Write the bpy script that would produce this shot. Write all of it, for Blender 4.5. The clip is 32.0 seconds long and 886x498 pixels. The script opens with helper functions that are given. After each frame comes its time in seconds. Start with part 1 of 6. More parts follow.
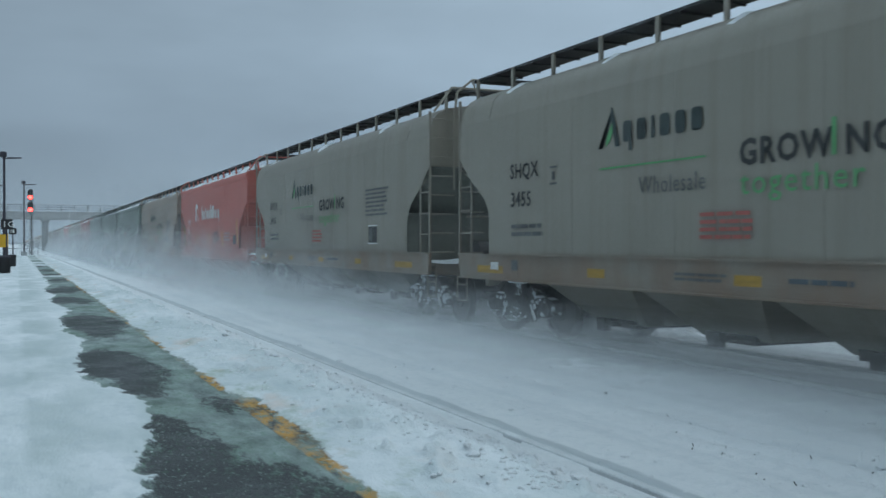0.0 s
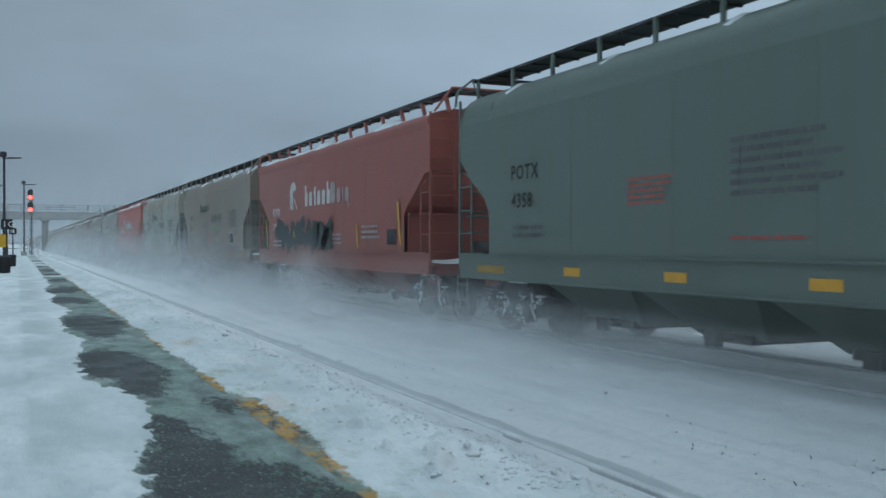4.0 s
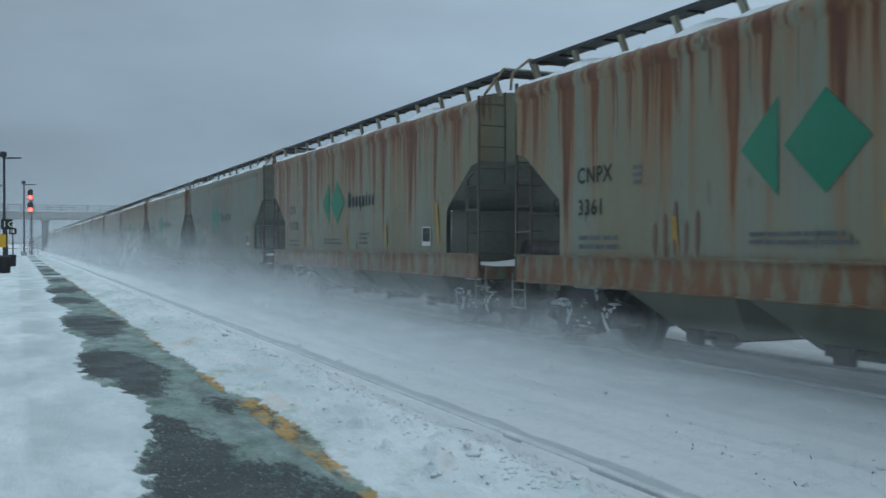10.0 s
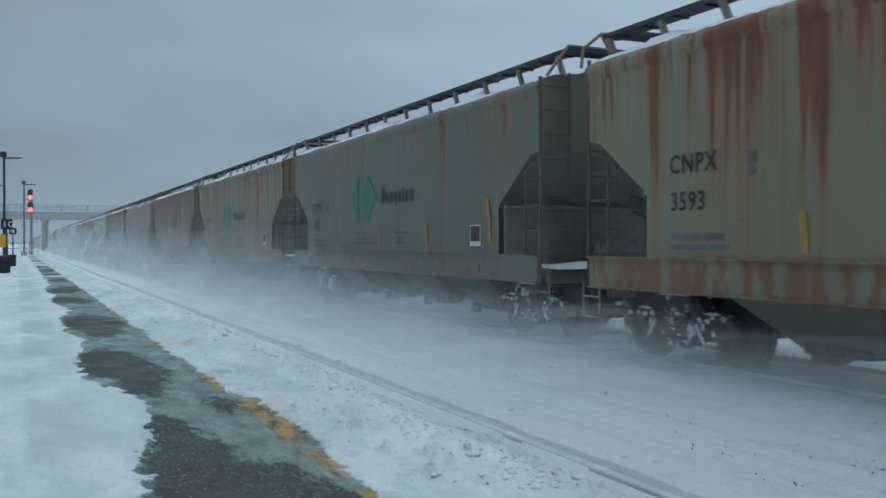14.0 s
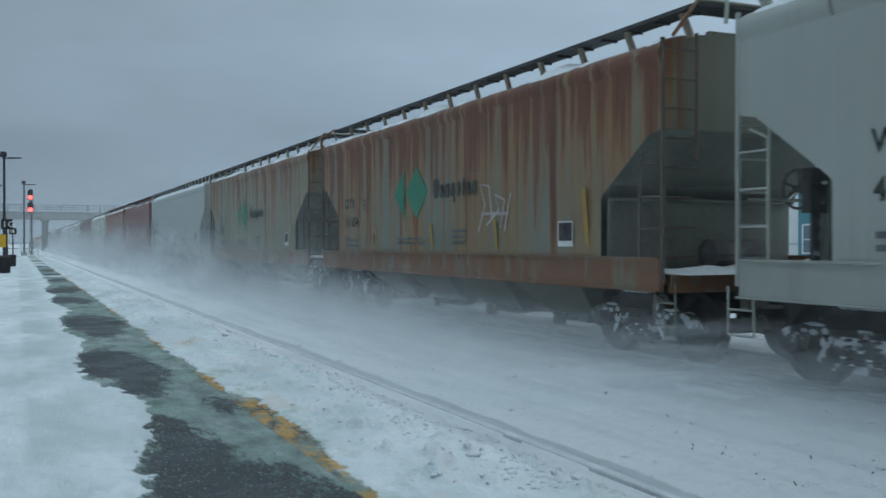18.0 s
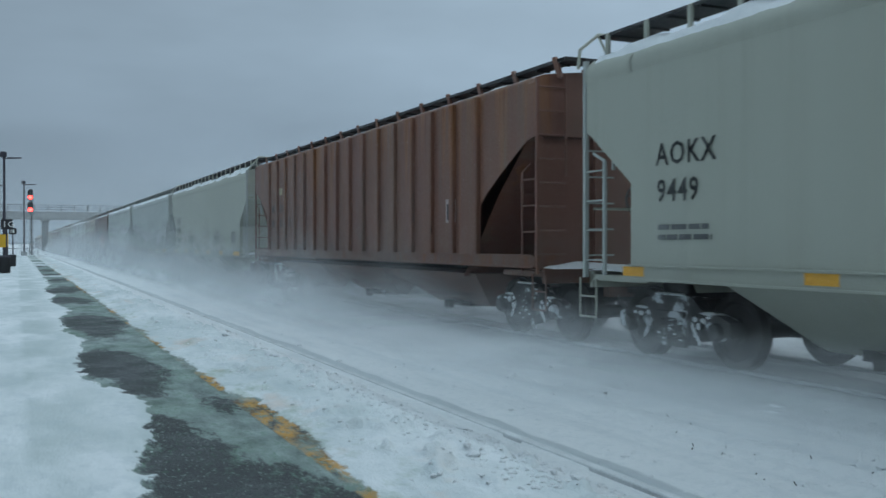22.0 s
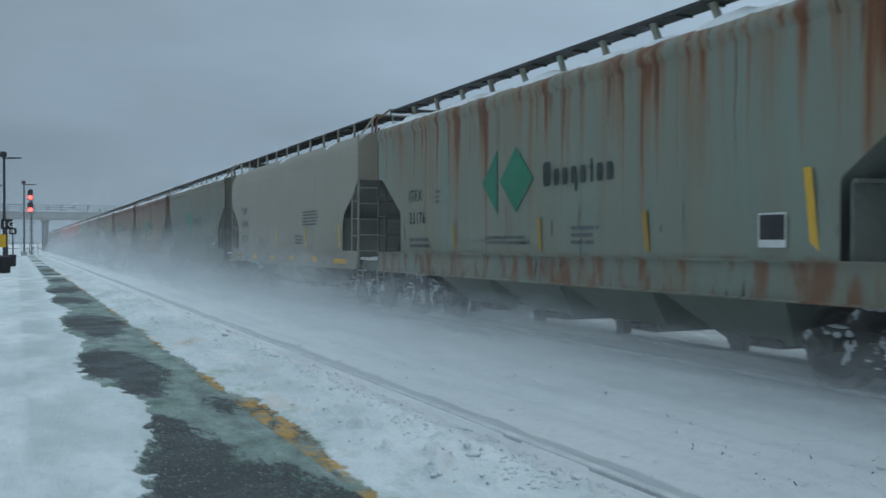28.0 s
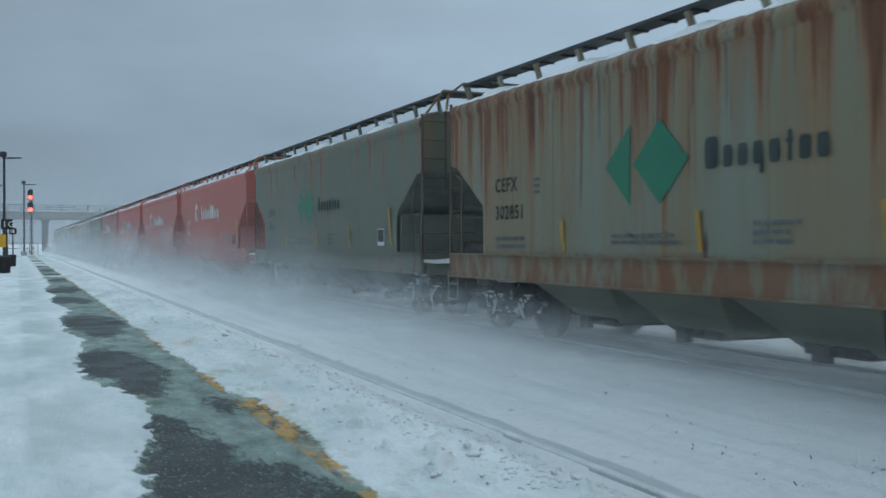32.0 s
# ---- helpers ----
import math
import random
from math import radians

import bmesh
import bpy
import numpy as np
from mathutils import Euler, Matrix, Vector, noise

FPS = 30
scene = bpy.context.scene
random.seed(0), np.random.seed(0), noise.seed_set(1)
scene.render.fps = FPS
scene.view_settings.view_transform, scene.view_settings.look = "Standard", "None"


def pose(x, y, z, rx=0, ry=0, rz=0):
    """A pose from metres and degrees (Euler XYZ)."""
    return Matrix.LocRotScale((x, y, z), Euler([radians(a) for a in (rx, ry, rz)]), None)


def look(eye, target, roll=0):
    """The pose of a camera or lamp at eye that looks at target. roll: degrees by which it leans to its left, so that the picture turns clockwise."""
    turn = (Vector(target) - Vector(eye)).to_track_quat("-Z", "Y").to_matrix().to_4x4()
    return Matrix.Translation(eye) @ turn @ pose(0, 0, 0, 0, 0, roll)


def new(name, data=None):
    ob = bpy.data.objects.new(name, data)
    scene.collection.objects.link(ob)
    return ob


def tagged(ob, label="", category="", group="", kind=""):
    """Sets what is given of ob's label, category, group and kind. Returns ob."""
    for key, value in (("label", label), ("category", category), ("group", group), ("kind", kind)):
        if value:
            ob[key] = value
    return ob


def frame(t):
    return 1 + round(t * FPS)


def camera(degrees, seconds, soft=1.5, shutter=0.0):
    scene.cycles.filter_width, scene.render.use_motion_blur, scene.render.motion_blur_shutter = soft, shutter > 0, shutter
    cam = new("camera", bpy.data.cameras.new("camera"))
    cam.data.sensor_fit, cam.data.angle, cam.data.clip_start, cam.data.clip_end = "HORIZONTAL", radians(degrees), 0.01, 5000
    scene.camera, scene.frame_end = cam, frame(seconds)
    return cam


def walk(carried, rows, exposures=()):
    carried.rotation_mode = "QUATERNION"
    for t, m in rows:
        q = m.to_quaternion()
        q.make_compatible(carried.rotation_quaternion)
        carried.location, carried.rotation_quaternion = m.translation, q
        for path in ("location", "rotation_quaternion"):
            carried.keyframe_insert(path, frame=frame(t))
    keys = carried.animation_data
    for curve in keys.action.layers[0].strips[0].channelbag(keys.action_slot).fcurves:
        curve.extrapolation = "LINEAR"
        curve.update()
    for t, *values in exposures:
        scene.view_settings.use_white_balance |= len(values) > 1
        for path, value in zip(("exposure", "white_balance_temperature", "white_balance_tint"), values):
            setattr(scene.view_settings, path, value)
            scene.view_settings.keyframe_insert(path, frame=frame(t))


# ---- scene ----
# A static camera on a snowy platform beside a double-track line; a long covered-hopper train runs past.
# World: x across the tracks (away from the platform), y along the line, z up from the rail heads.
EYE = (0.0, 0.0, 1.52)
YAW, PITCH = 24.0, -0.32
cam = camera(49.68, 32.0, soft=1.5, shutter=0.06)
POSE = pose(EYE[0], EYE[1], EYE[2], 90 + PITCH, 0, -YAW)
walk(cam, [(0.0, POSE), (32.0, POSE)], [(0.0, -0.05), (3.0, -0.10), (5.0, -0.12), (7.0, -0.05), (10.0, -0.02), (12.0, 0.0), (17.0, -0.08), (19.0, -0.06), (21.0, 0.0), (22.0, -0.06), (23.0, -0.13), (24.3, -0.22), (25.5, -0.10), (28.0, -0.10), (30.0, 0.0), (32.0, 0.0)])
scene.cycles.transparent_max_bounces = 128

# ---------------------------------------------------------------- world and sun
SUN_ELEV, SUN_AZ = 38.0, 125.0          # azimuth clockwise from +y
world = bpy.data.worlds.new("overcast")
scene.world = world
world.use_nodes = True
wn, wl = world.node_tree.nodes, world.node_tree.links
wn.clear()


def wnode(kind, **kw):
    n = wn.new(kind)
    for k, v in kw.items():
        n.inputs[k].default_value = v
    return n


sky = wn.new("ShaderNodeTexSky")
sky.sky_type = "NISHITA"
sky.sun_disc = False
sky.sun_elevation, sky.sun_rotation = radians(SUN_ELEV), radians(SUN_AZ)
sky.dust_density, sky.air_density = 4.0, 1.5
coord = wn.new("ShaderNodeTexCoord")
sep = wn.new("ShaderNodeSeparateXYZ")
wl.new(coord.outputs["Generated"], sep.inputs[0])
# cloud deck: dark slate near the horizon, bright overhead
ramp = wn.new("ShaderNodeValToRGB")
r = ramp.color_ramp
r.elements[0].position, r.elements[0].color = 0.0, (0.275, 0.380, 0.470, 1)
r.elements[1].position, r.elements[1].color = 1.0, (0.735, 0.97, 1.115, 1)
for p, c in ((0.10, (0.245, 0.335, 0.425, 1)), (0.24, (0.275, 0.370, 0.460, 1)), (0.45, (0.365, 0.490, 0.600, 1))):
    e = r.elements.new(p)
    e.color = c
wl.new(sep.outputs["Z"], ramp.inputs[0])
# brighter towards the hidden sun
side = wn.new("ShaderNodeVectorMath")
side.operation = "DOT_PRODUCT"
wl.new(coord.outputs["Generated"], side.inputs[0])
side.inputs[1].default_value = (math.sin(radians(78)) * 0.9, math.cos(radians(78)) * 0.9, 0.42)
smap = wnode("ShaderNodeMapRange")
smap.inputs["From Min"].default_value, smap.inputs["From Max"].default_value = 0.2, 1.0
smap.inputs["To Min"].default_value, smap.inputs["To Max"].default_value = 0.92, 1.55
wl.new(side.outputs["Value"], smap.inputs["Value"])
cmapn = wn.new("ShaderNodeMapping")
cmapn.inputs["Scale"].default_value = (1.5, 1.5, 5.0)
wl.new(coord.outputs["Generated"], cmapn.inputs[0])
cloud = wnode("ShaderNodeTexNoise", Scale=2.2, Detail=4.0, Roughness=0.5)
wl.new(cmapn.outputs[0], cloud.inputs["Vector"])
cm = wnode("ShaderNodeMapRange")
cm.inputs["From Min"].default_value, cm.inputs["From Max"].default_value = 0.3, 0.7
cm.inputs["To Min"].default_value, cm.inputs["To Max"].default_value = 0.90, 1.10
wl.new(cloud.outputs["Fac"], cm.inputs["Value"])
mul = wn.new("ShaderNodeMath")
mul.operation = "MULTIPLY"
wl.new(smap.outputs[0], mul.inputs[0])
wl.new(cm.outputs[0], mul.inputs[1])
deck = wn.new("ShaderNodeBackground")
wl.new(ramp.outputs[0], deck.inputs["Color"])
wl.new(mul.outputs[0], deck.inputs["Strength"])
clear = wn.new("ShaderNodeBackground")
clear.inputs["Strength"].default_value = 0.06
wl.new(sky.outputs[0], clear.inputs["Color"])
wmix = wn.new("ShaderNodeMixShader")
wmix.inputs[0].default_value = 0.06
wl.new(deck.outputs[0], wmix.inputs[1])
wl.new(clear.outputs[0], wmix.inputs[2])
wout = wn.new("ShaderNodeOutputWorld")
wl.new(wmix.outputs[0], wout.inputs[0])

sun = new("sun", bpy.data.lights.new("sun", "SUN"))
sun.data.energy, sun.data.angle, sun.data.color = 0.3, radians(35), (1.0, 0.97, 0.92)
saz, sel = radians(SUN_AZ), radians(SUN_ELEV)
sun.matrix_basis = look((40 * math.sin(saz), 40 * math.cos(saz), 60), (0, 0, 60 - 40 * math.tan(sel)))


# ---------------------------------------------------------------- materials
class Mat:
    """A node material under construction, with a principled shader."""

    def __init__(self, name, color=(0.5, 0.5, 0.5), rough=0.7, metal=0.0):
        self.m = bpy.data.materials.new(name)
        self.m.use_nodes = True
        self.nt = self.m.node_tree
        self.p = self.nt.nodes["Principled BSDF"]
        self.p.inputs["Base Color"].default_value = (*color, 1)
        self.p.inputs["Roughness"].default_value = rough
        self.p.inputs["Metallic"].default_value = metal
        self.out = self.nt.nodes["Material Output"]
        self.tc = self.n("ShaderNodeTexCoord")

    def n(self, kind):
        return self.nt.nodes.new(kind)

    def link(self, a, b):
        self.nt.links.new(a, b)

    def vec(self, scale=(1, 1, 1), offset=None, space="Object"):
        mp = self.n("ShaderNodeMapping")
        mp.inputs["Scale"].default_value = scale
        self.link(self.tc.outputs[space], mp.inputs["Vector"])
        if offset is not None:
            self.link(offset, mp.inputs["Location"])
        return mp.outputs[0]

    def noise(self, vec, scale=1.0, detail=4.0, rough=0.55, dist=0.0):
        t = self.n("ShaderNodeTexNoise")
        t.inputs["Scale"].default_value = scale
        t.inputs["Detail"].default_value = detail
        t.inputs["Roughness"].default_value = rough
        t.inputs["Distortion"].default_value = dist
        self.link(vec, t.inputs["Vector"])
        return t.outputs["Fac"]

    def rng(self, v, a, b, c=0.0, d=1.0, smooth=False):
        t = self.n("ShaderNodeMapRange")
        t.interpolation_type = "SMOOTHSTEP" if smooth else "LINEAR"
        for k, x in (("From Min", a), ("From Max", b), ("To Min", c), ("To Max", d)):
            t.inputs[k].default_value = x
        self.link(v, t.inputs["Value"])
        return t.outputs[0]

    def math(self, op, a, b=0.0):
        t = self.n("ShaderNodeMath")
        t.operation = op
        for i, x in enumerate((a, b)):
            if isinstance(x, (int, float)):
                t.inputs[i].default_value = x
            else:
                self.link(x, t.inputs[i])
        return t.outputs[0]

    def mix(self, f, a, b):
        t = self.n("ShaderNodeMix")
        t.data_type = "RGBA"
        for key, x in (("Factor", f), ("A", a), ("B", b)):
            sock = [s for s in t.inputs if s.name == key and (s.type == "RGBA" or key == "Factor" and s.type == "VALUE")][0]
            if isinstance(x, tuple):
                sock.default_value = (*x, 1)
            elif isinstance(x, (int, float)):
                sock.default_value = x
            else:
                self.link(x, sock)
        return [o for o in t.outputs if o.type == "RGBA"][0]

    def base(self, c):
        self.link(c, self.p.inputs["Base Color"])
        return self

    def rough(self, v):
        self.link(v, self.p.inputs["Roughness"])
        return self

    def bump(self, h, dist=0.01, strength=0.5):
        b = self.n("ShaderNodeBump")
        b.inputs["Distance"].default_value, b.inputs["Strength"].default_value = dist, strength
        self.link(h, b.inputs["Height"])
        self.link(b.outputs[0], self.p.inputs["Normal"])
        return self

    def random(self, k=37.0):
        o = self.n("ShaderNodeObjectInfo")
        return self.math("MULTIPLY", o.outputs["Random"], k)

    def rand3(self, k=37.0):
        c = self.n("ShaderNodeCombineXYZ")
        v = self.random(k)
        self.link(v, c.inputs[1])
        self.link(v, c.inputs[2])
        return c.outputs[0]

    def xyz(self):
        s = self.n("ShaderNodeSeparateXYZ")
        self.link(self.tc.outputs["Object"], s.inputs[0])
        return s.outputs


def speckled(name, color, rough=0.7, metal=0.0, scale=6.0, amount=0.25, bump=0.003):
    """Paint, iron or concrete with mottling at two scales and a fine relief."""
    m = Mat(name, color, rough, metal)
    off = m.rand3()
    big = m.noise(m.vec((1, 1, 1), off), scale * 0.25, 3)
    fine = m.noise(m.vec((1, 1, 1), off), scale * 4, 5)
    f = m.rng(m.math("ADD", m.math("MULTIPLY", big, 0.6), m.math("MULTIPLY", fine, 0.4)), 0.3, 0.7)
    lo = tuple(c * (1 - amount) for c in color)
    hi = tuple(min(1, c * (1 + amount)) for c in color)
    m.base(m.mix(f, lo, hi)).rough(m.rng(fine, 0.3, 0.7, rough - 0.1, min(1, rough + 0.1)))
    if bump:
        m.bump(fine, bump, 0.4)
    return m.m


def car_paint(name, color, rust=0.0, dirt=0.35, rust_color=(0.118, 0.030, 0.012), blush=None, sill=0.0):
    """Weathered enamel: road film, vertical dirt runs and, by amount, rust streaks that bleed from the roof edge."""
    m = Mat(name, color, 0.5)
    off = m.rand3(61.0)
    z = m.xyz()[2]
    cloudy = m.noise(m.vec((1, 0.5, 0.7), off), 0.8, 4)
    runs = m.noise(m.vec((1.0, 3.2, 0.10), off), 1.5, 5, 0.6)
    fine = m.noise(m.vec((1, 1, 1), off), 26, 4)
    c = m.mix(m.rng(cloudy, 0.35, 0.7, 0, 0.55 * dirt), color, tuple(x * 0.62 + 0.02 for x in color))
    c = m.mix(m.rng(runs, 0.48, 0.72, 0, dirt * 0.75), c, (0.16, 0.13, 0.10))
    film = m.noise(m.vec((0.6, 0.5, 2.2), off), 1.2, 3)
    c = m.mix(m.math("MULTIPLY", m.rng(z, 2.0, 1.2, 0, 0.6 * dirt), m.rng(film, 0.3, 0.65)), c, (0.17, 0.15, 0.125))
    if blush:
        b = m.noise(m.vec((1, 0.55, 0.22), off), 0.9, 3)
        c = m.mix(m.rng(b, 0.5, 0.72, 0, 0.5), c, blush)
    if rust:
        sheet_ = m.rng(m.math("ABSOLUTE", m.xyz()[0]), 1.2, 1.5)
        ochre = m.noise(m.vec((1, 0.8, 0.10), off), 1.0, 3)
        c = m.mix(m.math("MULTIPLY", m.rng(ochre, 0.40, 0.62, 0, 0.82 * rust), sheet_), c, (0.230, 0.142, 0.056))
        wob = m.noise(m.vec((1, 1.1, 0.5), off), 2.0, 2)
        rv = m.n("ShaderNodeVectorMath")
        rv.operation = "ADD"
        cb = m.n("ShaderNodeCombineXYZ")
        m.link(m.math("MULTIPLY", wob, 0.10), cb.inputs[1])
        m.link(m.vec((1.0, 1.0, 0.030), off), rv.inputs[0])
        m.link(cb.outputs[0], rv.inputs[1])
        s1 = m.noise(rv.outputs[0], 3.0, 3, 0.6)
        s2 = m.noise(rv.outputs[0], 6.5, 4, 0.65)
        reach = m.rng(z, 1.3, 4.1, -0.135, 0.075)
        lo = 0.655 - 0.16 * rust
        f1 = m.rng(m.math("ADD", s1, reach), lo, lo + 0.055)
        f2 = m.rng(m.math("ADD", s2, reach), lo + 0.03, lo + 0.08)
        halo = m.rng(m.math("ADD", s1, reach), lo - 0.10, lo + 0.03, 0, 0.72)
        c = m.mix(m.math("MULTIPLY", halo, sheet_), c, (0.245, 0.102, 0.034))
        tone = m.mix(m.rng(s2, 0.38, 0.62), tuple(x * 0.75 for x in rust_color), tuple(x * y for x, y in zip(rust_color, (1.75, 2.4, 1.4))))
        c = m.mix(m.math("MULTIPLY", m.math("MULTIPLY", f1, 0.92), sheet_), c, tone)
        c = m.mix(m.math("MULTIPLY", m.math("MULTIPLY", f2, 0.75), sheet_), c, rust_color)
        # blistered spots with a short bleed below
        spot = m.noise(m.vec((1, 1.0, 0.30), off), 5.5, 2, 0.4)
        c = m.mix(m.math("MULTIPLY", m.math("MULTIPLY", m.rng(spot, 0.70, 0.74, 0, 0.85), m.rng(z, 2.4, 1.6)), sheet_), c, (0.055, 0.020, 0.012))
        low = m.noise(m.vec((1, 1.6, 0.5), off), 2.6, 4)
        c = m.mix(m.math("MULTIPLY", m.math("MULTIPLY", m.rng(z, 1.42, 1.30), m.rng(z, 0.86, 0.93)), m.rng(low, 0.58 - 0.25 * rust, 0.72 - 0.25 * rust, 0, 0.85)), c, (0.19, 0.070, 0.024))
    if sill:
        # brown road grime and rust on the side sill
        gr = m.noise(m.vec((1, 0.8, 0.6), off), 1.8, 4)
        c = m.mix(m.math("MULTIPLY", m.math("MULTIPLY", m.rng(z, 1.40, 1.32), m.rng(z, 0.86, 0.93)), m.rng(gr, 0.30, 0.66, 0.1 * sill, sill)), c, (0.20, 0.115, 0.070))
    m.base(c).rough(m.rng(fine, 0.3, 0.7, 0.42, 0.68))
    dent = m.noise(m.vec((1, 0.9, 0.8), off), 1.1, 2)
    m.bump(m.math("ADD", dent, m.math("MULTIPLY", fine, 0.02)), 0.03, 0.35)
    return m.m


def snow_mat(name, dirty=0.12, lump=1.0, groove=None):
    """Trodden, wind-packed snow: grey melt blotches, grit and crumbs at several sizes."""
    m = Mat(name, (0.84, 0.86, 0.87), 0.75)
    v = m.vec()
    a = m.noise(v, 0.55, 4)
    b = m.noise(v, 9.0, 6, 0.70)
    c = m.noise(v, 42.0, 5, 0.75)
    col = m.mix(m.rng(a, 0.42, 0.72, 0, dirty * 2.0), (0.89, 0.905, 0.915), (0.62, 0.67, 0.70))
    col = m.mix(m.rng(b, 0.50, 0.68, 0, 0.30), col, (0.58, 0.64, 0.67))
    col = m.mix(m.rng(c, 0.52, 0.70, 0, 0.30), col, (0.60, 0.66, 0.69))
    # streaks along y: the snow ridges' shading put into the colour as grey
    ridge_shade = m.noise(m.vec((2.4, 0.14, 1)), 1.6, 5, 0.6)
    col = m.mix(m.rng(ridge_shade, 0.46, 0.66, 0, 0.26), col, (0.55, 0.61, 0.65))
    grit = m.noise(v, 26.0, 6, 0.8)
    col = m.mix(m.rng(grit, 0.665, 0.71, 0, dirty * 4.0), col, (0.20, 0.19, 0.17))
    if groove:
        # packed, polished snow in the flangeway beside a rail
        x_ = m.xyz()[0]
        wob = m.math("MULTIPLY", m.noise(m.vec((1, 0.5, 1)), 3.0, 3), 0.10)
        gv = m.math("MULTIPLY", m.rng(x_, groove[0], groove[0] + 0.02), m.rng(m.math("ADD", x_, wob), groove[1] + 0.06, groove[1] + 0.02))
        col = m.mix(m.math("MULTIPLY", gv, 0.55), col, (0.42, 0.47, 0.49))
    m.base(col)
    m.bump(m.math("ADD", m.math("MULTIPLY", b, lump), m.math("MULTIPLY", c, 0.6)), 0.06, 0.8)
    return m.m


SNOW = snow_mat("snow", 0.10)
SNOW_TRACK = snow_mat("track_snow", 0.14, lump=1.0, groove=(3.64, 3.84))
SNOW_CAR = snow_mat("packed_snow", 0.14, lump=0.5)
IRON = speckled("grimy_iron", (0.035, 0.033, 0.032), 0.75, 0.0, 9, 0.5)
FRAME_IRON = speckled("frosted_iron", (0.085, 0.085, 0.088), 0.7, 0.0, 14, 0.75)
# end-bay colour: brake dust plus the deep recess's shade, put into the paint
SHADED_BAY = speckled("dusty_shaded_bay_paint", (0.150, 0.160, 0.140), 0.8, 0, 3, 0.35)
GRATE = speckled("walkway_steel", (0.045, 0.047, 0.05), 0.65, 0.3, 12, 0.35)
RUSTY_IRON = speckled("rusty_ladder_iron", (0.105, 0.080, 0.062), 0.8, 0, 9, 0.45)
RAIL = speckled("frosted_rail_steel", (0.55, 0.57, 0.58), 0.7, 0.0, 14, 0.3)
CONCRETE = speckled("bridge_concrete", (0.26, 0.27, 0.27), 0.85, 0, 1.2, 0.2)
cm_ = Mat("snow_caked_iron", (0.04, 0.04, 0.042), 0.75)
c1 = cm_.noise(cm_.vec((1, 1, 1), cm_.rand3()), 3.4, 4, 0.58)
cm_.base(cm_.mix(cm_.rng(c1, 0.565, 0.63), cm_.mix(cm_.rng(c1, 0.3, 0.55), (0.018, 0.018, 0.02), (0.07, 0.068, 0.066)), (0.60, 0.63, 0.65))).bump(c1, 0.02, 0.5)
CAKED_IRON = cm_.m
POST_GREY = speckled("post_paint", (0.045, 0.042, 0.055), 0.55, 0.2, 6, 0.2)
BLACK = speckled("black_paint", (0.018, 0.018, 0.02), 0.55, 0, 8, 0.2)
WHITE = speckled("white_paint", (0.72, 0.73, 0.72), 0.6, 0, 8, 0.12)
DARK_TEXT = speckled("stencil_black", (0.022, 0.024, 0.025), 0.6, 0, 14, 0.35, 0)
WHITE_TEXT = speckled("stencil_white", (0.62, 0.62, 0.60), 0.6, 0, 14, 0.2, 0)
FAINT_TEXT = speckled("faded_stencil", (0.115, 0.12, 0.12), 0.7, 0, 14, 0.35, 0)
FAINT_LIGHT = speckled("faded_white_stencil", (0.40, 0.33, 0.32), 0.7, 0, 14, 0.25, 0)
RED_TEXT = speckled("faded_red_stencil", (0.38, 0.105, 0.085), 0.65, 0, 14, 0.25, 0)
GREEN_TEXT = speckled("leaf_green_paint", (0.10, 0.33, 0.13), 0.6, 0, 14, 0.2, 0)
LOGO_DARK = speckled("slate_logo_paint", (0.024, 0.040, 0.040), 0.6, 0, 14, 0.3, 0)
LOGO_GREEN = speckled("emerald_paint", (0.010, 0.165, 0.095), 0.55, 0, 5, 0.18, 0)
REFLECT = speckled("amber_reflector", (0.74, 0.36, 0.025), 0.45, 0, 14, 0.15, 0)
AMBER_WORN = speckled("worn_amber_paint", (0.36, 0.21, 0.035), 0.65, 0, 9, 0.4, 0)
SMOKE = speckled("smoky_spray", (0.075, 0.095, 0.11), 0.65, 0, 9, 0.4, 0)
YELLOW = speckled("yellow_paint", (0.70, 0.40, 0.03), 0.55, 0, 9, 0.25, 0)


# ---------------------------------------------------------------- mesh helpers
def part(name, bm, material, parent=None, label="", m=None):
    """Links a bmesh, or a ready mesh, as one mesh object under a thing or part."""
    if isinstance(bm, bpy.types.Mesh):
        me = bm
    else:
        me = bpy.data.meshes.new(name)
        bm.to_mesh(me)
        bm.free()
    if not me.materials:
        me.materials.append(material)
    ob = new(name, me)
    if me.materials[0] is not material:
        ob.material_slots[0].link = "OBJECT"
        ob.material_slots[0].material = material
    if parent is not None:
        ob.parent = parent
    if m is not None:
        ob.matrix_basis = m
    return tagged(ob, label)


def mesh_of(name, bm, smooth=False):
    me = bpy.data.meshes.new(name)
    bm.normal_update()
    bm.to_mesh(me)
    bm.free()
    if smooth:
        for p in me.polygons:
            p.use_smooth = True
    return me


def box(bm, x0, x1, y0, y1, z0, z1):
    v = [bm.verts.new((x, y, z)) for x in (x0, x1) for y in (y0, y1) for z in (z0, z1)]
    for f in ((0, 1, 3, 2), (4, 6, 7, 5), (0, 4, 5, 1), (2, 3, 7, 6), (0, 2, 6, 4), (1, 5, 7, 3)):
        bm.faces.new([v[i] for i in f])
    return v


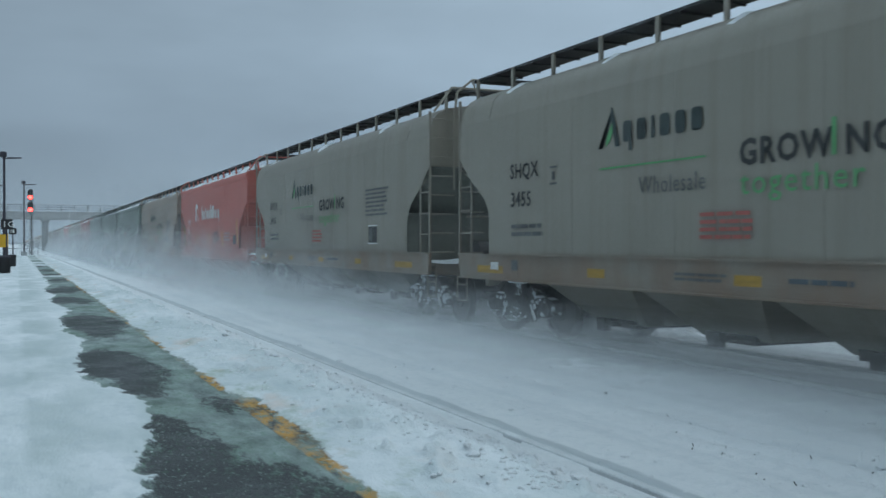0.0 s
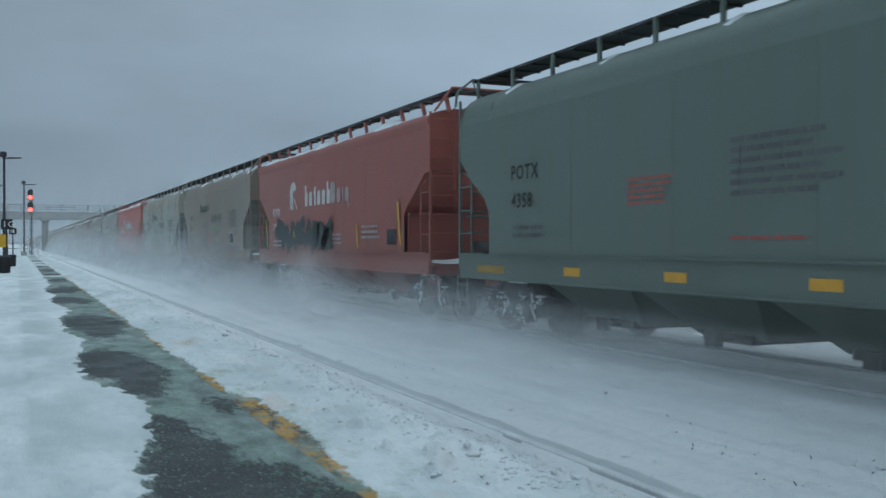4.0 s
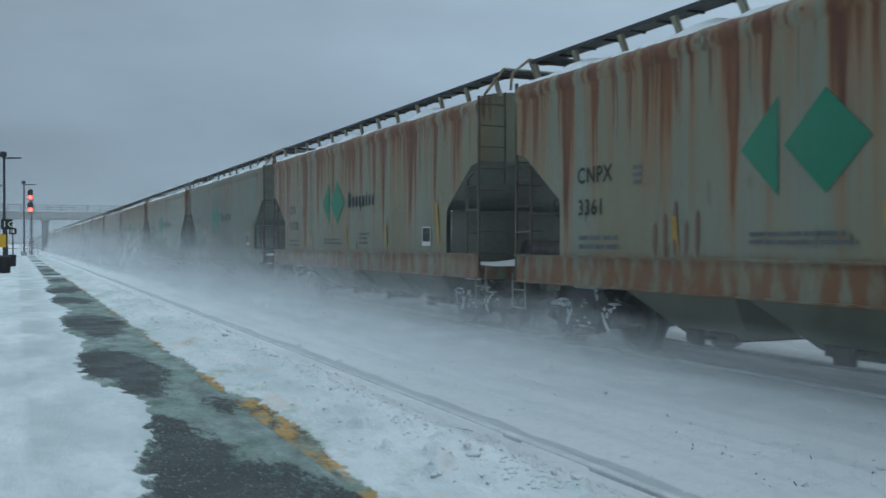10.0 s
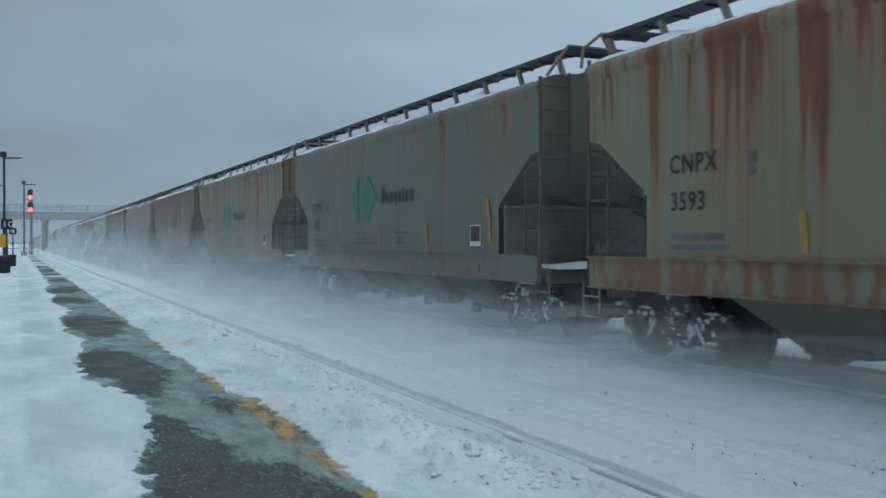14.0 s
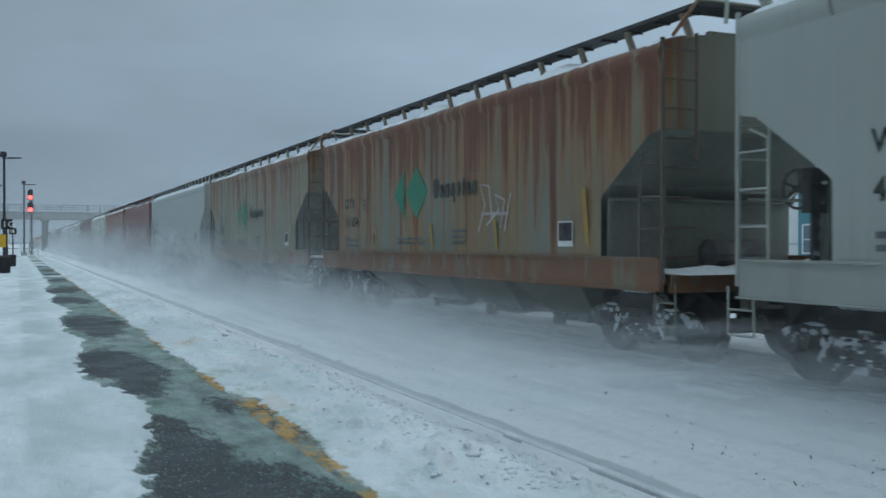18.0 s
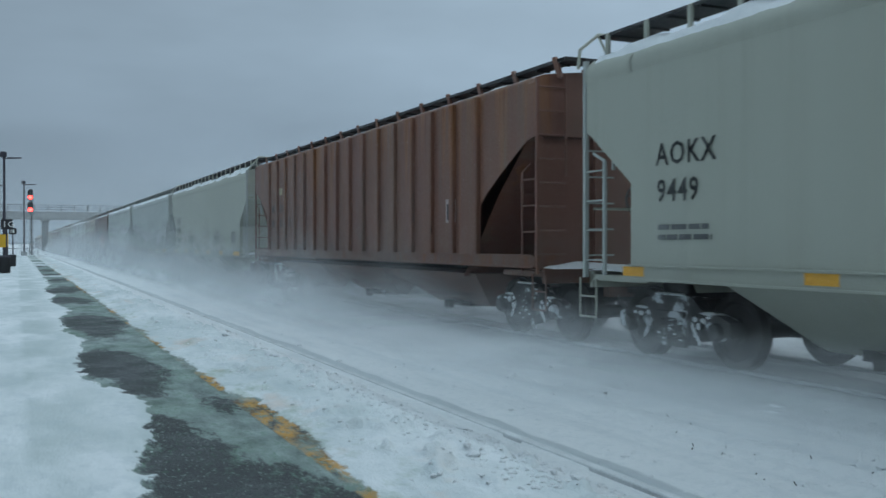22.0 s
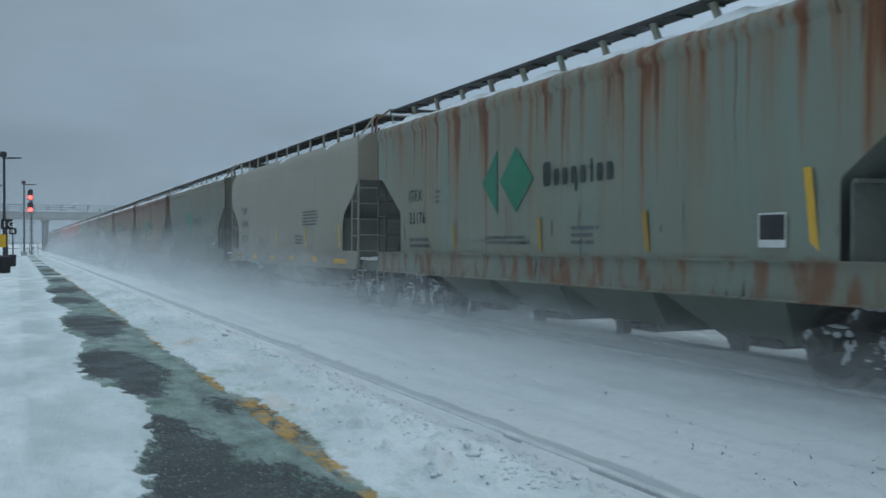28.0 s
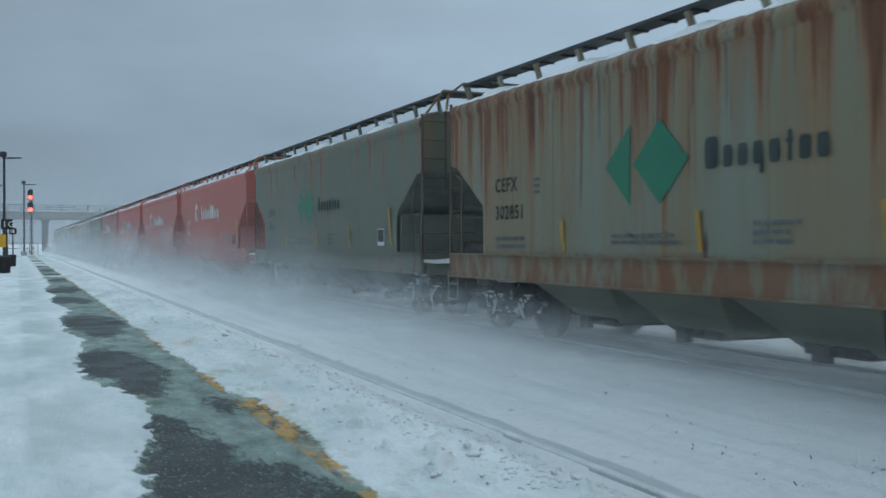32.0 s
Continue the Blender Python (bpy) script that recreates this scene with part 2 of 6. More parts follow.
def bar(bm, a, b, w, seg=6):
    """A round bar from a to b of radius w."""
    a, b = Vector(a), Vector(b)
    d = (b - a).normalized()
    u = d.orthogonal().normalized()
    v = d.cross(u)
    rings = []
    for p in (a, b):
        rings.append([bm.verts.new(p + (u * math.cos(2 * math.pi * i / seg) + v * math.sin(2 * math.pi * i / seg)) * w) for i in range(seg)])
    for i in range(seg):
        j = (i + 1) % seg
        bm.faces.new((rings[0][i], rings[0][j], rings[1][j], rings[1][i]))
    bm.faces.new(rings[0][::-1])
    bm.faces.new(rings[1])


def prism(bm, pts, x0, x1):
    """A (y, z) polygon carried from x0 to x1."""
    a = [bm.verts.new((x0, y, z)) for y, z in pts]
    b = [bm.verts.new((x1, y, z)) for y, z in pts]
    n = len(pts)
    for i in range(n):
        j = (i + 1) % n
        bm.faces.new((a[i], b[i], b[j], a[j]))
    bm.faces.new(a)
    bm.faces.new(b[::-1])
    return bm


def frustum(bm, lo, hi):
    """A funnel between two rectangles, each (x0, x1, y0, y1, z)."""
    r = []
    for x0, x1, y0, y1, z in (lo, hi):
        r.append([bm.verts.new(p) for p in ((x0, y0, z), (x1, y0, z), (x1, y1, z), (x0, y1, z))])
    for i in range(4):
        j = (i + 1) % 4
        bm.faces.new((r[0][i], r[0][j], r[1][j], r[1][i]))
    bm.faces.new(r[0][::-1])
    bm.faces.new(r[1])


def lathe(bm, prof, seg=24, axis_x=0.0):
    """Turns (radius, x) points round the x axis."""
    rings = [[bm.verts.new((axis_x + x, rr * math.cos(2 * math.pi * i / seg), rr * math.sin(2 * math.pi * i / seg))) for i in range(seg)] for rr, x in prof]
    for a, b in zip(rings, rings[1:]):
        for i in range(seg):
            j = (i + 1) % seg
            bm.faces.new((a[i], a[j], b[j], b[i]))
    bm.faces.new(rings[0][::-1])
    bm.faces.new(rings[-1])


def thing(name, label, category, group="", kind="", m=None):
    e = new(name)
    e.empty_display_size = 0.3
    if m is not None:
        e.matrix_basis = m
    return tagged(e, label, category, group, kind)


MESH = {}


def cached(key, make):
    if key not in MESH:
        MESH[key] = make()
    return MESH[key]


# ---------------------------------------------------------------- ground, tracks, platform
def vnoise(x, y, scale, octaves=4, seed=0):
    """Smooth value noise in 0..1 on arrays."""
    out, amp, tot = np.zeros_like(x), 1.0, 0.0
    for o in range(octaves):
        fx, fy = x / scale * 2 ** o + 17.3 * o + seed, y / scale * 2 ** o + 9.1 * o - seed
        ix, iy = np.floor(fx), np.floor(fy)
        tx, ty = fx - ix, fy - iy
        tx, ty = tx * tx * (3 - 2 * tx), ty * ty * (3 - 2 * ty)

        def h(a, b):
            s = np.sin(a * 127.1 + b * 311.7 + seed * 13.7 + o * 5.1) * 43758.5453
            return s - np.floor(s)

        out += amp * ((h(ix, iy) * (1 - tx) + h(ix + 1, iy) * tx) * (1 - ty) + (h(ix, iy + 1) * (1 - tx) + h(ix + 1, iy + 1) * tx) * ty)
        tot += amp
        amp *= 0.5
    return out / tot


def sstep(v, a, b):
    t = np.clip((v - a) / (b - a), 0, 1)
    return t * t * (3 - 2 * t)


def sheet(name, xs, ys, height, material, label, category, kind, keep=None):
    X, Y = np.meshgrid(xs, ys)
    Z = height(X, Y)
    nx, ny = len(xs), len(ys)
    verts = np.stack([X, Y, Z], -1).reshape(-1, 3)
    i = np.arange(nx * ny).reshape(ny, nx)
    faces = np.stack([i[:-1, :-1], i[:-1, 1:], i[1:, 1:], i[1:, :-1]], -1).reshape(-1, 4)
    if keep is not None:
        k = keep(X, Y, Z).reshape(-1)
        faces = faces[k[faces].any(1)]
        used = np.unique(faces)
        back = np.zeros(len(verts), int)
        back[used] = np.arange(len(used))
        verts, faces = verts[used], back[faces]
    me = bpy.data.meshes.new(name)
    me.from_pydata(verts.tolist(), [], faces.tolist())
    me.polygons.foreach_set("use_smooth", [True] * len(me.polygons))
    me.materials.append(material)
    return tagged(new(name, me), label, category, "", kind)


def steps(a, b, first, grow):
    out, s = [a], first
    while out[-1] < b:
        out.append(out[-1] + s)
        s *= grow
    return out


NEAR_RAILS, FAR_RAILS = (3.61, 5.14), (7.98, 9.50)
TRACK_X = 8.74
PLAT_Z, PLAT_X = 0.2, 2.6
xs = sorted(set(np.round(np.concatenate([-np.array(steps(14, 900, 2, 1.5)), np.arange(-14, 2.3, 1.5), np.arange(2.3, 3.46, 0.06), np.arange(3.46, 3.76, 0.017), np.arange(3.76, 12.5, 0.07), np.arange(12.5, 40, 0.8), np.array(steps(40, 1500, 2, 1.4))]), 3)))
ys = np.round(np.concatenate([-np.array(steps(3, 400, 1.5, 1.5))[::-1], np.arange(-2, 3, 0.5), np.array(steps(3.0, 160, 0.045, 1.0145)), np.array(steps(165, 2500, 5, 1.3))]), 3)


def ground_h(X, Y):
    lump = vnoise(X, Y, 0.55, 4, 3) - 0.5
    big = vnoise(X, Y, 3.5, 3, 5) - 0.5
    bank = 1 - sstep(X, 2.75, 3.45)
    z = -0.025 + 0.045 * lump + 0.03 * big
    clods = np.clip(vnoise(X, Y, 0.16, 3, 8) - 0.62, 0, 1) * 0.26
    z = np.where(X < 3.5, z + bank * 0.24 + clods * sstep(X, 2.6, 2.8), z)
    z += sstep(X, 3.8, 4.1) * (1 - sstep(X, 7.0, 7.6)) * (0.05 * (vnoise(X, Y * 0.12, 0.32, 3, 31) - 0.5) + 0.035 * (vnoise(X, Y * 0.6, 0.14, 3, 33) - 0.5))
    for cx, hh in ((4.86, 0.03), (5.42, 0.035), (6.1, 0.02)):
        z += hh * np.exp(-((X - cx - 0.08 * (vnoise(X * 0, Y, 1.5, 3, cx) - 0.5)) / 0.07) ** 2) * sstep(vnoise(X * 0, Y, 1.1, 3, cx + 2), 0.3, 0.6)
    z += 0.05 * np.exp(-((X - 6.45) / 0.8) ** 2) - 0.045 * np.exp(-((X - 8.74) / 1.4) ** 2)
    z += np.clip(vnoise(X, Y, 0.2, 2, 12) - 0.8, 0, 1) * 0.35 * sstep(X, 3.8, 4.2)
    # flangeways swept by wheels beside the nearer track's rails
    for rx, dep in ((3.61, 0.014), (5.14, 0.012)):
        patch = sstep(vnoise(X * 0, Y, 2.2, 2, rx), 0.35, 0.6) * sstep(Y, 7.5, 5.8) if rx < 4 else 0.0
        z -= dep * np.exp(-((X - rx - 0.075) / 0.05) ** 2)
        if rx < 4:
            z = np.where(abs(X - rx) < 0.06, -0.010, z)
            z = np.where((X <= rx - 0.06) & (X > rx - 0.3), np.clip(z, -0.014, 0.004), z)
            z = np.where((X <= rx - 0.037) & (X > rx - 0.066), np.where(patch > 0.4, -0.11, -0.016), z)
        else:
            z = np.where(abs(X - rx) < 0.06, 0.012 + 0.02 * (vnoise(X, Y, 0.3, 3, 77) - 0.55), z)
    z = np.where(X < 2.5, -0.35, z)
    return z + sstep(X, 18, 30) * (0.25 + 0.5 * (vnoise(X, Y, 9, 3, 2) - 0.3))


sheet("ground", xs, ys, ground_h, SNOW_TRACK, "trampled wind-packed snow over tracks and field", "ground", "structure")


def rail(x, name):
    bm = bmesh.new()
    for y0, y1 in ((-60, 12), (12, 40), (40, 120), (120, 900)):
        prof = [(-0.037, -0.008), (-0.03, 0), (0.03, 0), (0.037, -0.008), (0.037, -0.035), (0.01, -0.05), (0.01, -0.14), (0.07, -0.165), (-0.07, -0.165), (-0.01, -0.14), (-0.01, -0.05), (-0.037, -0.035)]
        a = [bm.verts.new((x + px, y0, pz)) for px, pz in prof]
        b = [bm.verts.new((x + px, y1, pz)) for px, pz in prof]
        for i in range(12):
            j = (i + 1) % 12
            bm.faces.new((a[i], a[j], b[j], b[i]))
    me = mesh_of(name, bm)
    me.materials.append(RAIL)
    return tagged(new(name, me), "snow-dusted steel running rail", "rail", "running rails", "structure")


for i, rx in enumerate(NEAR_RAILS + FAR_RAILS):
    rail(rx, "rail_%d" % (i + 1))

# platform: an asphalt slab; on it one surface of wet asphalt, worn line paint, frozen slush and trodden snow
bm = bmesh.new()
box(bm, -16, PLAT_X, -30, 126, -0.6, PLAT_Z - 0.01)
me = mesh_of("platform", bm)
me.materials.append(CONCRETE)
tagged(new("platform", me), "concrete slab of a low railway platform", "platform", "", "structure")

# bare patches of wet asphalt: distances along the platform with the left and right rim there
BARE = (
    ((2.5, 4.7, 5.4, 5.9, 6.4, 7.0, 7.6), (0.58, 0.60, 0.66, 0.66, 0.80, 0.82, 0.95), (1.66, 1.60, 1.50, 1.33, 1.22, 1.14, 1.04)),
    ((7.7, 8.0, 8.4), (1.50, 1.45, 1.56), (1.60, 1.68, 1.62)),
    ((8.7, 9.3, 9.8, 10.3, 11.2, 12.1, 12.6), (0.82, 0.84, 0.82, 0.57, 0.57, 0.67, 0.90), (1.10, 1.25, 1.36, 1.45, 1.32, 1.22, 1.00)),
    ((14.4, 15.0, 16.8, 18.2, 18.9), (1.0, 0.86, 0.66, 0.76, 1.0), (1.22, 1.42, 1.68, 1.52, 1.15)),
    ((22.6, 23.6, 25.6), (0.72, 0.68, 0.95), (1.45, 1.60, 1.25)), ((27.4, 29.0, 31.6), (0.75, 0.66, 1.2), (1.3, 1.75, 1.85)),
    ((35.5, 37.2, 38.5), (1.2, 0.9, 1.3), (1.6, 1.85, 1.7)), ((42.0, 43.4, 45.0), (1.0, 0.8, 1.1), (1.4, 1.8, 1.6)),
    ((49.0, 51.0, 53.0), (1.1, 0.9, 1.2), (1.5, 1.8, 1.6)), ((59.0, 62.0, 65.0), (1.1, 0.9, 1.2), (1.5, 1.7, 1.6)))


def bare(X, Y):
    """About 1 at the rim of a bare patch, less inside."""
    wob = (vnoise(X, Y * 0.42, 0.22, 5, 21) - 0.5) * 0.95 + (vnoise(X, Y * 0.5, 0.06, 3, 23) - 0.5) * 0.35
    d = np.full_like(X, 9.0)
    for py, pl, pr in BARE:
        gap = np.maximum(np.interp(Y, py, pl) - X, X - np.interp(Y, py, pr)) / 0.22
        ends = np.maximum(py[0] - Y, Y - py[-1]) / (0.06 * py[-1])
        d = np.minimum(d, 1.0 + np.maximum(gap, ends))
    return np.clip(d, 0, 3) + wob


def snow_cover(X, Y):
    """0 where the platform is swept clear, 1 under snow."""
    n1, n2 = vnoise(X, Y * 0.6, 0.3, 5, 41), vnoise(X, Y, 2.3, 5, 43)
    n3, n4 = vnoise(X, Y * 0.5, 0.10, 3, 49), vnoise(X, Y * 0.5, 0.08, 3, 45)
    edge = np.interp(Y, (3, 5, 6, 7, 8.2, 8.9, 10, 12, 13, 14, 15.5, 18, 20, 22, 24, 26.5, 28.5, 33, 80), (0.64, 0.66, 0.73, 0.88, 1.02, 0.90, 0.60, 0.62, 0.78, 0.84, 0.70, 0.70, 0.98, 0.84, 0.70, 1.02, 0.70, 1.0, 1.0))
    edge = edge + 0.08 * (n2 - 0.5) + 0.22 * (n1 - 0.5) + 0.20 * (n4 - 0.5)
    left = 1 - sstep(X, edge - 0.12, edge + 0.05)
    rim = np.interp(Y, (3, 4.6, 5.2, 6, 8, 8.6, 12, 14, 20, 60), (1.66, 1.64, 1.72, 1.78, 1.80, 1.70, 1.66, 1.66, 1.68, 1.66))
    right = sstep(X + 0.16 * (n1 - 0.5) + 0.06 * (n2 - 0.5) + 0.12 * (n3 - 0.5), rim - 0.06, rim + 0.12)
    far = 0.8 * sstep(Y, 20, 50) * sstep(vnoise(X * 0.5, Y, 2.6, 3, 51), 0.40, 0.58)
    return np.maximum(np.maximum(left, right), far)


def line_seen(X, Y):
    s = np.full_like(X, 0.12)
    for y0, y1 in ((4.3, 4.7), (5.2, 5.9), (6.2, 8.0), (8.6, 9.8), (12.3, 14.0), (19.2, 20.4), (27, 28)):
        s = np.maximum(s, sstep(Y, y0 - 0.4, y0 + 0.3) * (1 - sstep(Y, y1 - 0.3, y1 + 0.4)))
    return s


def plat_h(X, Y):
    c = snow_cover(X, Y)
    clod = np.clip(vnoise(X, Y, 0.15, 3, 47) - 0.62, 0, 1) * 0.26 * sstep(X, 1.9, 2.1)
    crumb = (vnoise(X, Y, 0.06, 3, 57) - 0.5) * 0.006 * sstep(bare(X, Y), 0.8, 1.3)
    return PLAT_Z + crumb + c * (0.015 + 0.012 * vnoise(X, Y, 0.5, 4, 53) + 0.05 * sstep(X, 1.8, 2.3)) + clod - 0.12 * sstep(X, 2.62, 2.82)


pf = Mat("platform_top", (0.05, 0.05, 0.05), 0.6)


def field(name):
    n = pf.n("ShaderNodeAttribute")
    n.attribute_name = name
    return n.outputs["Fac"]


v = pf.vec()
agg, blot = pf.noise(v, 110, 3, 0.7), pf.noise(v, 1.6, 4)
vl = pf.vec((1.0, 0.4, 1.0))
crumbs = pf.noise(vl, 46, 3, 0.6)
ac = pf.mix(pf.rng(blot, 0.35, 0.65), (0.017, 0.019, 0.021), (0.037, 0.041, 0.042))
ac = pf.mix(pf.rng(agg, 0.52, 0.72, 0, 0.6), ac, (0.105, 0.115, 0.115))
px_ = pf.xyz()[0]
wear = pf.noise(vl, 8.0, 5, 0.7)
blotch = pf.noise(pf.vec((1.0, 0.5, 1)), 2.6, 3)
onl = pf.math("MULTIPLY", pf.rng(px_, 1.635, 1.655), pf.rng(px_, 1.855, 1.835))
ac = pf.mix(pf.math("MULTIPLY", pf.math("MULTIPLY", onl, pf.rng(blotch, 0.60, 0.50, 0.25, 1.0)), pf.rng(wear, 0.60, 0.49, 0, 0.92)), ac, (0.56, 0.29, 0.045))
# slush: feathered by two noises
fine = pf.noise(vl, 22, 5, 0.7)
mid = pf.noise(vl, 5.0, 5, 0.65)
b_ = field("bare")
cover = pf.math("ADD", b_, pf.math("ADD", pf.math("MULTIPLY", pf.math("SUBTRACT", fine, 0.5), 2.0), pf.math("MULTIPLY", pf.math("SUBTRACT", mid, 0.5), 1.1)))
sl = pf.rng(cover, 0.85, 1.30, 0, 0.92)
seen = field("line_seen")
keepline = pf.math("SUBTRACT", 1.0, pf.math("MULTIPLY", pf.math("MULTIPLY", seen, onl), pf.rng(fine, 0.66, 0.50)))
sl = pf.math("MULTIPLY", sl, keepline)
green = pf.noise(v, 0.9, 3)
sc = pf.mix(pf.rng(mid, 0.36, 0.64), (0.125, 0.165, 0.150), (0.34, 0.415, 0.395))
sc = pf.mix(pf.rng(green, 0.42, 0.66, 0, 0.6), sc, (0.13, 0.215, 0.155))
col = pf.mix(sl, ac, sc)
col = pf.mix(pf.rng(crumbs, 0.60, 0.65, 0, 0.6), col, (0.26, 0.34, 0.29))
# green-tinted slush crumbs scattered towards the line
scat = pf.math("MULTIPLY", pf.rng(px_, 0.95, 1.45), pf.rng(mid, 0.44, 0.58))
col = pf.mix(pf.math("MULTIPLY", scat, pf.rng(fine, 0.50, 0.58, 0, 0.75)), col, (0.13, 0.215, 0.165))
moss = pf.noise(vl, 30, 3, 0.6)
col = pf.mix(pf.math("MULTIPLY", pf.rng(moss, 0.58, 0.66, 0, 0.7), pf.rng(green, 0.40, 0.60)), col, (0.05, 0.15, 0.07))
# snow
p_a = pf.noise(pf.vec((1.4, 0.45, 1)), 1.1, 5, 0.6)
p_c = pf.noise(vl, 55, 4, 0.7)
pc = pf.mix(pf.rng(p_a, 0.36, 0.64, 0, 0.75), (0.80, 0.83, 0.845), (0.47, 0.545, 0.545))
# trodden lane beside the cleared strip
lane = pf.math("MULTIPLY", pf.math("MULTIPLY", pf.rng(px_, 0.02, 0.10), pf.rng(px_, 0.75, 0.30)), pf.rng(pf.noise(pf.vec((0.6, 0.42, 1)), 0.9, 3), 0.45, 0.53, 0, 0.55))
pc = pf.mix(lane, pc, (0.40, 0.475, 0.465))
p_f = pf.noise(pf.vec((1.0, 0.5, 1)), 7.0, 5, 0.65)
pc = pf.mix(pf.rng(p_f, 0.50, 0.66, 0, 0.40), pc, (0.48, 0.55, 0.58))
pc = pf.mix(pf.rng(p_c, 0.52, 0.70, 0, 0.35), pc, (0.60, 0.66, 0.68))
orange = pf.noise(pf.vec((1, 0.6, 1)), 1.7, 4)
band = pf.math("MULTIPLY", pf.rng(px_, 1.55, 1.85), pf.rng(px_, 2.45, 2.0))
pc = pf.mix(pf.math("MULTIPLY", band, pf.rng(orange, 0.56, 0.72, 0, 0.42)), pc, (0.70, 0.38, 0.20))
gr2 = pf.noise(pf.vec((1, 0.5, 1)), 3.2, 5, 0.7)
pc = pf.mix(pf.math("MULTIPLY", pf.math("MULTIPLY", band, pf.rng(px_, 2.2, 1.85)), pf.rng(gr2, 0.52, 0.68, 0, 0.7)), pc, (0.27, 0.36, 0.24))
sn = pf.math("ADD", field("snow"), pf.math("MULTIPLY", pf.math("SUBTRACT", fine, 0.5), 1.3))
col = pf.mix(pf.rng(sn, 0.30, 0.68, 0, 1.0, True), col, pc)
pf.base(col).rough(pf.rng(blot, 0.35, 0.65, 0.45, 0.8)).bump(pf.math("ADD", pf.math("MULTIPLY", fine, 0.8), pf.math("MULTIPLY", pf.math("ADD", agg, p_c), 0.35)), 0.022, 0.9)

pys = np.array(steps(3.2, 126, 0.02, 1.0085))
top = sheet("platform_surface", np.concatenate([np.arange(-16, -3, 0.8), np.arange(-3, 0, 0.08), np.arange(0.0, 2.84, 0.022)]), np.concatenate([[-30, -10, 0, 2], pys]), plat_h, pf.m,
            "dark wet asphalt with slush, patchy snow and a worn yellow line", "platform surface", "structure")
co = np.zeros(len(top.data.vertices) * 3)
top.data.vertices.foreach_get("co", co)
VX, VY = co[0::3], co[1::3]
for fname, fn in (("bare", bare), ("snow", snow_cover), ("line_seen", line_seen)):
    top.data.attributes.new(fname, "FLOAT", "POINT").data.foreach_set("value", fn(VX, VY))

# crumbs of snow on the bank and dark litter on the tracks
rnd = random.Random(11)
tb = bmesh.new()
bmesh.ops.create_icosphere(tb, subdivisions=1, radius=1.0)
ball = [tuple(q.co) for q in tb.verts]
ball_faces = [[q.index for q in f.verts] for f in tb.faces]
tb.free()
N_CRUMB = 2600
cys = np.array([4.2 * math.exp(rnd.random() ** 1.2 * 2.1) for i in range(N_CRUMB)])
cxs = np.array([rnd.choice((rnd.uniform(1.95, 3.45), rnd.uniform(2.3, 3.35), rnd.uniform(2.5, 3.1), rnd.uniform(3.8, 6.8))) for i in range(N_CRUMB)])
czs = np.where(cxs > 2.75, ground_h(cxs, cys), plat_h(cxs, cys))
cv, cf = [], []
for x, y, z in zip(cxs.tolist(), cys.tolist(), czs.tolist()):
    s = rnd.uniform(0.005, 0.017) * (2.6 if rnd.random() < 0.05 else 1)
    n0 = len(cv)
    for q in ball:
        k = rnd.uniform(0.7, 1.25)
        cv.append((x + q[0] * s * k * 1.3, y + q[1] * s * k * 1.3, z + q[2] * s * k * 0.8))
    cf += [[n0 + w for w in f] for f in ball_faces]
me = bpy.data.meshes.new("snow_crumbs")
me.from_pydata(cv, [], cf)
part("snow_crumbs", me, SNOW_CAR, None)
tagged(bpy.data.objects["snow_crumbs"], "crumbs and clods of broken snow on the bank", "snow crumbs", "", "stuff")
bm = bmesh.new()
for i in range(60):
    cx, cy = rnd.choice(((4.95, 6.0), (4.65, 5.2), (4.7, 14.5), (4.85, 12.0), (5.3, 8.5), (6.1, 9.5)))
    x, y = cx + rnd.gauss(0, 0.25), cy + rnd.gauss(0, 0.9)
    if y < 4.5:
        continue
    z = float(ground_h(np.array([x]), np.array([y]))[0])
    a = rnd.uniform(0, 6.3)
    ln = rnd.uniform(0.005, 0.02)
    bar(bm, (x, y, z + 0.003), (x + ln * math.cos(a), y + ln * math.sin(a), z + rnd.uniform(0.004, 0.03)), rnd.uniform(0.002, 0.005), 4)
part("track_litter", bm, BLACK, None)
tagged(bpy.data.objects["track_litter"], "dark bits of straw and ballast on snow", "litter", "", "stuff")


# ---------------------------------------------------------------- platform furniture, signal, bridge, background
def lamp_post(x, y, h, arm, label):
    t = thing("lamp_post", label, "lamp post", "platform lamps", m=pose(x, y, PLAT_Z))
    bm = bmesh.new()
    box(bm, -0.3, 0.3, -0.3, 0.3, 0, 0.45)
    bmesh.ops.bevel(bm, geom=bm.edges[:], offset=0.05, segments=2, affect="EDGES")
    part("base", bm, CONCRETE, t, "snow-capped concrete footing")
    bm = bmesh.new()
    bar(bm, (0, 0, 0.4), (0, 0, h * 0.5), 0.10, 10)
    bar(bm, (0, 0, h * 0.5), (0, 0, h), 0.075, 10)
    part("pole", bm, POST_GREY, t)
    bm = bmesh.new()
    bar(bm, (-0.1, 0, h - 0.06), (arm, 0, h - 0.02), 0.04, 8)
    part("arm", bm, POST_GREY, t)
    bm = bmesh.new()
    prism(bm, [(-0.14, 0), (0.14, 0), (0.11, 0.07), (-0.11, 0.07)], arm - 0.55, arm + 0.25)
    part("lamp_head", bm, POST_GREY, t, m=pose(0, 0, h - 0.04))
    bm = bmesh.new()
    box(bm, -0.2, 0.2, -0.1, 0.1, 0.05, 0.42)
    bmesh.ops.bevel(bm, geom=bm.edges[:], offset=0.05, segments=2, affect="EDGES")
    part("floodlight", bm, POST_GREY, t, m=pose(-0.05, 0, h - 0.05))
    return t


lamp_post(-0.72, 66.0, 6.72, 0.75, "dark purple-grey platform lamp post with short arm")
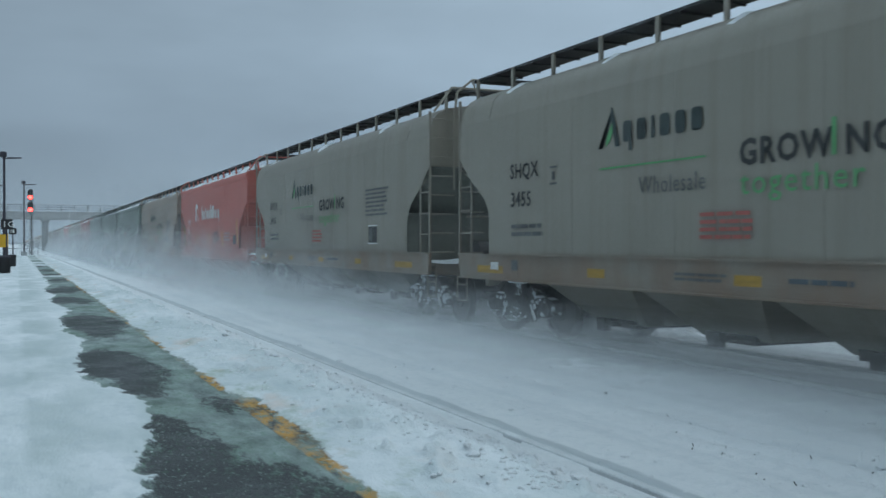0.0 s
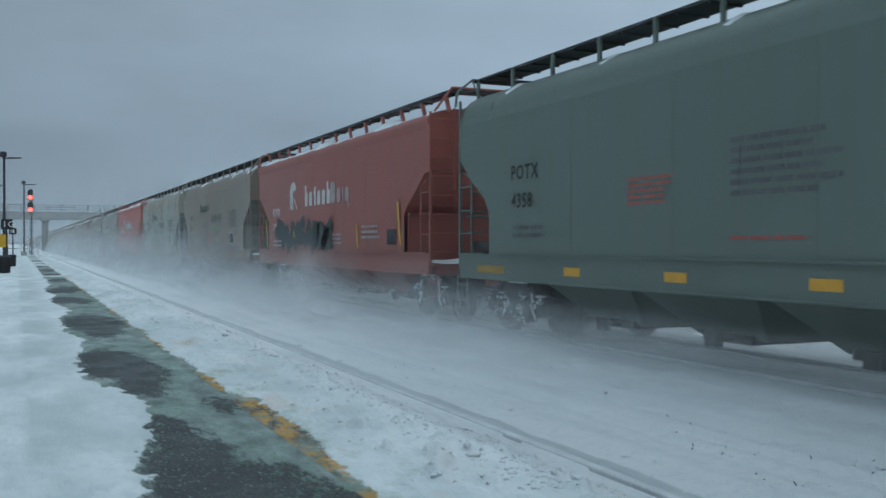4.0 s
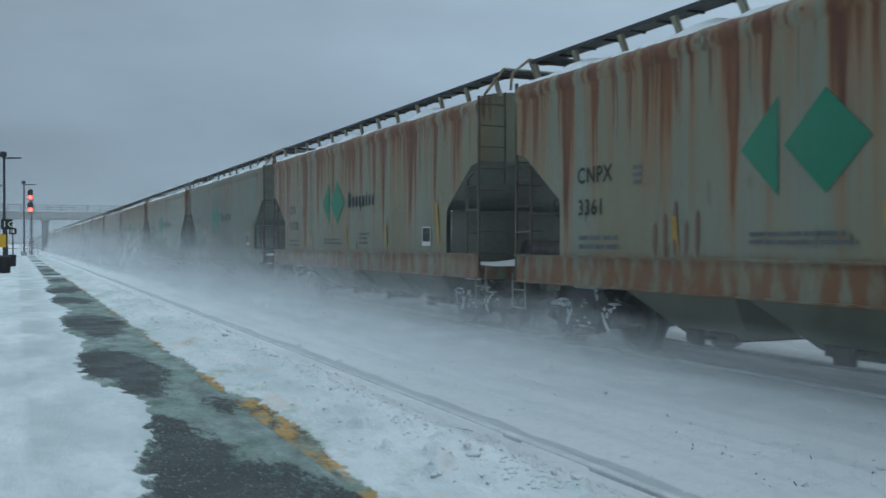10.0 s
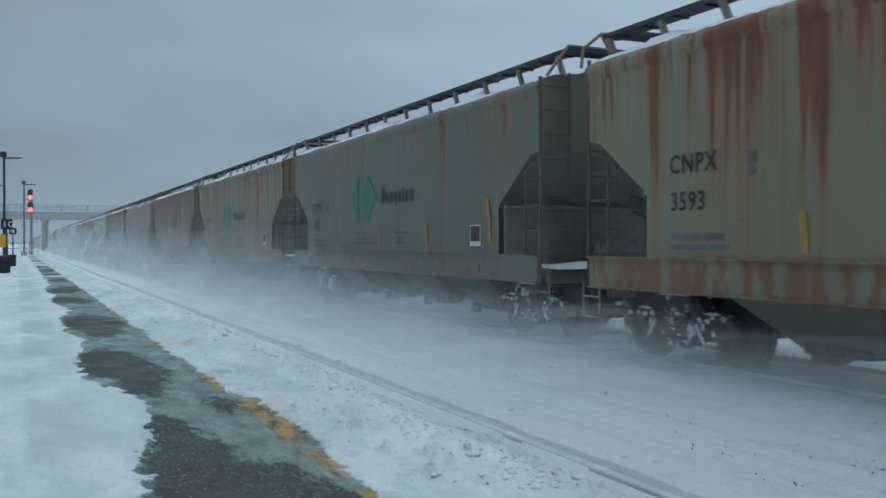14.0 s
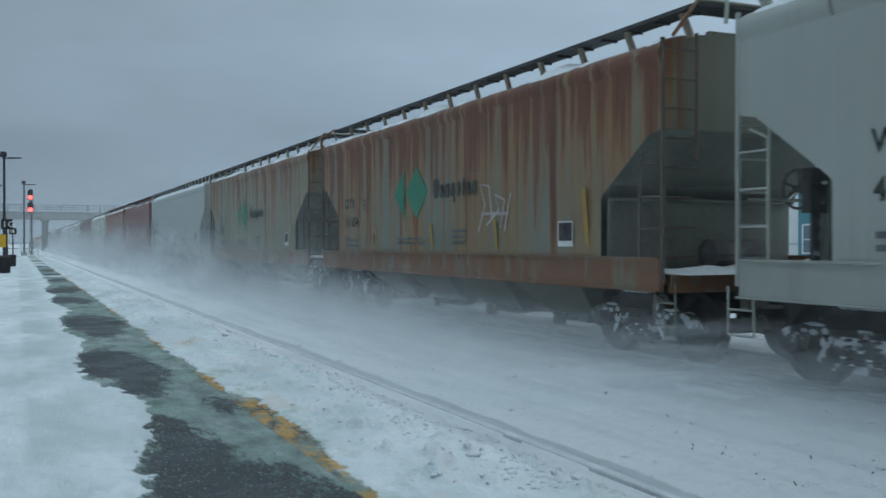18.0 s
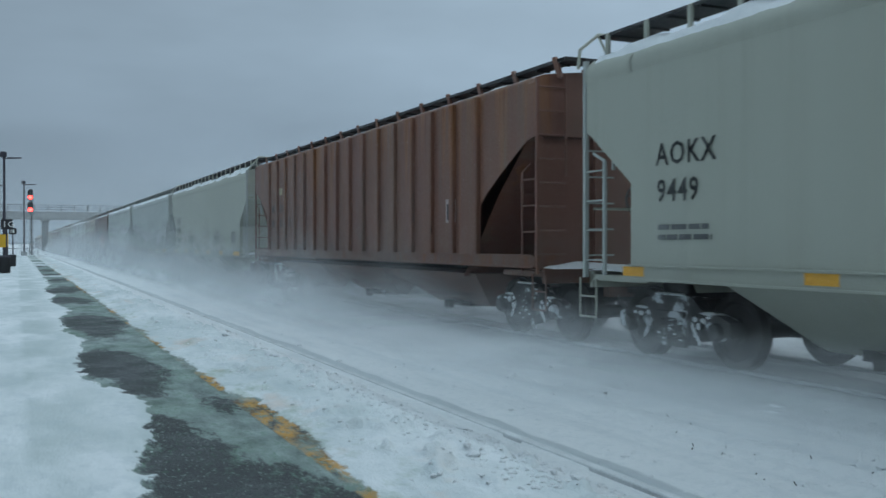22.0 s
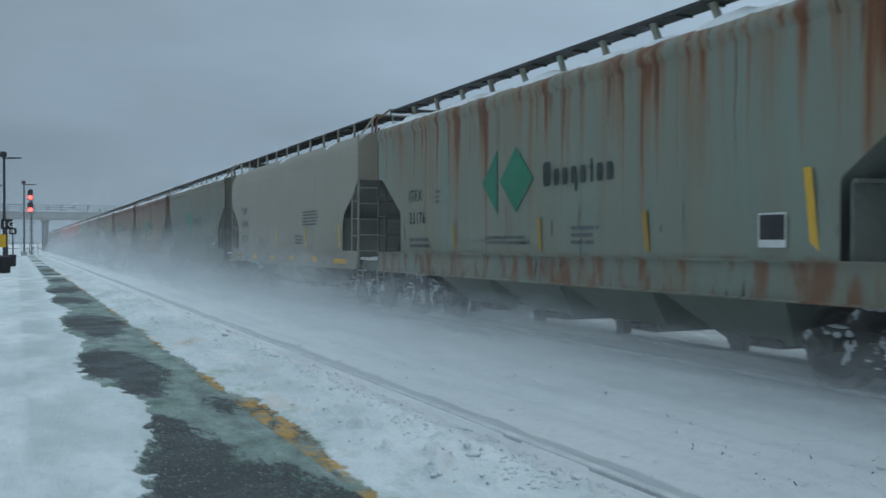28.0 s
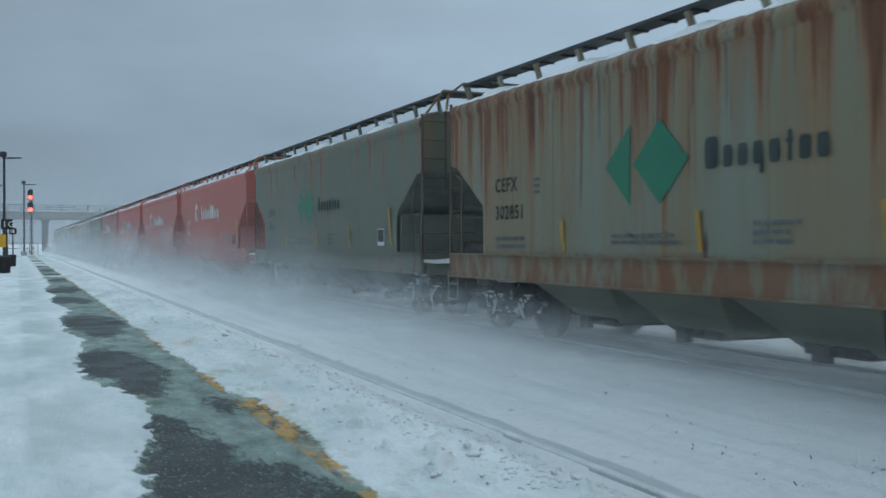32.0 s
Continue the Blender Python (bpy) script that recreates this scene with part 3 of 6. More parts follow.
lamp_post(0.73, 114.6, 7.85, 1.0, "dark platform lamp post near the platform end")
lamp_post(-1.75, 92.0, 6.4, 0.6, "thin distant grey lamp post")

GLOW = bpy.data.materials.new("red_signal_lens")
GLOW.use_nodes = True
gp = GLOW.node_tree.nodes["Principled BSDF"]
gp.inputs["Base Color"].default_value = (0.6, 0.02, 0.02, 1)
gp.inputs["Emission Color"].default_value = (1.0, 0.045, 0.035, 1)
gp.inputs["Emission Strength"].default_value = 9.0


def signal(x, y):
    t = thing("railway_signal", "two-headed railway signal mast showing red over red", "signal", m=pose(x, y, 0))
    bm = bmesh.new()
    bar(bm, (0.12, 0.25, -0.1), (0.12, 0.25, 7.7), 0.09, 10)
    part("mast", bm, FRAME_IRON, t)
    for z in (7.15, 5.72):
        bm = bmesh.new()
        pts = [(0.30 * math.cos(a), 0.34 * math.sin(a) + (0.30 if math.sin(a) > 0 else -0.30)) for a in [i * math.pi / 8 for i in range(16)]]
        a = [bm.verts.new((px, 0.0, pz)) for px, pz in pts]
        b = [bm.verts.new((px, 0.12, pz)) for px, pz in pts]
        for i in range(16):
            j = (i + 1) % 16
            bm.faces.new((a[i], a[j], b[j], b[i]))
        bm.faces.new(a[::-1])
        bm.faces.new(b)
        head = part("signal_head", bm, BLACK, t, "black oval backing plate", m=pose(0, 0, z))
        for dz, mat in ((-0.30, GLOW), (0.08, BLACK), (0.42, BLACK)):
            bm = bmesh.new()
            bmesh.ops.create_circle(bm, cap_ends=True, segments=20, radius=0.24 if mat is GLOW else 0.12, matrix=pose(0, -0.02, dz, 90))
            part("lens", bm, mat, head, "glowing red lens" if mat is GLOW else "dark lens")
            bm = bmesh.new()
            for i in range(7):
                a0, a1 = math.pi * i / 7, math.pi * (i + 1) / 7
                c = [bm.verts.new((0.25 * math.cos(q), yy, dz + 0.25 * math.sin(q))) for q in (a0, a1) for yy in (0, -0.22)]
                bm.faces.new((c[0], c[1], c[3], c[2]))
            part("hood", bm, BLACK, head)
    bm = bmesh.new()
    box(bm, -0.5, 0.7, -0.1, 0.7, 4.0, 4.05)
    part("service_platform", bm, FRAME_IRON, t)
    bm = bmesh.new()
    for q in (0.0, 0.36):
        bar(bm, (q - 0.06, 0.42, 0.0), (q - 0.06, 0.42, 7.0), 0.025, 5)
    for i in range(22):
        bar(bm, (-0.06, 0.42, 0.3 * i + 0.2), (0.30, 0.42, 0.3 * i + 0.2), 0.015, 4)
    part("ladder", bm, FRAME_IRON, t)


signal(1.42, 119.8)

_fonts = {}


def text_mesh(s, size, bold=0.0, squeeze=1.0):
    """Letters as a flat mesh in the x-y plane, base at y = 0, cut from the built-in font."""
    key = ("text", s, size, bold, squeeze)

    def make():
        cu = bpy.data.curves.new("letters", "FONT")
        cu.body, cu.size, cu.offset, cu.resolution_u = s, size, bold, 2
        cu.space_character = 1.12
        ob = bpy.data.objects.new("letters", cu)
        scene.collection.objects.link(ob)
        bpy.context.view_layer.update()
        me = bpy.data.meshes.new_from_object(ob.evaluated_get(bpy.context.evaluated_depsgraph_get()))
        bpy.data.objects.remove(ob)
        if squeeze != 1.0:
            me.transform(Matrix.Diagonal((squeeze, 1, 1, 1)))
        me.materials.clear()
        return me

    return cached(key, make)


def sign(x, y, z, w, h, text, label):
    t = thing("platform_sign", label, "sign", "platform signs", m=pose(x, y, PLAT_Z))
    bm = bmesh.new()
    bar(bm, (0, 0, 0), (0, 0, z + h), 0.035, 8)
    part("post", bm, POST_GREY, t)
    bm = bmesh.new()
    box(bm, -w / 2, w / 2, -0.06, -0.02, z, z + h)
    part("panel", bm, BLACK, t, "black sign panel")
    if text:
        part("letters", text_mesh(text, h * 0.85), WHITE_TEXT, t, "white letters", m=pose(-w * 0.36, -0.065, z + h * 0.22, 90))
    else:
        for i in range(2):
            bm = bmesh.new()
            box(bm, -w * 0.3 + i * w * 0.25, -w * 0.2 + i * w * 0.4, -0.066, -0.06, z + h * 0.25, z + h * 0.75)
            part("letter_bar", bm, WHITE_TEXT, t)
    return t


sign(-0.43, 48.4, 1.98, 0.50, 0.46, "1G", "black platform position sign with white letters")
sign(-0.23, 65.8, 1.9, 0.42, 0.40, "", "smaller black position sign farther along the platform")
# amber notice, railing panels and bins under the signs
t = thing("notice_board", "amber notice board on dark posts beside a sign", "notice board", m=pose(-0.62, 48.9, PLAT_Z))
bm = bmesh.new()
box(bm, -0.30, 0.25, -0.03, 0.03, 1.15, 1.75)
part("panel", bm, YELLOW, t, "amber panel")
for q in (-0.27, 0.22):
    bm = bmesh.new()
    bar(bm, (q, 0.05, 0), (q, 0.05, 1.8), 0.03, 8)
    part("post", bm, POST_GREY, t)
for bx, by, s in ((-0.55, 46.5, 1.0), (-0.30, 60.0, 0.9)):
    t = thing("litter_bin", "dark ribbed litter bin with rim standing on snow", "bin", "platform bins", m=pose(bx, by, PLAT_Z))
    bm = bmesh.new()
    lathe(bm, [(0.23 * s, 0), (0.26 * s, 0.05), (0.28 * s, 0.7 * s), (0.24 * s, 0.72 * s)], 18)
    part("body", bm, BLACK, t, m=pose(0, 0, 0, 0, -90))
    bm = bmesh.new()
    lathe(bm, [(0.29 * s, 0.70 * s), (0.30 * s, 0.72 * s), (0.30 * s, 0.76 * s), (0.25 * s, 0.78 * s)], 18)
    part("rim", bm, POST_GREY, t, m=pose(0, 0, 0, 0, -90))
    for i in range(12):
        bm = bmesh.new()
        a = 2 * math.pi * i / 12
        bar(bm, (0.275 * s * math.cos(a), 0.275 * s * math.sin(a), 0.04), (0.295 * s * math.cos(a), 0.295 * s * math.sin(a), 0.69 * s), 0.016, 4)
        part("slat", bm, BLACK, t)


def railing(x0, x1, y, label, h=1.1):
    t = thing("railing", label, "railing", "platform railings", m=pose(x0, y, PLAT_Z))
    n = max(2, int((x1 - x0) / 0.9) + 1)
    for i in range(n):
        bm = bmesh.new()
        q = (x1 - x0) * i / (n - 1)
        bar(bm, (q, 0, 0), (q, 0, h), 0.03, 6)
        part("post", bm, POST_GREY, t)
    for z in (h, h * 0.55):
        bm = bmesh.new()
        bar(bm, (0, 0, z), (x1 - x0, 0, z), 0.025, 6)
        part("rail_bar", bm, POST_GREY, t)
    for i in range(int((x1 - x0) / 0.16)):
        bm = bmesh.new()
        bar(bm, (0.08 + i * 0.16, 0, 0.1), (0.08 + i * 0.16, 0, h), 0.011, 4)
        part("baluster", bm, POST_GREY, t)


railing(-2.2, -0.45, 55.0, "dark steel railing panel on the platform", 1.25)
railing(-1.4, 2.3, 124.0, "dark steel railing across the platform end", 1.4)

# road bridge over the line
t = thing("road_bridge", "grey concrete road bridge with steel parapet over the tracks", "bridge", m=pose(6, 222, 0))
bm = bmesh.new()
box(bm, -70, 90, -4.5, 4.5, 7.7, 8.25)
part("deck", bm, CONCRETE, t)
for q in (-4.6, -1.5, 1.5, 4.6):
    bm = bmesh.new()
    box(bm, -70, 90, q - 0.25, q + 0.25, 6.75, 7.7)
    part("girder", bm, CONCRETE, t)
for q in range(-26, 35):
    for yy in (-4.4,):
        bm = bmesh.new()
        box(bm, q * 2.6 - 0.06, q * 2.6 + 0.06, yy - 0.06, yy + 0.06, 8.25, 9.65)
        part("parapet_post", bm, FRAME_IRON, t)
for z in (8.7, 9.15, 9.62):
    bm = bmesh.new()
    box(bm, -70, 90, -4.47, -4.33, z - 0.05, z + 0.05)
    part("parapet_rail", bm, FRAME_IRON, t)
for q in (-22, -0.5, 22):
    for yy in (-3, 3):
        bm = bmesh.new()
        bar(bm, (q, yy, -0.2), (q, yy, 6.5), 0.6, 12)
        part("column", bm, CONCRETE, t)
    bm = bmesh.new()
    box(bm, q - 0.8, q + 0.8, -4.4, 4.4, 6.1, 6.75)
    part("pier_cap", bm, CONCRETE, t)
for s in (-1, 1):
    bm = bmesh.new()
    frustum(bm, ((s * 62 if s > 0 else -110) , (110 if s > 0 else -42), -40, 40, -0.3), ((s * 70 if s > 0 else -110), (110 if s > 0 else -52), -9, 9, 7.4))
    part("embankment", bm, SNOW, t, "snow-covered embankment")

# bare trees and scrub
BARK = speckled("grey_bark", (0.085, 0.075, 0.07), 0.9, 0, 9, 0.3)
TWIG = speckled("brown_twigs", (0.10, 0.085, 0.08), 0.9, 0, 9, 0.3)


def tree_meshes(seed, h):
    rnd = random.Random(seed)
    trunk, crown = bmesh.new(), bmesh.new()

    def limb(bm, p, d, ln, w, depth):
        q = p + d * ln
        u = d.orthogonal().normalized()
        vv = d.cross(u)
        seg = 5 if depth < 2 else 3
        a = [bm.verts.new(p + (u * math.cos(2 * math.pi * i / seg) + vv * math.sin(2 * math.pi * i / seg)) * w) for i in range(seg)]
        b = [bm.verts.new(q + (u * math.cos(2 * math.pi * i / seg) + vv * math.sin(2 * math.pi * i / seg)) * w * 0.62) for i in range(seg)]
        for i in range(seg):
            bm.faces.new((a[i], a[(i + 1) % seg], b[(i + 1) % seg], b[i]))
        if depth > 4:
            return
        for k in range(rnd.choice((2, 3)) if depth else 4):
            nd = (d + Vector((rnd.uniform(-1, 1), rnd.uniform(-1, 1), rnd.uniform(-0.2, 0.7))) * (0.55 if depth else 0.6)).normalized()
            limb(crown if depth >= 1 else trunk, q - d * ln * rnd.uniform(0, 0.35), nd, ln * rnd.uniform(0.55, 0.8), w * 0.55, depth + 1)

    limb(trunk, Vector((0, 0, -0.2)), Vector((rnd.uniform(-0.1, 0.1), rnd.uniform(-0.1, 0.1), 1)).normalized(), h * 0.36, h * 0.022, 0)
    return mesh_of("trunk", trunk), mesh_of("crown", crown)


rnd = random.Random(7)
TREES = [tree_meshes(s, 7.0) for s in range(5)]
spots = [(33 + rnd.uniform(-4, 12), 6 + i * 1.9 + rnd.uniform(-2, 2), rnd.uniform(0.6, 1.1)) for i in range(15)] + [(52 + rnd.uniform(-2, 12), 12 + i * 6 + rnd.uniform(-2, 2), rnd.uniform(0.9, 1.4)) for i in range(14)]
spots += [(-rnd.uniform(3, 34), 150 + rnd.uniform(0, 60), rnd.uniform(0.9, 1.5)) for i in range(18)]
spots += [(-rnd.uniform(6, 40), 232 + rnd.uniform(0, 40), rnd.uniform(1.3, 2.0)) for i in range(12)]
for i, (tx, ty, s) in enumerate(spots):
    t = thing("tree", "leafless grey tree with fine bare twigs in snow", "tree", "bare trees", m=pose(tx, ty, 0, 0, 0, rnd.uniform(0, 360)))
    a, b = TREES[i % 5]
    part("trunk", a, BARK, t, m=Matrix.Diagonal((s, s, s, 1)))
    part("crown", b, TWIG, t, m=Matrix.Diagonal((s, s, s, 1)))

# two-storey building and a wire fence beyond the far track
TEAL = speckled("teal_cladding", (0.07, 0.24, 0.28), 0.5, 0, 3, 0.2)
GLASS = Mat("window_glass", (0.16, 0.22, 0.25), 0.08).m
t = thing("lineside_building", "two-storey building with teal and white panels and white windows", "building", m=pose(36.0, 46.0, 0.1))
bm = bmesh.new()
box(bm, 0, 9, -11, 11, -0.3, 5.9)
part("wall", bm, WHITE, t, "white rendered wall")
bm = bmesh.new()
box(bm, -0.5, 9.4, -11.4, 11.4, 5.9, 6.15)
box(bm, -0.2, 9.1, -11.1, 11.1, 6.15, 6.32)
part("roof", bm, SNOW, t, "flat snow-covered roof")
for i in range(8):
    y0 = -10.6 + i * 2.7
    bm = bmesh.new()
    box(bm, -0.06, 0.0, y0 - 0.3, y0 + 1.35, 0.0, 5.85)
    part("cladding_panel", bm, TEAL, t, "teal cladding panel")
    for z0 in (0.9, 3.5):
        bm = bmesh.new()
        for q in ((y0, y0 + 0.08, z0, z0 + 1.5), (y0 + 0.97, y0 + 1.05, z0, z0 + 1.5), (y0 + 0.08, y0 + 0.97, z0, z0 + 0.08), (y0 + 0.08, y0 + 0.97, z0 + 1.42, z0 + 1.5), (y0 + 0.08, y0 + 0.97, z0 + 0.7, z0 + 0.76)):
            box(bm, -0.13, -0.05, q[0], q[1], q[2], q[3])
        w = part("window", bm, WHITE, t, "white window frame")
        for k in (0, 1):
            bm = bmesh.new()
            box(bm, -0.08, -0.065, y0 + 0.08, y0 + 0.97, z0 + (0.08 if k == 0 else 0.76), z0 + (0.70 if k == 0 else 1.42))
            part("pane", bm, GLASS, w)
t = thing("wire_fence", "low chain-link fence with steel posts in snow", "fence", m=pose(17.5, 4, 0.05))
for i in range(34):
    bm = bmesh.new()
    bar(bm, (0, i * 2.5, 0), (0, i * 2.5, 1.5), 0.03, 6)
    part("post", bm, FRAME_IRON, t)
for z in (0.12, 0.45, 0.8, 1.15, 1.46):
    bm = bmesh.new()
    bar(bm, (0, 0, z), (0, 82.5, z), 0.010, 4)
    part("wire", bm, FRAME_IRON, t)


# ---------------------------------------------------------------- train: shared meshes
HALF = 1.61                      # half width over the side sheets
RB_Z = 4.44                      # top of the roof walkways

SHAPES = {
    # top of the plain side, roof curve (x, z) from there to the ridge, end cut (depth, z), side bottom
    "round": dict(eave=3.56, roof=[(1.60, 3.60), (1.565, 3.76), (1.53, 3.88), (1.42, 4.00), (1.25, 4.10), (0.8, 4.17), (0, 4.22)],
                  cut=[(0.0, 2.98), (0.08, 2.90), (0.25, 2.76), (0.5, 2.56), (0.75, 2.40), (0.95, 2.26), (1.08, 2.08), (1.15, 1.85), (1.12, 1.6)], low=1.34),
    "angle": dict(eave=3.70, roof=[(1.635, 3.74), (1.66, 3.84), (1.62, 3.94), (1.50, 4.01), (1.2, 4.08), (0.6, 4.14), (0, 4.16)],
                  cut=[(0.0, 2.92), (0.06, 2.89), (0.25, 2.86), (1.27, 2.16), (1.33, 2.05), (1.30, 1.6)], low=1.34),
    "modern": dict(eave=3.70, roof=[(1.635, 3.74), (1.64, 3.84), (1.60, 3.93), (1.50, 4.02), (1.2, 4.10), (0.6, 4.16), (0, 4.18)],
                   cut=[(0.0, 3.04), (0.1, 2.99), (1.06, 2.28), (1.10, 2.15), (1.05, 1.6)], low=1.25),
    "ribbed": dict(eave=3.95, roof=[(1.61, 3.98), (1.60, 4.02), (1.5, 4.07), (1.3, 4.10), (0.9, 4.14), (0.5, 4.17), (0, 4.18)],
                   cut=[(0.0, 3.15), (0.3, 3.08), (1.2, 2.62), (1.85, 2.2), (1.92, 1.6)], low=1.34),
}


def body_mesh(kind, lb):
    def make():
        s = SHAPES[kind]
        half, low = lb / 2, s["low"]
        st = []
        for dep, zb in s["cut"]:
            st.append((-half + dep, zb))
        deepest = s["cut"][-1][0]
        st.append((-half + deepest + 0.001, low))
        mid = [(-half + deepest + 0.001 + (lb - 2 * deepest) * i / 8, low) for i in range(1, 8)]
        st = st + mid + [(-y, z) for y, z in reversed(st)]
        bm = bmesh.new()
        rows = []
        for y, zb in st:
            prof = [(HALF, zb + (s["eave"] - zb) * q) for q in (0, 0.35, 0.7, 1)] + s["roof"]
            full = [(-x, z) for x, z in prof] + [(x, z) for x, z in reversed(prof[:-1])]
            rows.append([bm.verts.new((x, y, z)) for x, z in full])
        for a, b in zip(rows, rows[1:]):
            for i in range(len(a) - 1):
                bm.faces.new((a[i], b[i], b[i + 1], a[i + 1]))
        # end sheets, shelf and slope sheets of the end bays
        for sg, ring in ((-1, rows[0]), (1, rows[-1])):
            bm.faces.new(ring if sg > 0 else ring[::-1])
        me = mesh_of("body", bm, False)
        for p in me.polygons:
            c = p.center
            p.use_smooth = c.z > s["eave"] - 0.1 and abs(p.normal.y) < 0.5
        return me

    return cached(("body", kind, lb), make)


def slope_mesh(kind, lb, sg):
    """Shelf and slope sheet closing one end bay."""
    def make():
        half, zt = lb / 2, SHAPES[kind]["cut"][0][1]
        pts = [(0.0, zt), (0.30, zt - 0.02), (1.15, 2.30), (2.05, 1.34), (2.3, 0.95)] if kind != "ribbed" else [(0.0, zt), (0.3, zt - 0.06), (1.2, 2.35), (2.2, 1.3), (2.6, 0.95)]
        bm = bmesh.new()
        prev = None
        for dep, z in pts:
            e = [bm.verts.new((x, sg * (half - dep), z + up)) for up in (0.0, 0.02) for x in (-HALF + 0.03, HALF - 0.03)]
            if prev:
                for q, w in ((0, 1), (3, 2)):
                    bm.faces.new((prev[q], prev[w], e[w], e[q]) if sg < 0 else (prev[w], prev[q], e[q], e[w]))
            prev = e
        return mesh_of("slope_sheet", bm)

    return cached(("slope", kind, lb, sg), make)


def sill_mesh(lb, sx, z0, z1):
    def make():
        bm = bmesh.new()
        x0, x1 = sorted((sx * (HALF - 0.06), sx * (HALF + 0.012)))
        box(bm, x0, x1, -lb / 2 + 0.02, lb / 2 - 0.02, z0, z1)
        x0, x1 = sorted((sx * (HALF - 0.06), sx * (HALF + 0.06)))
        box(bm, x0, x1, -lb / 2 + 0.02, lb / 2 - 0.02, z1 - 0.012, z1 + 0.012)
        box(bm, x0, x1, -lb / 2 + 0.02, lb / 2 - 0.02, z0 - 0.012, z0 + 0.012)
        return mesh_of("side_sill", bm)

    return cached(("sill", lb, sx, z0, z1), make)


def board_mesh(lr, x0, x1, z, th):
    def make():
        bm = bmesh.new()
        box(bm, x0, x1, -lr / 2, lr / 2, z - th, z)
        n = int(lr / 0.6)
        for i in range(n):
            y = -lr / 2 + (i + 0.5) * lr / n
            box(bm, x0 + 0.02, x1 - 0.02, y - 0.02, y + 0.02, z - th - 0.03, z - th)
        return mesh_of("walkway", bm)

    return cached(("board", lr, x0, x1, z, th), make)


def simple(key, name, fn, smooth=False):
    def make():
        bm = bmesh.new()
        fn(bm)
        return mesh_of(name, bm, smooth)

    return cached(key, make)


def wheel_fn(bm):
    lathe(bm, [(0.10, -0.10), (0.16, -0.10), (0.17, -0.045), (0.33, -0.03), (0.37, -0.07), (0.455, -0.07), (0.46, 0.03), (0.49, 0.04), (0.485, 0.07), (0.37, 0.07), (0.33, 0.02), (0.16, 0.04), (0.10, 0.06)], 28)


def sideframe_fn(bm):
    # cast arch frame: two legs over the bearings, a deep spring window
    prism(bm, [(-1.12, 0.40), (-0.72, 0.40), (-0.66, 0.56), (-0.42, 0.60), (-0.30, 0.24), (0.30, 0.24), (0.42, 0.60), (0.66, 0.56), (0.72, 0.40), (1.12, 0.40), (1.12, 0.58),
               (0.95, 0.64), (0.60, 0.70), (0.40, 0.86), (-0.40, 0.86), (-0.60, 0.70), (-0.95, 0.64), (-1.12, 0.58)], -0.09, 0.09)
    box(bm, -0.13, -0.09, -0.36, 0.36, 0.80, 0.87)
    box(bm, -0.14, -0.09, -0.34, 0.34, 0.22, 0.30)


def coil(bm, y, z0, z1, r, w=0.016, turns=4):
    prev = None
    n = turns * 8
    for i in range(n + 1):
        a = 2 * math.pi * i / 8
        c = Vector((r * math.cos(a), y + r * math.sin(a), z0 + (z1 - z0) * i / n))
        ring = [bm.verts.new(c + Vector((q * math.cos(a), q * math.sin(a), h))) for q, h in ((w, 0), (0, w), (-w, 0), (0, -w))]
        if prev:
            for k in range(4):
                bm.faces.new((prev[k], prev[(k + 1) % 4], ring[(k + 1) % 4], ring[k]))
        prev = ring


def springs_fn(bm):
    for y in (-0.18, 0.0, 0.18):
        coil(bm, y, 0.31, 0.58, 0.075)
    box(bm, -0.1, 0.1, -0.3, 0.3, 0.58, 0.66)


def bearing_fn(bm):
    lathe(bm, [(0.05, -0.09), (0.10, -0.085), (0.115, -0.04), (0.115, 0.06)], 14)


def make_truck(car, y):
    t = part("truck", simple("bolster", "bolster", lambda b: (box(b, -0.95, 0.95, -0.20, 0.20, 0.55, 0.80), bar(b, (-0.75, 0.889, 0.457), (0.75, 0.889, 0.457), 0.085, 10), bar(b, (-0.75, -0.889, 0.457), (0.75, -0.889, 0.457), 0.085, 10), box(b, -1.0, 1.0, 0.42, 0.46, 0.30, 0.42), box(b, -1.0, 1.0, -0.46, -0.42, 0.30, 0.42))),
             IRON, car, "dark iron freight truck with snow-caked frames", m=pose(0, y, 0))
    wm = simple("wheel", "wheel", wheel_fn, False)
    for sx in (-1, 1):
        for wy in (-0.889, 0.889):
            part("wheel", wm, IRON, t, m=pose(sx * 0.7525, wy, 0.457, 0, 0, 0 if sx < 0 else 180))
            part("bearing_cap", simple("bearing", "bearing_cap", bearing_fn), CAKED_IRON, t, m=pose(sx * 1.08, wy, 0.46, 0, 0, 0 if sx < 0 else 180))
        part("side_frame", simple("sideframe", "side_frame", sideframe_fn), CAKED_IRON, t, m=pose(sx * 1.0, 0, 0, 0, 0, 0 if sx < 0 else 180))
        part("spring_set", simple("springs", "spring_set", springs_fn), CAKED_IRON, t, m=pose(sx * 1.03, 0, 0))
        if sx < 0:
            part("snow_crust", simple("crust", "snow_crust", crust_fn), SNOW_CAR, t, "snow packed on the truck frame", m=pose(0, 0, 0))["kind"] = "stuff"


def blob(bm, c, r, rnd):
    b = bmesh.ops.create_icosphere(bm, subdivisions=2, radius=1.0)
    ph = [rnd.uniform(0, 6) for _ in range(3)]
    for v in b["verts"]:
        k = 1 + 0.22 * math.sin(v.co.x * 3 + ph[0]) * math.sin(v.co.y * 4 + ph[1]) + 0.12 * math.sin(v.co.z * 7 + ph[2])
        v.co = Vector((c[0] + v.co.x * r[0] * k, c[1] + v.co.y * r[1] * k, c[2] + v.co.z * r[2] * k))


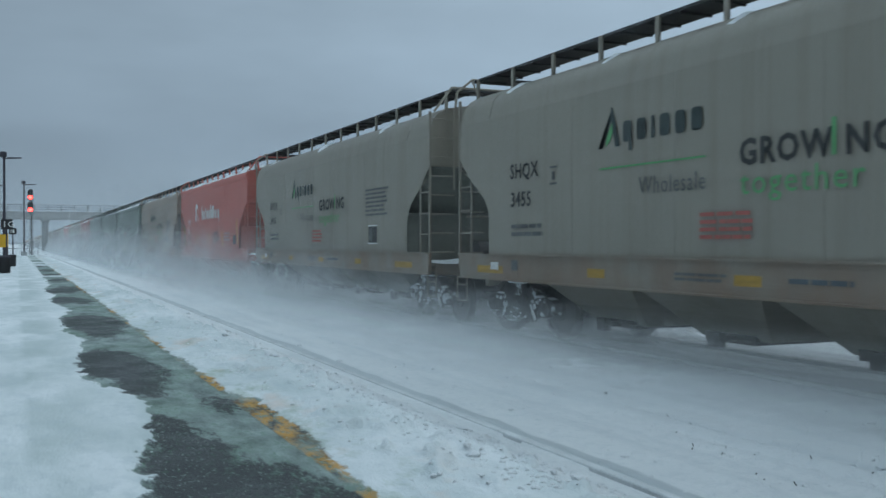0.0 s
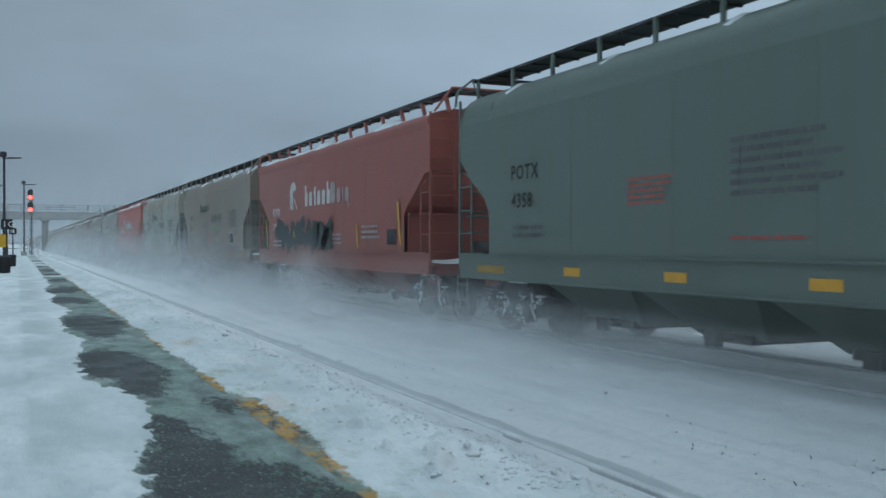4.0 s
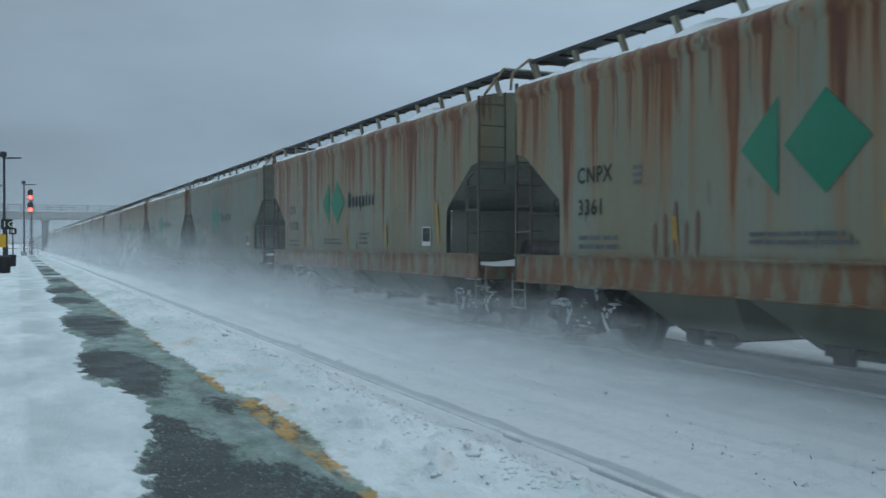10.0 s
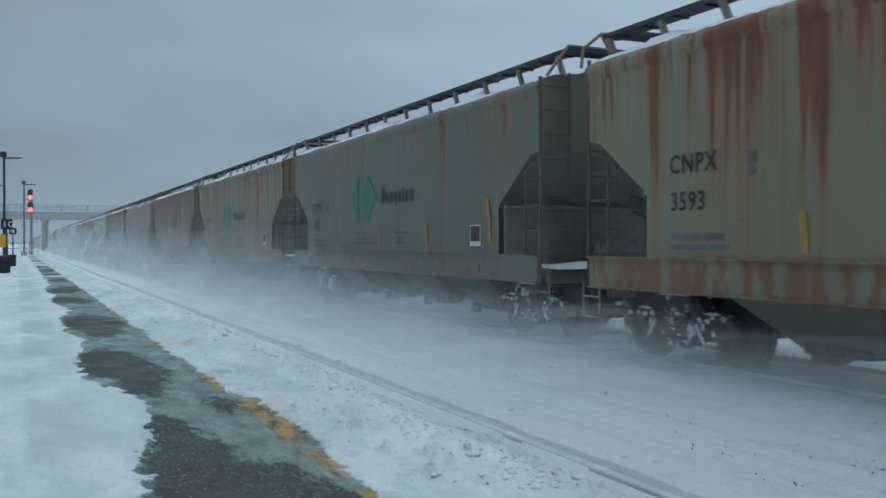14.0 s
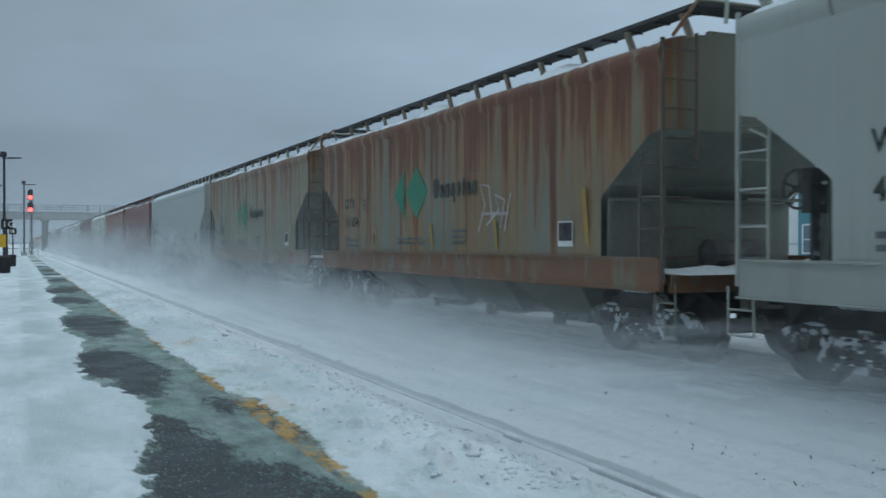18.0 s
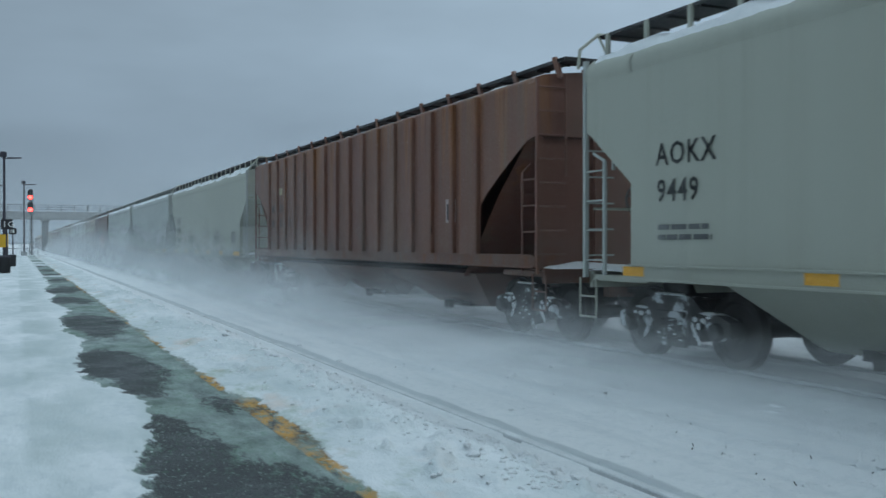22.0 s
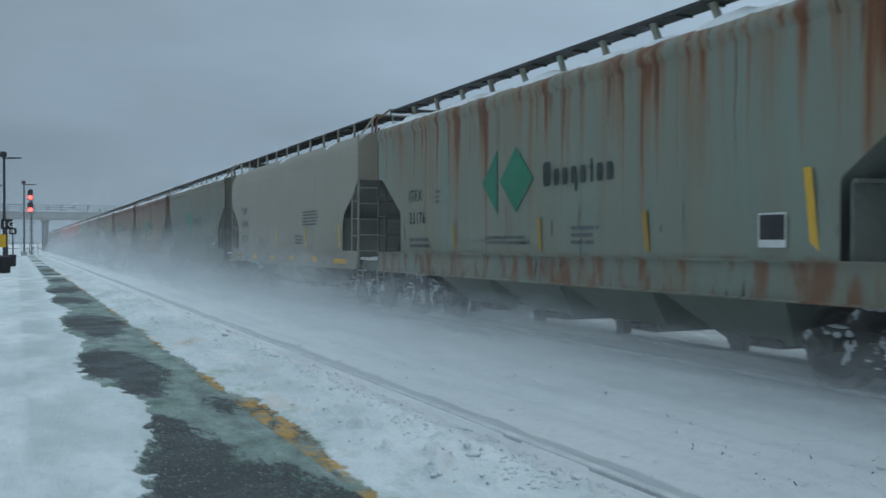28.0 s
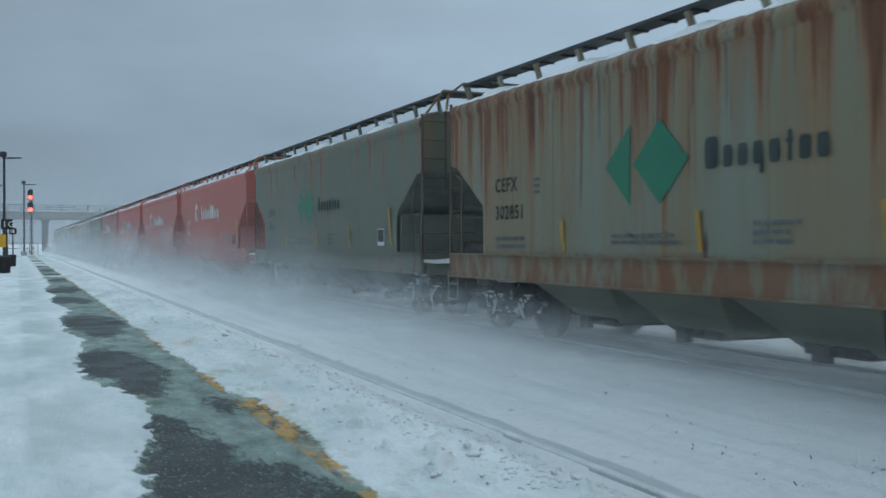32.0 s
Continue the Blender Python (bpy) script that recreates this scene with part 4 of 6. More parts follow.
def crust_fn(bm):
    rnd = random.Random(3)
    for y, z in ((-0.70, 0.665), (0.62, 0.675)):
        blob(bm, (-1.07, y, z), (0.05, 0.15, 0.022), rnd)
    for y, z, s in ((-0.46, 0.40, -1), (0.47, 0.42, 1)):
        for i in range(5):
            blob(bm, (-1.085, y + s * (0.035 * i - 0.05), z - 0.05 * i + 0.1), (0.015, 0.022 + 0.006 * (i % 2), 0.04), rnd)
    for sg in (-1, 1):
        for y, z, ry, rz in ((0.50, 0.60, 0.07, 0.05), (0.62, 0.57, 0.08, 0.045), (0.53, 0.50, 0.05, 0.07), (0.49, 0.40, 0.03, 0.07), (0.74, 0.60, 0.06, 0.03)):
            blob(bm, (-1.09, sg * y + rnd.uniform(-0.03, 0.03), z + rnd.uniform(-0.02, 0.02)), (0.014, ry * 0.7, rz * 0.7), rnd)
    for i in range(4):
        blob(bm, (-1.12, -0.22 + 0.14 * i, 0.878), (0.05, 0.09, 0.016), rnd)
    for i in range(5):
        blob(bm, (-1.115, -0.22 + 0.11 * i, 0.30 + 0.07 * (i % 3)), (0.012, 0.04, 0.013), rnd)


def side_ladder_fn(st, sy):
    """Full-height corner stile, a short stile inboard and rungs between them."""
    def fn(bm):
        box(bm, -st, st, -st, st, 1.06, 4.02)
        y = -sy * 0.46
        box(bm, -st * 0.7, st * 0.7, y - st * 0.7, y + st * 0.7, 1.10, 2.62)
        bar(bm, (0, y, 2.62), (0, y * 0.4, 2.74), st * 0.7, 5)
        for i in range(4):
            bar(bm, (0, y, 1.30 + i * 0.40), (0, 0, 1.30 + i * 0.40), 0.013, 5)
    return fn


def end_ladder_fn(st, sx):
    """Rungs across the end sheet between the corner stile and an inner stile."""
    def fn(bm):
        x = -sx * 0.46
        box(bm, x - st * 0.7, x + st * 0.7, -st * 0.7, st * 0.7, 2.55, 4.10)
        for i in range(8):
            bar(bm, (x, 0, 1.36 + i * 0.36), (0, 0, 1.36 + i * 0.36), 0.013, 5)
    return fn


def brake_wheel_fn(bm):
    n = 22
    rows = []
    for i in range(n):
        a = 2 * math.pi * i / n
        rows.append([bm.verts.new(((0.22 + 0.018 * math.cos(q)) * math.cos(a), 0.02 * math.sin(q), (0.22 + 0.018 * math.cos(q)) * math.sin(a))) for q in (0, 1.26, 2.51, 3.77, 5.03)])
    for i in range(n):
        p, q = rows[i], rows[(i + 1) % n]
        for j in range(5):
            bm.faces.new((p[j], p[(j + 1) % 5], q[(j + 1) % 5], q[j]))
    for i in range(5):
        a = 2 * math.pi * i / 5 + 0.3
        bar(bm, (0, -0.03, 0), (0.22 * math.cos(a), 0, 0.22 * math.sin(a)), 0.013, 5)
    bar(bm, (0, -0.25, 0), (0, 0.03, 0), 0.04, 8)


def brake_gear_fn(bm):
    """Gear box, rods and pipes of the hand brake, caked with snow."""
    box(bm, -0.16, 0.16, -0.30, -0.16, 1.86, 2.36)
    box(bm, -0.05, 0.05, -0.24, -0.18, 1.12, 1.9)
    bar(bm, (0.3, -0.3, 1.3), (0.3, -0.25, 2.7), 0.028, 6)
    bar(bm, (0.3, -0.25, 1.7), (0.85, -0.3, 1.5), 0.03, 6)


def roof_snow_fn(shape, lb, seed, amount):
    """Snow lying along the roof edge, thick and thin by turns."""
    roof = SHAPES[shape]["roof"]

    def fn(bm):
        n = int(lb / 0.11)
        pts = [q for q in roof[2:6]]
        for sx in (-1, 1):
            prev = None
            for i in range(n + 1):
                y = -lb / 2 + 0.15 + (lb - 0.3) * i / n
                th = noise.noise(Vector((seed * 7.3 + sx, y * 1.15, 0))) * 0.15 + noise.noise(Vector((seed * 3.1, y * 4.0, 2))) * 0.05 + (amount - 0.62) * 0.14
                row = []
                for j, (x, z) in enumerate(pts):
                    lift = th * (0.0, 0.8, 1.2, 1.0)[j] - (0.02 if j == 0 else 0) + (0.02 * noise.noise(Vector((x * 6, y * 6, seed))))
                    row.append(bm.verts.new((sx * x, y, z + min(lift, 0.19) - 0.004)))
                if prev:
                    for j in range(len(pts) - 1):
                        q = (prev[j], row[j], row[j + 1], prev[j + 1])
                        bm.faces.new(q if sx < 0 else q[::-1])
                prev = row
    return fn


def drift_fn(bm):
    """A rounded heap of snow lying on a wagon's end platform."""
    rows = []
    for i in range(25):
        x = -1.45 + 2.9 * i / 24
        row = []
        for j in range(9):
            y = -0.55 + 1.1 * j / 8
            h = 0.16 * (1 - (abs(y) / 0.56) ** 2) * (0.55 + 1.1 * noise.noise(Vector((x * 1.3, y * 1.5, 4)))) * (1 if abs(x) < 1.4 else 0.2)
            row.append(bm.verts.new((x, y, max(-0.03, h))))
        rows.append(row)
    for a, b in zip(rows, rows[1:]):
        for j in range(8):
            bm.faces.new((a[j], b[j], b[j + 1], a[j + 1]))


def bay_plate_fn(bm):
    """A cross plate below the slope sheet with two arched holes."""
    for sx in (-1, 1):
        arch = [(sx * (0.92 - 0.24 * math.cos(math.pi * i / 8)), 1.62 + 0.24 * math.sin(math.pi * i / 8)) for i in range(9)]
        outer = [(sx * (0.40 + 1.16 * i / 8), 2.10) for i in range(9)]
        for y in (0.0, 0.03):
            lo = [bm.verts.new((x, y, z)) for x, z in [(arch[0][0], 1.1)] + arch + [(arch[-1][0], 1.1)]]
            hi = [bm.verts.new((x, y, z)) for x, z in [(sx * 0.40, 1.1)] + outer + [(sx * 1.56, 1.1)]]
            for i in range(10):
                bm.faces.new((lo[i], lo[i + 1], hi[i + 1], hi[i]))
    box(bm, -0.40, 0.40, 0.0, 0.03, 1.1, 2.10)
    box(bm, -1.56, 1.56, 0.03, 0.10, 2.10, 2.13)


def bay_wall_fn(bm):
    """A plain cross plate below the slope sheet under a folded ledge."""
    box(bm, -1.56, 1.56, 0.0, 0.03, 1.1, 2.10)
    box(bm, -1.57, 1.57, 0.03, 0.12, 2.09, 2.13)


UNIT = simple("mark", "mark", lambda b: box(b, -0.5, 0.5, -0.5, 0.5, -0.002, 0.002))
SIDE = pose(0, 0, 0, 90, 0, -90)          # carries flat lettering onto the platform side of a car


class Side:
    """Places paint on a car's platform side: a in metres from its far end, z above the rail."""

    def __init__(self, car, lb):
        self.car, self.half = car, lb / 2
        self.lift = 0

    def m(self, a, z, up=0.009):
        self.lift = (self.lift + 1) % 16
        return pose(-HALF - up - 0.0008 * self.lift, self.half - a, z) @ SIDE

    def rect(self, name, a, z, w, h, mat, slant=0.0, label=""):
        sh = Matrix.Identity(4)
        sh[0][1] = slant
        return part(name, UNIT, mat, self.car, label, m=self.m(a + w / 2, z + h / 2) @ sh @ Matrix.Diagonal((w, h, 1, 1)))

    def text(self, s, a, z, size, mat, squeeze=1.0, bold=0.0):
        return part("lettering", text_mesh(s, size, bold, squeeze), mat, self.car, m=self.m(a, z))

    def lines(self, a, z, w, h, rows, mat, seed=1):
        """A block of small writing as bars."""
        def fn(bm):
            rnd = random.Random(seed)
            for i in range(rows):
                y0 = h * (1 - (i + 0.85) / rows)
                x = 0.0
                end = w * rnd.uniform(0.75, 1.0)
                while x < end:
                    q = min(end - x, rnd.uniform(0.12, 0.35))
                    box(bm, x, x + q * 0.86, y0, y0 + h / rows * 0.52, -0.002, 0.002)
                    x += q
        return part("stencil_block", simple(("lines", w, h, rows, seed), "stencil_block", fn), mat, self.car, m=self.m(a, z))

    def word(self, name, a, z, cap, pattern, mat, label, width=None, weight=0.14):
        """A trade name as plain solid blocks, one to a letter."""
        def fn(bm):
            x, st = 0.0, weight * cap

            def block(x0, x1, z0, z1):
                n, cx, cz, rx, rz = 20, (x0 + x1) / 2, (z0 + z1) / 2, (x1 - x0) / 2, (z1 - z0) / 2
                vs = []
                for i in range(n):
                    c, sn = math.cos(2 * math.pi * i / n), math.sin(2 * math.pi * i / n)
                    vs.append(bm.verts.new((cx + rx * math.copysign(abs(c) ** 0.45, c), cz + rz * math.copysign(abs(sn) ** 0.45, sn), 0.002)))
                bm.faces.new(vs)

            for ch in pattern:
                wd = {"i": st / cap, "U": 0.60, "t": 0.26}.get(ch, 0.40) * cap
                if ch == "i":
                    box(bm, x, x + st, 0, 0.68 * cap, -0.002, 0.002)
                elif ch == "t":
                    box(bm, x + wd * 0.3, x + wd * 0.3 + st, 0, 0.88 * cap, -0.002, 0.002)
                    box(bm, x, x + wd, 0.52 * cap, 0.52 * cap + st * 0.8, -0.002, 0.0018)
                else:
                    block(x, x + wd, 0, (1.0 if ch == "U" else 0.68) * cap)
                    if ch == "u":
                        box(bm, x, x + st, 0.3 * cap, 1.02 * cap, -0.002, 0.0018)
                    elif ch == "g":
                        box(bm, x + wd - st, x + wd, -0.28 * cap, 0.3 * cap, -0.002, 0.0018)
                x += wd + 0.22 * cap
            if width:
                for v in bm.verts:
                    v.co.x *= width / (x - 0.22 * cap)
        return part(name, simple(("word", pattern, cap, width, weight), "name_blocks", fn), mat, self.car, label, m=self.m(a, z))

    def poly(self, name, key, pts, mat, a, z, label=""):
        def fn(bm):
            f = [bm.verts.new((x, y, 0.002)) for x, y in pts]
            g = [bm.verts.new((x, y, -0.002)) for x, y in pts]
            bm.faces.new(f)
            bm.faces.new(g[::-1])
            for i in range(len(pts)):
                j = (i + 1) % len(pts)
                bm.faces.new((f[i], g[i], g[j], f[j]))
        return part(name, simple(("poly", key), name, fn), mat, self.car, label, m=self.m(a, z))

    def ribbon(self, name, key, lines, w, mat, a, z, label=""):
        """Sprayed strokes: polylines with a width."""
        def fn(bm):
            for ln in lines:
                prev = None
                for i, p in enumerate(ln):
                    q0, q1 = Vector(ln[max(0, i - 1)]), Vector(ln[min(len(ln) - 1, i + 1)])
                    d = (q1 - q0)
                    d = d.normalized() if d.length else Vector((1, 0))
                    nrm = Vector((-d.y, d.x)) * w / 2
                    e = [bm.verts.new((p[0] + nrm.x, p[1] + nrm.y, 0)), bm.verts.new((p[0] - nrm.x, p[1] - nrm.y, 0))]
                    if prev:
                        bm.faces.new((prev[0], prev[1], e[1], e[0]))
                    prev = e
        return part(name, simple(("ribbon", key), name, fn), mat, self.car, label, m=self.m(a, z, 0.012))


def smooth_line(pts, closed=False, n=7):
    """Catmull-Rom through pts."""
    out = []
    k = len(pts)
    rng_ = range(k if closed else k - 1)
    for i in rng_:
        def g(j):
            return pts[j % k] if closed else pts[max(0, min(k - 1, j))]
        p0, p1, p2, p3 = (Vector(g(i + o)) for o in (-1, 0, 1, 2))
        for s in range(n):
            t = s / n
            out.append(tuple(0.5 * ((2 * p1) + (p2 - p0) * t + (2 * p0 - 5 * p1 + 4 * p2 - p3) * t * t + (3 * p1 - p0 - 3 * p2 + p3) * t ** 3)))
    out.append(out[0] if closed else tuple(pts[-1]))
    return out


GLYPHS = (
    [[(0.0, 0.1), (0.3, 1.0), (0.45, 0.35), (0.75, 0.8), (1.05, -0.05)]],
    [[(0.9, 1.05), (0.2, 0.6), (0.75, 0.45), (0.1, -0.05)], [(0.1, -0.05), (0.95, 0.12)]],
    [[(0.05, 0.55), (0.5, 1.1), (0.6, 0.1), (1.05, 0.5)], [(0.5, 1.1), (0.95, 0.9)]],
    [[(0.0, 0.9), (0.55, 0.7), (0.2, 0.1), (1.0, 0.25)], [(0.55, 0.7), (1.05, 1.05)]],
    [[(0.1, 0.0), (0.5, 0.6), (0.05, 1.0)], [(0.5, 0.6), (1.05, 0.75), (0.8, 0.0)]],
    [[(-0.05, 0.35), (0.4, 0.95), (0.7, 0.2), (1.1, 0.9)], [(0.2, 0.0), (0.7, 0.2)]],
)


def stroke_fn(lines, w, part_=1.0):
    """Angular strokes: one slab a segment, overlapping at the joints."""
    def fn(bm):
        for ln in lines:
            for p, q in zip(ln, ln[1:]):
                p, q = Vector(p), Vector(q)
                d = (q - p)
                if d.length < 1e-4:
                    continue
                u = d.normalized()
                n = Vector((-u.y, u.x)) * w / 2
                c0, c1 = p - u * w * 0.42, p + d * part_ + u * w * 0.42 * part_
                vs = [bm.verts.new((v.x, v.y, 0)) for v in (c0 - n * 0.85, c1 - n * 1.15, c1 + n * 0.9, c0 + n * 1.1)]
                bm.faces.new(vs)
    return fn


def spray(side, seed, a, z, w, h, line, fills, count=5, stroke=0.05, shadow=None):
    """Graffiti: jagged interlocking letter shapes in layers of paint."""
    rnd = random.Random(seed)
    cw = w / count
    for i in range(count):
        gl = GLYPHS[rnd.randrange(len(GLYPHS))]
        x0, ww, hh, lean = i * cw, cw * rnd.uniform(0.85, 1.1), h * rnd.uniform(0.78, 1.0), rnd.uniform(-0.15, 0.2)
        y0 = h * rnd.uniform(0.0, 0.12)
        lines = [[(x0 + ww * (p[0] * 0.8 + 0.1 + lean * (p[1] - 0.5) + rnd.uniform(-0.14, 0.14)), y0 + hh * (0.1 + 0.78 * p[1] + rnd.uniform(-0.13, 0.13))) for p in ln] for ln in gl]
        tw = cw * rnd.uniform(0.36, 0.52)
        up = 0.012 + 0.0034 * i

        def lay(name, key, ls, width, mat, k, part_=1.0, label=""):
            part(name, simple(("stroke", seed, i, key), name, stroke_fn(ls, width, part_)), mat, side.car, label, m=pose(-HALF - up - 0.0008 * k, side.half - a, z) @ SIDE)

        if shadow:
            lay("graffiti_shadow", "s", [[(x + 0.09, y + 0.10) for x, y in ln] for ln in lines], tw + 0.16, shadow, 0)
        lay("graffiti_outline", "o", lines, tw + 2 * stroke, line, 1, 1.0, "sprayed jagged letter shape")
        if fills:
            lay("graffiti_fill", "f", lines, tw, fills[rnd.randrange(len(fills))], 2)
            lay("graffiti_fill", "i", [ln[: max(2, len(ln) - 1)] for ln in lines], tw * 0.42, fills[rnd.randrange(len(fills))], 3, 0.62)


TAG_LOWER = (
    [(280, 540), (310, 480), (370, 462), (382, 540)], [(310, 490), (330, 470), (375, 465)], [(480, 490), (520, 470), (565, 472), (578, 510), (572, 560)],
    [(572, 515), (600, 497), (640, 500), (662, 535), (655, 570)], [(500, 560), (505, 500), (520, 480)], [(655, 490), (665, 450), (700, 430), (740, 435), (775, 465), (800, 520), (808, 585)])
TAG_UPPER = (
    [(240, 400), (258, 372), (290, 395), (302, 440), (270, 498), (245, 450), (240, 400)], [(288, 400), (310, 348), (345, 345), (365, 400), (365, 460)],
    [(345, 335), (365, 355), (420, 360), (432, 352)], [(415, 420), (420, 370), (440, 355), (462, 385)], [(370, 400), (385, 385), (405, 400), (412, 450)],
    [(462, 380), (480, 350), (510, 340), (540, 370), (552, 420), (550, 460)], [(538, 310), (560, 325), (600, 340), (632, 345), (630, 390)],
    [(572, 420), (580, 385), (605, 380), (630, 400), (650, 440), (648, 480), (600, 495), (572, 420)])


def bubbles(side, key, a, z, w, h, mat, stroke, flip=False):
    """A throw-up in thin line: overlapping bubble arcs."""
    ls = []
    for arc in TAG_LOWER + TAG_UPPER:
        pts = [((p[0] - 235) / 575, (585 - p[1]) / 275) for p in arc]
        ls.append(smooth_line([((1 - u if flip else u) * w, v * h) for u, v in pts], False, 6))
    side.ribbon("graffiti_outline", (key, w, h, stroke), ls, stroke, mat, a, z, "sprayed thin bubble outline")


# ---------------------------------------------------------------- train: paints
P_ = {
    "grey": car_paint("agrey_enamel", (0.268, 0.244, 0.203), 0.0, 0.5, sill=0.7),
    "tan": car_paint("tan_grey_enamel", (0.268, 0.220, 0.175), 0.0, 0.6, blush=(0.27, 0.15, 0.11), sill=0.95),
    "white": car_paint("offwhite_enamel", (0.360, 0.372, 0.325), 0.16, 0.25, (0.27, 0.125, 0.045)),
    "whitec": car_paint("clean_offwhite_enamel", (0.355, 0.370, 0.335), 0.0, 0.3),
    "pale": car_paint("pale_grey_enamel", (0.304, 0.299, 0.261), 0.0, 0.35),
    "red": car_paint("brick_red_enamel", (0.490, 0.110, 0.082), 0.0, 0.25),
    "oldred": car_paint("faded_red_enamel", (0.36, 0.100, 0.078), 0.0, 0.35),
    "dark": car_paint("slate_green_enamel", (0.132, 0.170, 0.148), 0.0, 0.24),
    "pink": car_paint("pinkish_grey_enamel", (0.242, 0.209, 0.176), 0.0, 0.5, blush=(0.27, 0.085, 0.065)),
    "rust1": car_paint("rust_streaked_enamel", (0.205, 0.218, 0.165), 0.66, 0.40),
    "rust2": car_paint("heavily_rusted_enamel", (0.175, 0.182, 0.142), 0.98, 0.50),
    "rust0": car_paint("green_grey_rust_enamel", (0.212, 0.245, 0.205), 0.40, 0.3),
    "green": car_paint("green_grey_enamel", (0.130, 0.148, 0.115), 0.10, 0.45),
    "brown": car_paint("deep_brown_enamel", (0.100, 0.044, 0.036), 0.06, 0.55),
    "maroon": car_paint("maroon_enamel", (0.184, 0.043, 0.037), 0.0, 0.35),
    "orange": car_paint("rust_orange_enamel", (0.225, 0.074, 0.038), 0.05, 0.4),
    "modern": car_paint("blue_white_enamel", (0.375, 0.402, 0.382), 0.0, 0.16),
    "cream": car_paint("green_white_enamel", (0.370, 0.380, 0.320), 0.0, 0.16),
    "ribs": car_paint("rusty_brown_enamel", (0.170, 0.072, 0.052), 0.14, 0.6),
    "beige": car_paint("beige_enamel", (0.315, 0.284, 0.230), 0.0, 0.3),
}
POOL_SPRAY = speckled("blue_spray", (0.08, 0.24, 0.33), 0.6, 0, 5, 0.35, 0)
TEAL_SPRAY = speckled("teal_spray", (0.10, 0.30, 0.29), 0.6, 0, 5, 0.3, 0)
PINK_SPRAY = speckled("lilac_spray", (0.25, 0.20, 0.27), 0.6, 0, 5, 0.3, 0)
CREAM_SPRAY = speckled("cream_spray", (0.40, 0.34, 0.22), 0.6, 0, 5, 0.3, 0)
CRIMSON_SPRAY = speckled("crimson_spray", (0.30, 0.03, 0.06), 0.6, 0, 5, 0.3, 0)
LEMON_SPRAY = speckled("lemon_spray", (0.50, 0.38, 0.06), 0.6, 0, 5, 0.2, 0)
VIOLET_SPRAY = speckled("violet_spray", (0.075, 0.045, 0.13), 0.6, 0, 5, 0.3, 0)
SILVER_SPRAY = speckled("silver_spray", (0.38, 0.39, 0.38), 0.5, 0.2, 5, 0.2, 0)
GREEN_SPRAY = speckled("green_spray", (0.06, 0.42, 0.16), 0.6, 0, 5, 0.2, 0)
WHITE_SPRAY = speckled("white_spray", (0.66, 0.67, 0.65), 0.6, 0, 5, 0.2, 0)

# colour word, body shape, walkway style, label
LIVERY = {
    "agrium": "grey", "agrium_tan": "tan", "agrium_white": "white", "agrium_pale": "pale", "potash": "red", "potash_old": "oldred", "slate": "dark", "slate_name": "dark",
    "plain_pink": "pink", "diamond1": "rust1", "diamond2": "rust2", "diamond0": "rust0", "diamond_green": "green", "diamond_brown": "brown", "white_angle": "whitec", "maroon": "maroon",
    "orange": "orange", "modern": "modern", "cream": "cream", "ribs": "ribs", "beige": "beige", "pale_angle": "modern",
}
DESCRIBE = {
    "agrium": "weathered grey covered hopper wagon with dark lettering and red stencils", "agrium_tan": "grimy tan-grey covered hopper wagon with dark lettering",
    "agrium_white": "off-white covered hopper wagon with rust runs and outline graffiti", "agrium_pale": "pale grey covered hopper wagon with black outline graffiti",
    "potash": "brick-red covered hopper wagon with white lettering and snowy roof", "potash_old": "faded red covered hopper wagon with dark graffiti",
    "slate": "plain slate-green covered hopper wagon with amber reflectors", "slate_name": "slate-green covered hopper wagon with bold dark name blocks",
    "plain_pink": "dull grey covered hopper wagon with pinkish rust blush", "diamond1": "rust-streaked grey-green covered hopper wagon with green diamonds",
    "diamond2": "heavily rusted covered hopper wagon with green diamonds", "diamond0": "pale green covered hopper wagon with rust drips and green diamonds",
    "diamond_green": "grey-green covered hopper wagon with green diamonds", "diamond_brown": "deep brown covered hopper wagon with red and yellow graffiti",
    "white_angle": "off-white covered hopper wagon with slanted amber stripes", "maroon": "maroon covered hopper wagon with white stencils", "orange": "rust-orange covered hopper wagon with teal and lilac graffiti",
    "modern": "blue-white modern covered hopper wagon with white ladders", "cream": "cream-white modern covered hopper wagon with amber reflectors", "ribs": "rusty brown hopper wagon with upright side ribs",
    "beige": "plain beige covered hopper wagon", "pale_angle": "pale blue-grey covered hopper wagon with amber stripes",
}


